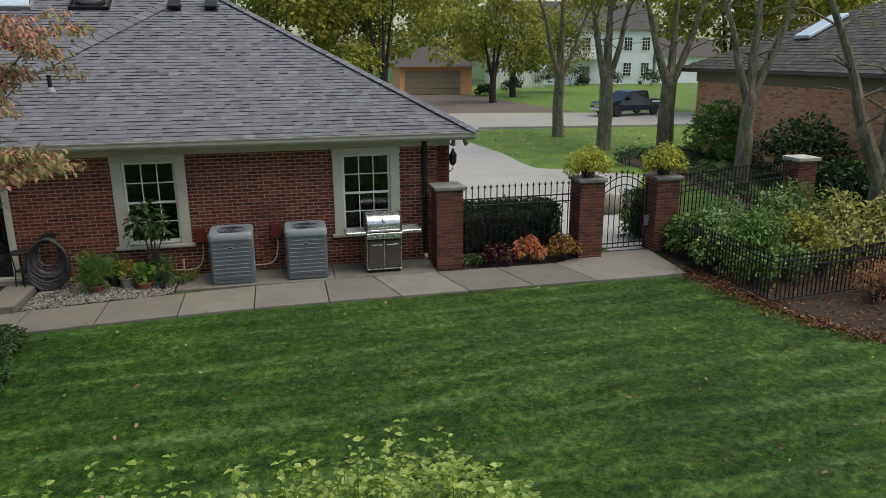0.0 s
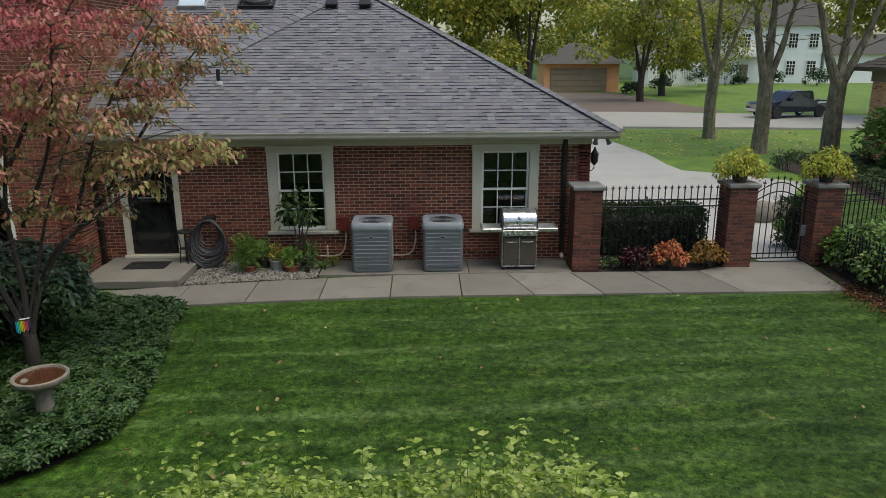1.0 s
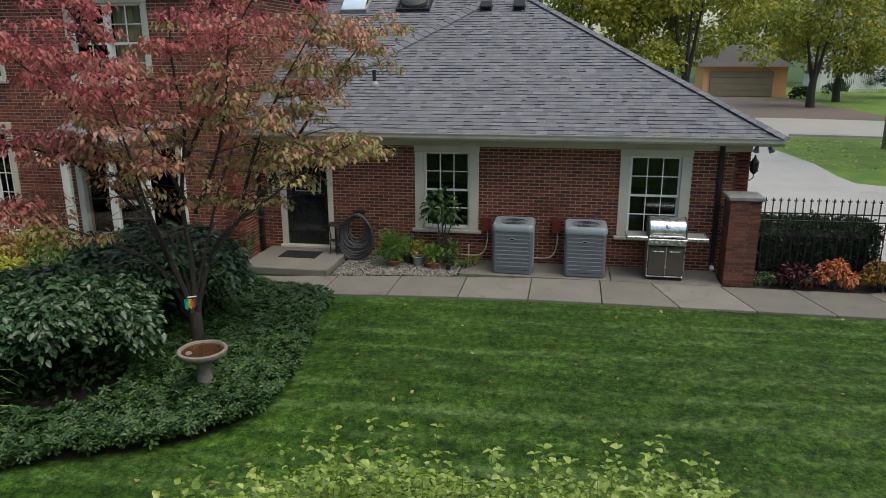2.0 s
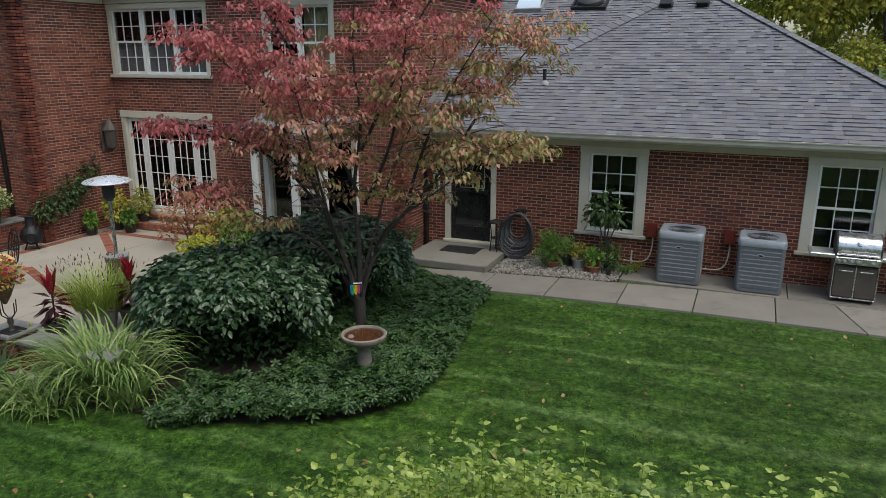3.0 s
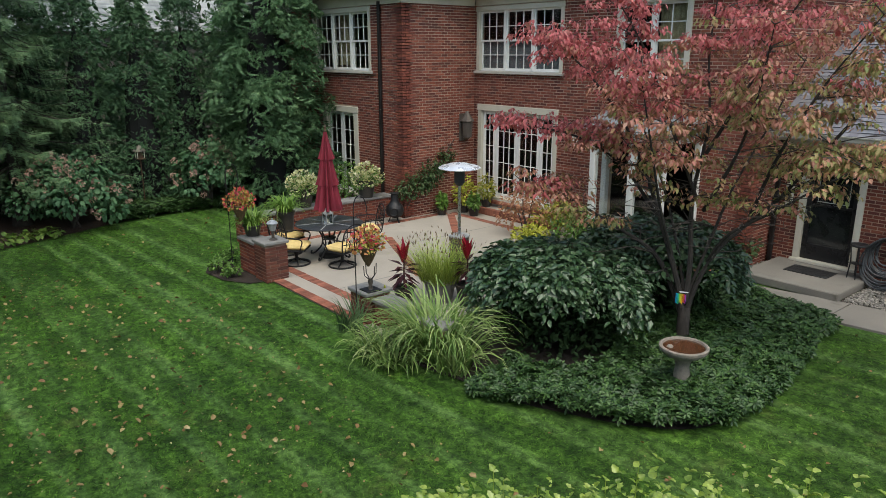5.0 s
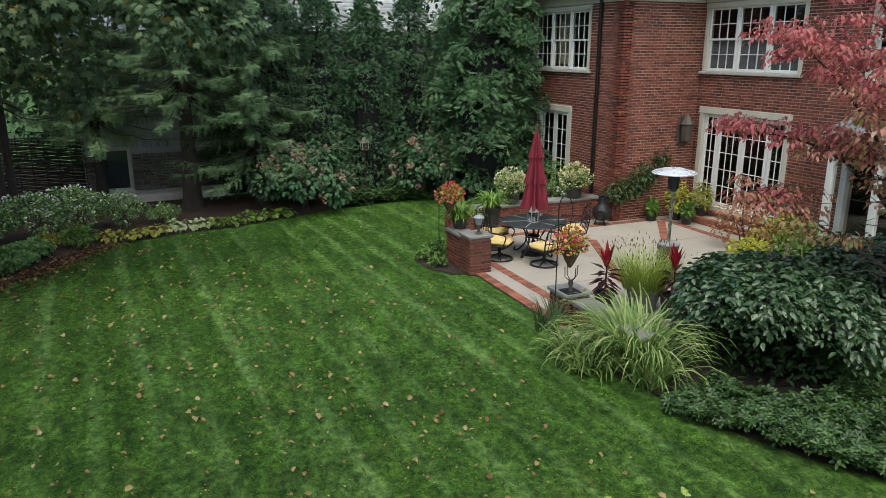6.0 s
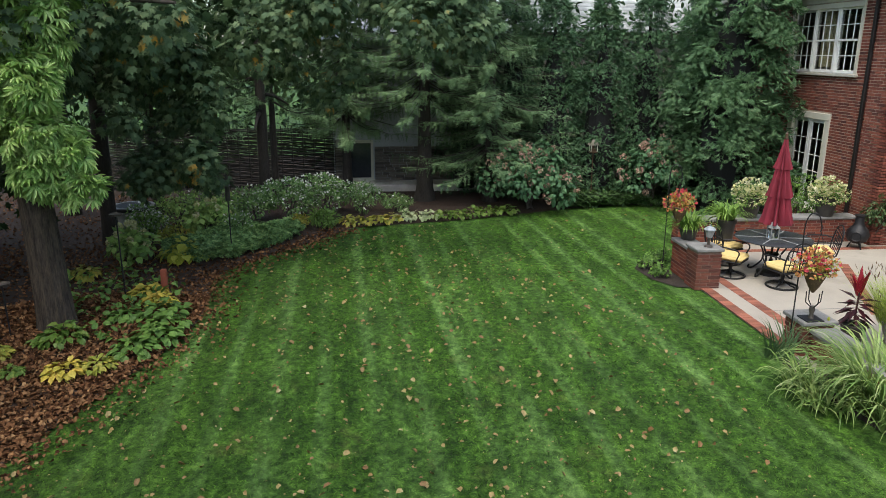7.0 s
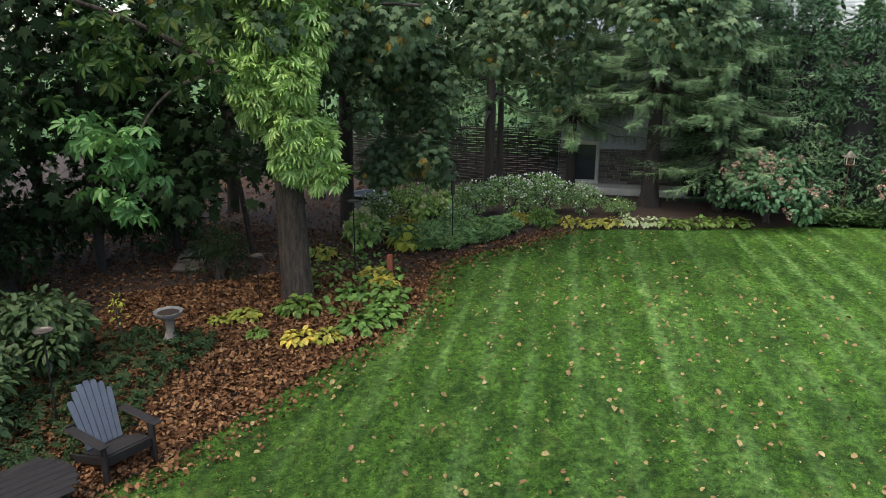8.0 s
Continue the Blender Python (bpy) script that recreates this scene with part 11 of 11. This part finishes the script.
# thin trunks and dark wood behind
for i, (x, y, r, h, lx, ly) in enumerate(((-14.0, -9.5, 0.07, 6, 0.4, 0.2), (-10.1, -10.05, 0.13, 7, -0.1, -1.3), (-12.0, -11, 0.1, 7, 0.2, 0.4), (-17.0, -9.5, 0.14, 8, 0.1, 0.3), (-13.4, -7.1, 0.06, 4.5, 0.0, -0.65), (-19.3, -8, 0.16, 8, 0, 0))):
    big_trunk("thin_tree", "thin shaded trunk at the wood's edge", x, y, r, h, M_BARKD, (lx, ly), 40 + i)
big_trunk("straight_tree", "dark straight trunk before the woven fence", -19.8, -3.1, 0.15, 8, M_BARKD, (0.1, 0.1), 61,
          [[(0, 0, z), (0.5 * math.cos(2.4 * k), 0.5 * math.sin(2.4 * k), z - 0.1), (1.0 * math.cos(2.4 * k), 1.0 * math.sin(2.4 * k), z - 0.35)] for k, z in enumerate((2.6, 3.1, 3.5, 4.0, 4.4, 4.9))])
# the wood's deep shade is put into the leaf colour from here on
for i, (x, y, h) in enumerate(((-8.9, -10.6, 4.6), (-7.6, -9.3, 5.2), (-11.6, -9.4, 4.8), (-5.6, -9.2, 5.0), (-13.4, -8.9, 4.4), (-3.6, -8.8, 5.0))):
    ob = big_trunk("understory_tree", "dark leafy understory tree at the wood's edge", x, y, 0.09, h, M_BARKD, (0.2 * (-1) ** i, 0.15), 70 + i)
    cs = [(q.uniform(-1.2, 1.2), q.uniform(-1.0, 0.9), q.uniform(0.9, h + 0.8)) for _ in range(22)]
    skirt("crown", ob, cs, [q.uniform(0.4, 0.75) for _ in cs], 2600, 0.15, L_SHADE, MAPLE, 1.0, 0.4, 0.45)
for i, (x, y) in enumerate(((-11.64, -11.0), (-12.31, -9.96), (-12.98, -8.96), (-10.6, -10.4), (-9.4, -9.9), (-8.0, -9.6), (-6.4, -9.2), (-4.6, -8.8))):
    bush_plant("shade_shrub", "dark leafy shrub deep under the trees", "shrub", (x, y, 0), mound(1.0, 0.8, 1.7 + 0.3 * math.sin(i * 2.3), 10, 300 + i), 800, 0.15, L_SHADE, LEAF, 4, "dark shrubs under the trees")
wood = thing("shade_tree_row", (0, 0, 0), label="dense dark trees closing the back of the garden", category="trees", kind="stuff")
cs, rs_ = [], []
for _ in range(190):
    a = q.uniform(radians(98), radians(160))
    d = q.uniform(14, 22)
    cs.append((-d * math.sin(a), d * math.cos(a), q.uniform(1.4 if a > radians(113) else 4.2, 7.5)))
    rs_.append(q.uniform(0.7, 1.3))
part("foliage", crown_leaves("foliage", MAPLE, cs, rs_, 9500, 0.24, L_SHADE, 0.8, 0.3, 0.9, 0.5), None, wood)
cs, rs_ = [], []
for _ in range(110):
    a = q.uniform(radians(60), radians(150))
    d = q.uniform(25, 42)
    cs.append((-d * math.sin(a), d * math.cos(a), q.uniform(1, 11)))
    rs_.append(q.uniform(1.4, 2.4))
for _ in range(70):
    a = q.uniform(radians(70), radians(112))
    d = q.uniform(25, 31)
    cs.append((-d * math.sin(a), d * math.cos(a), q.uniform(0.5, 5)))
    rs_.append(q.uniform(1.2, 1.9))
for _ in range(70):    # unseen crown tops added to keep skylight off the wood
    a = q.uniform(radians(128), radians(165))
    d = q.uniform(12, 24)
    cs.append((-d * math.sin(a), d * math.cos(a), q.uniform(7.5, 11)))
    rs_.append(q.uniform(1.4, 2.2))
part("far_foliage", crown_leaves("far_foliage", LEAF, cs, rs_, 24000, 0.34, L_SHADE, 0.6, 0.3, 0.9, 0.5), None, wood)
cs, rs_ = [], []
for _ in range(120):   # unseen trees added along the south side to cut the sky fill
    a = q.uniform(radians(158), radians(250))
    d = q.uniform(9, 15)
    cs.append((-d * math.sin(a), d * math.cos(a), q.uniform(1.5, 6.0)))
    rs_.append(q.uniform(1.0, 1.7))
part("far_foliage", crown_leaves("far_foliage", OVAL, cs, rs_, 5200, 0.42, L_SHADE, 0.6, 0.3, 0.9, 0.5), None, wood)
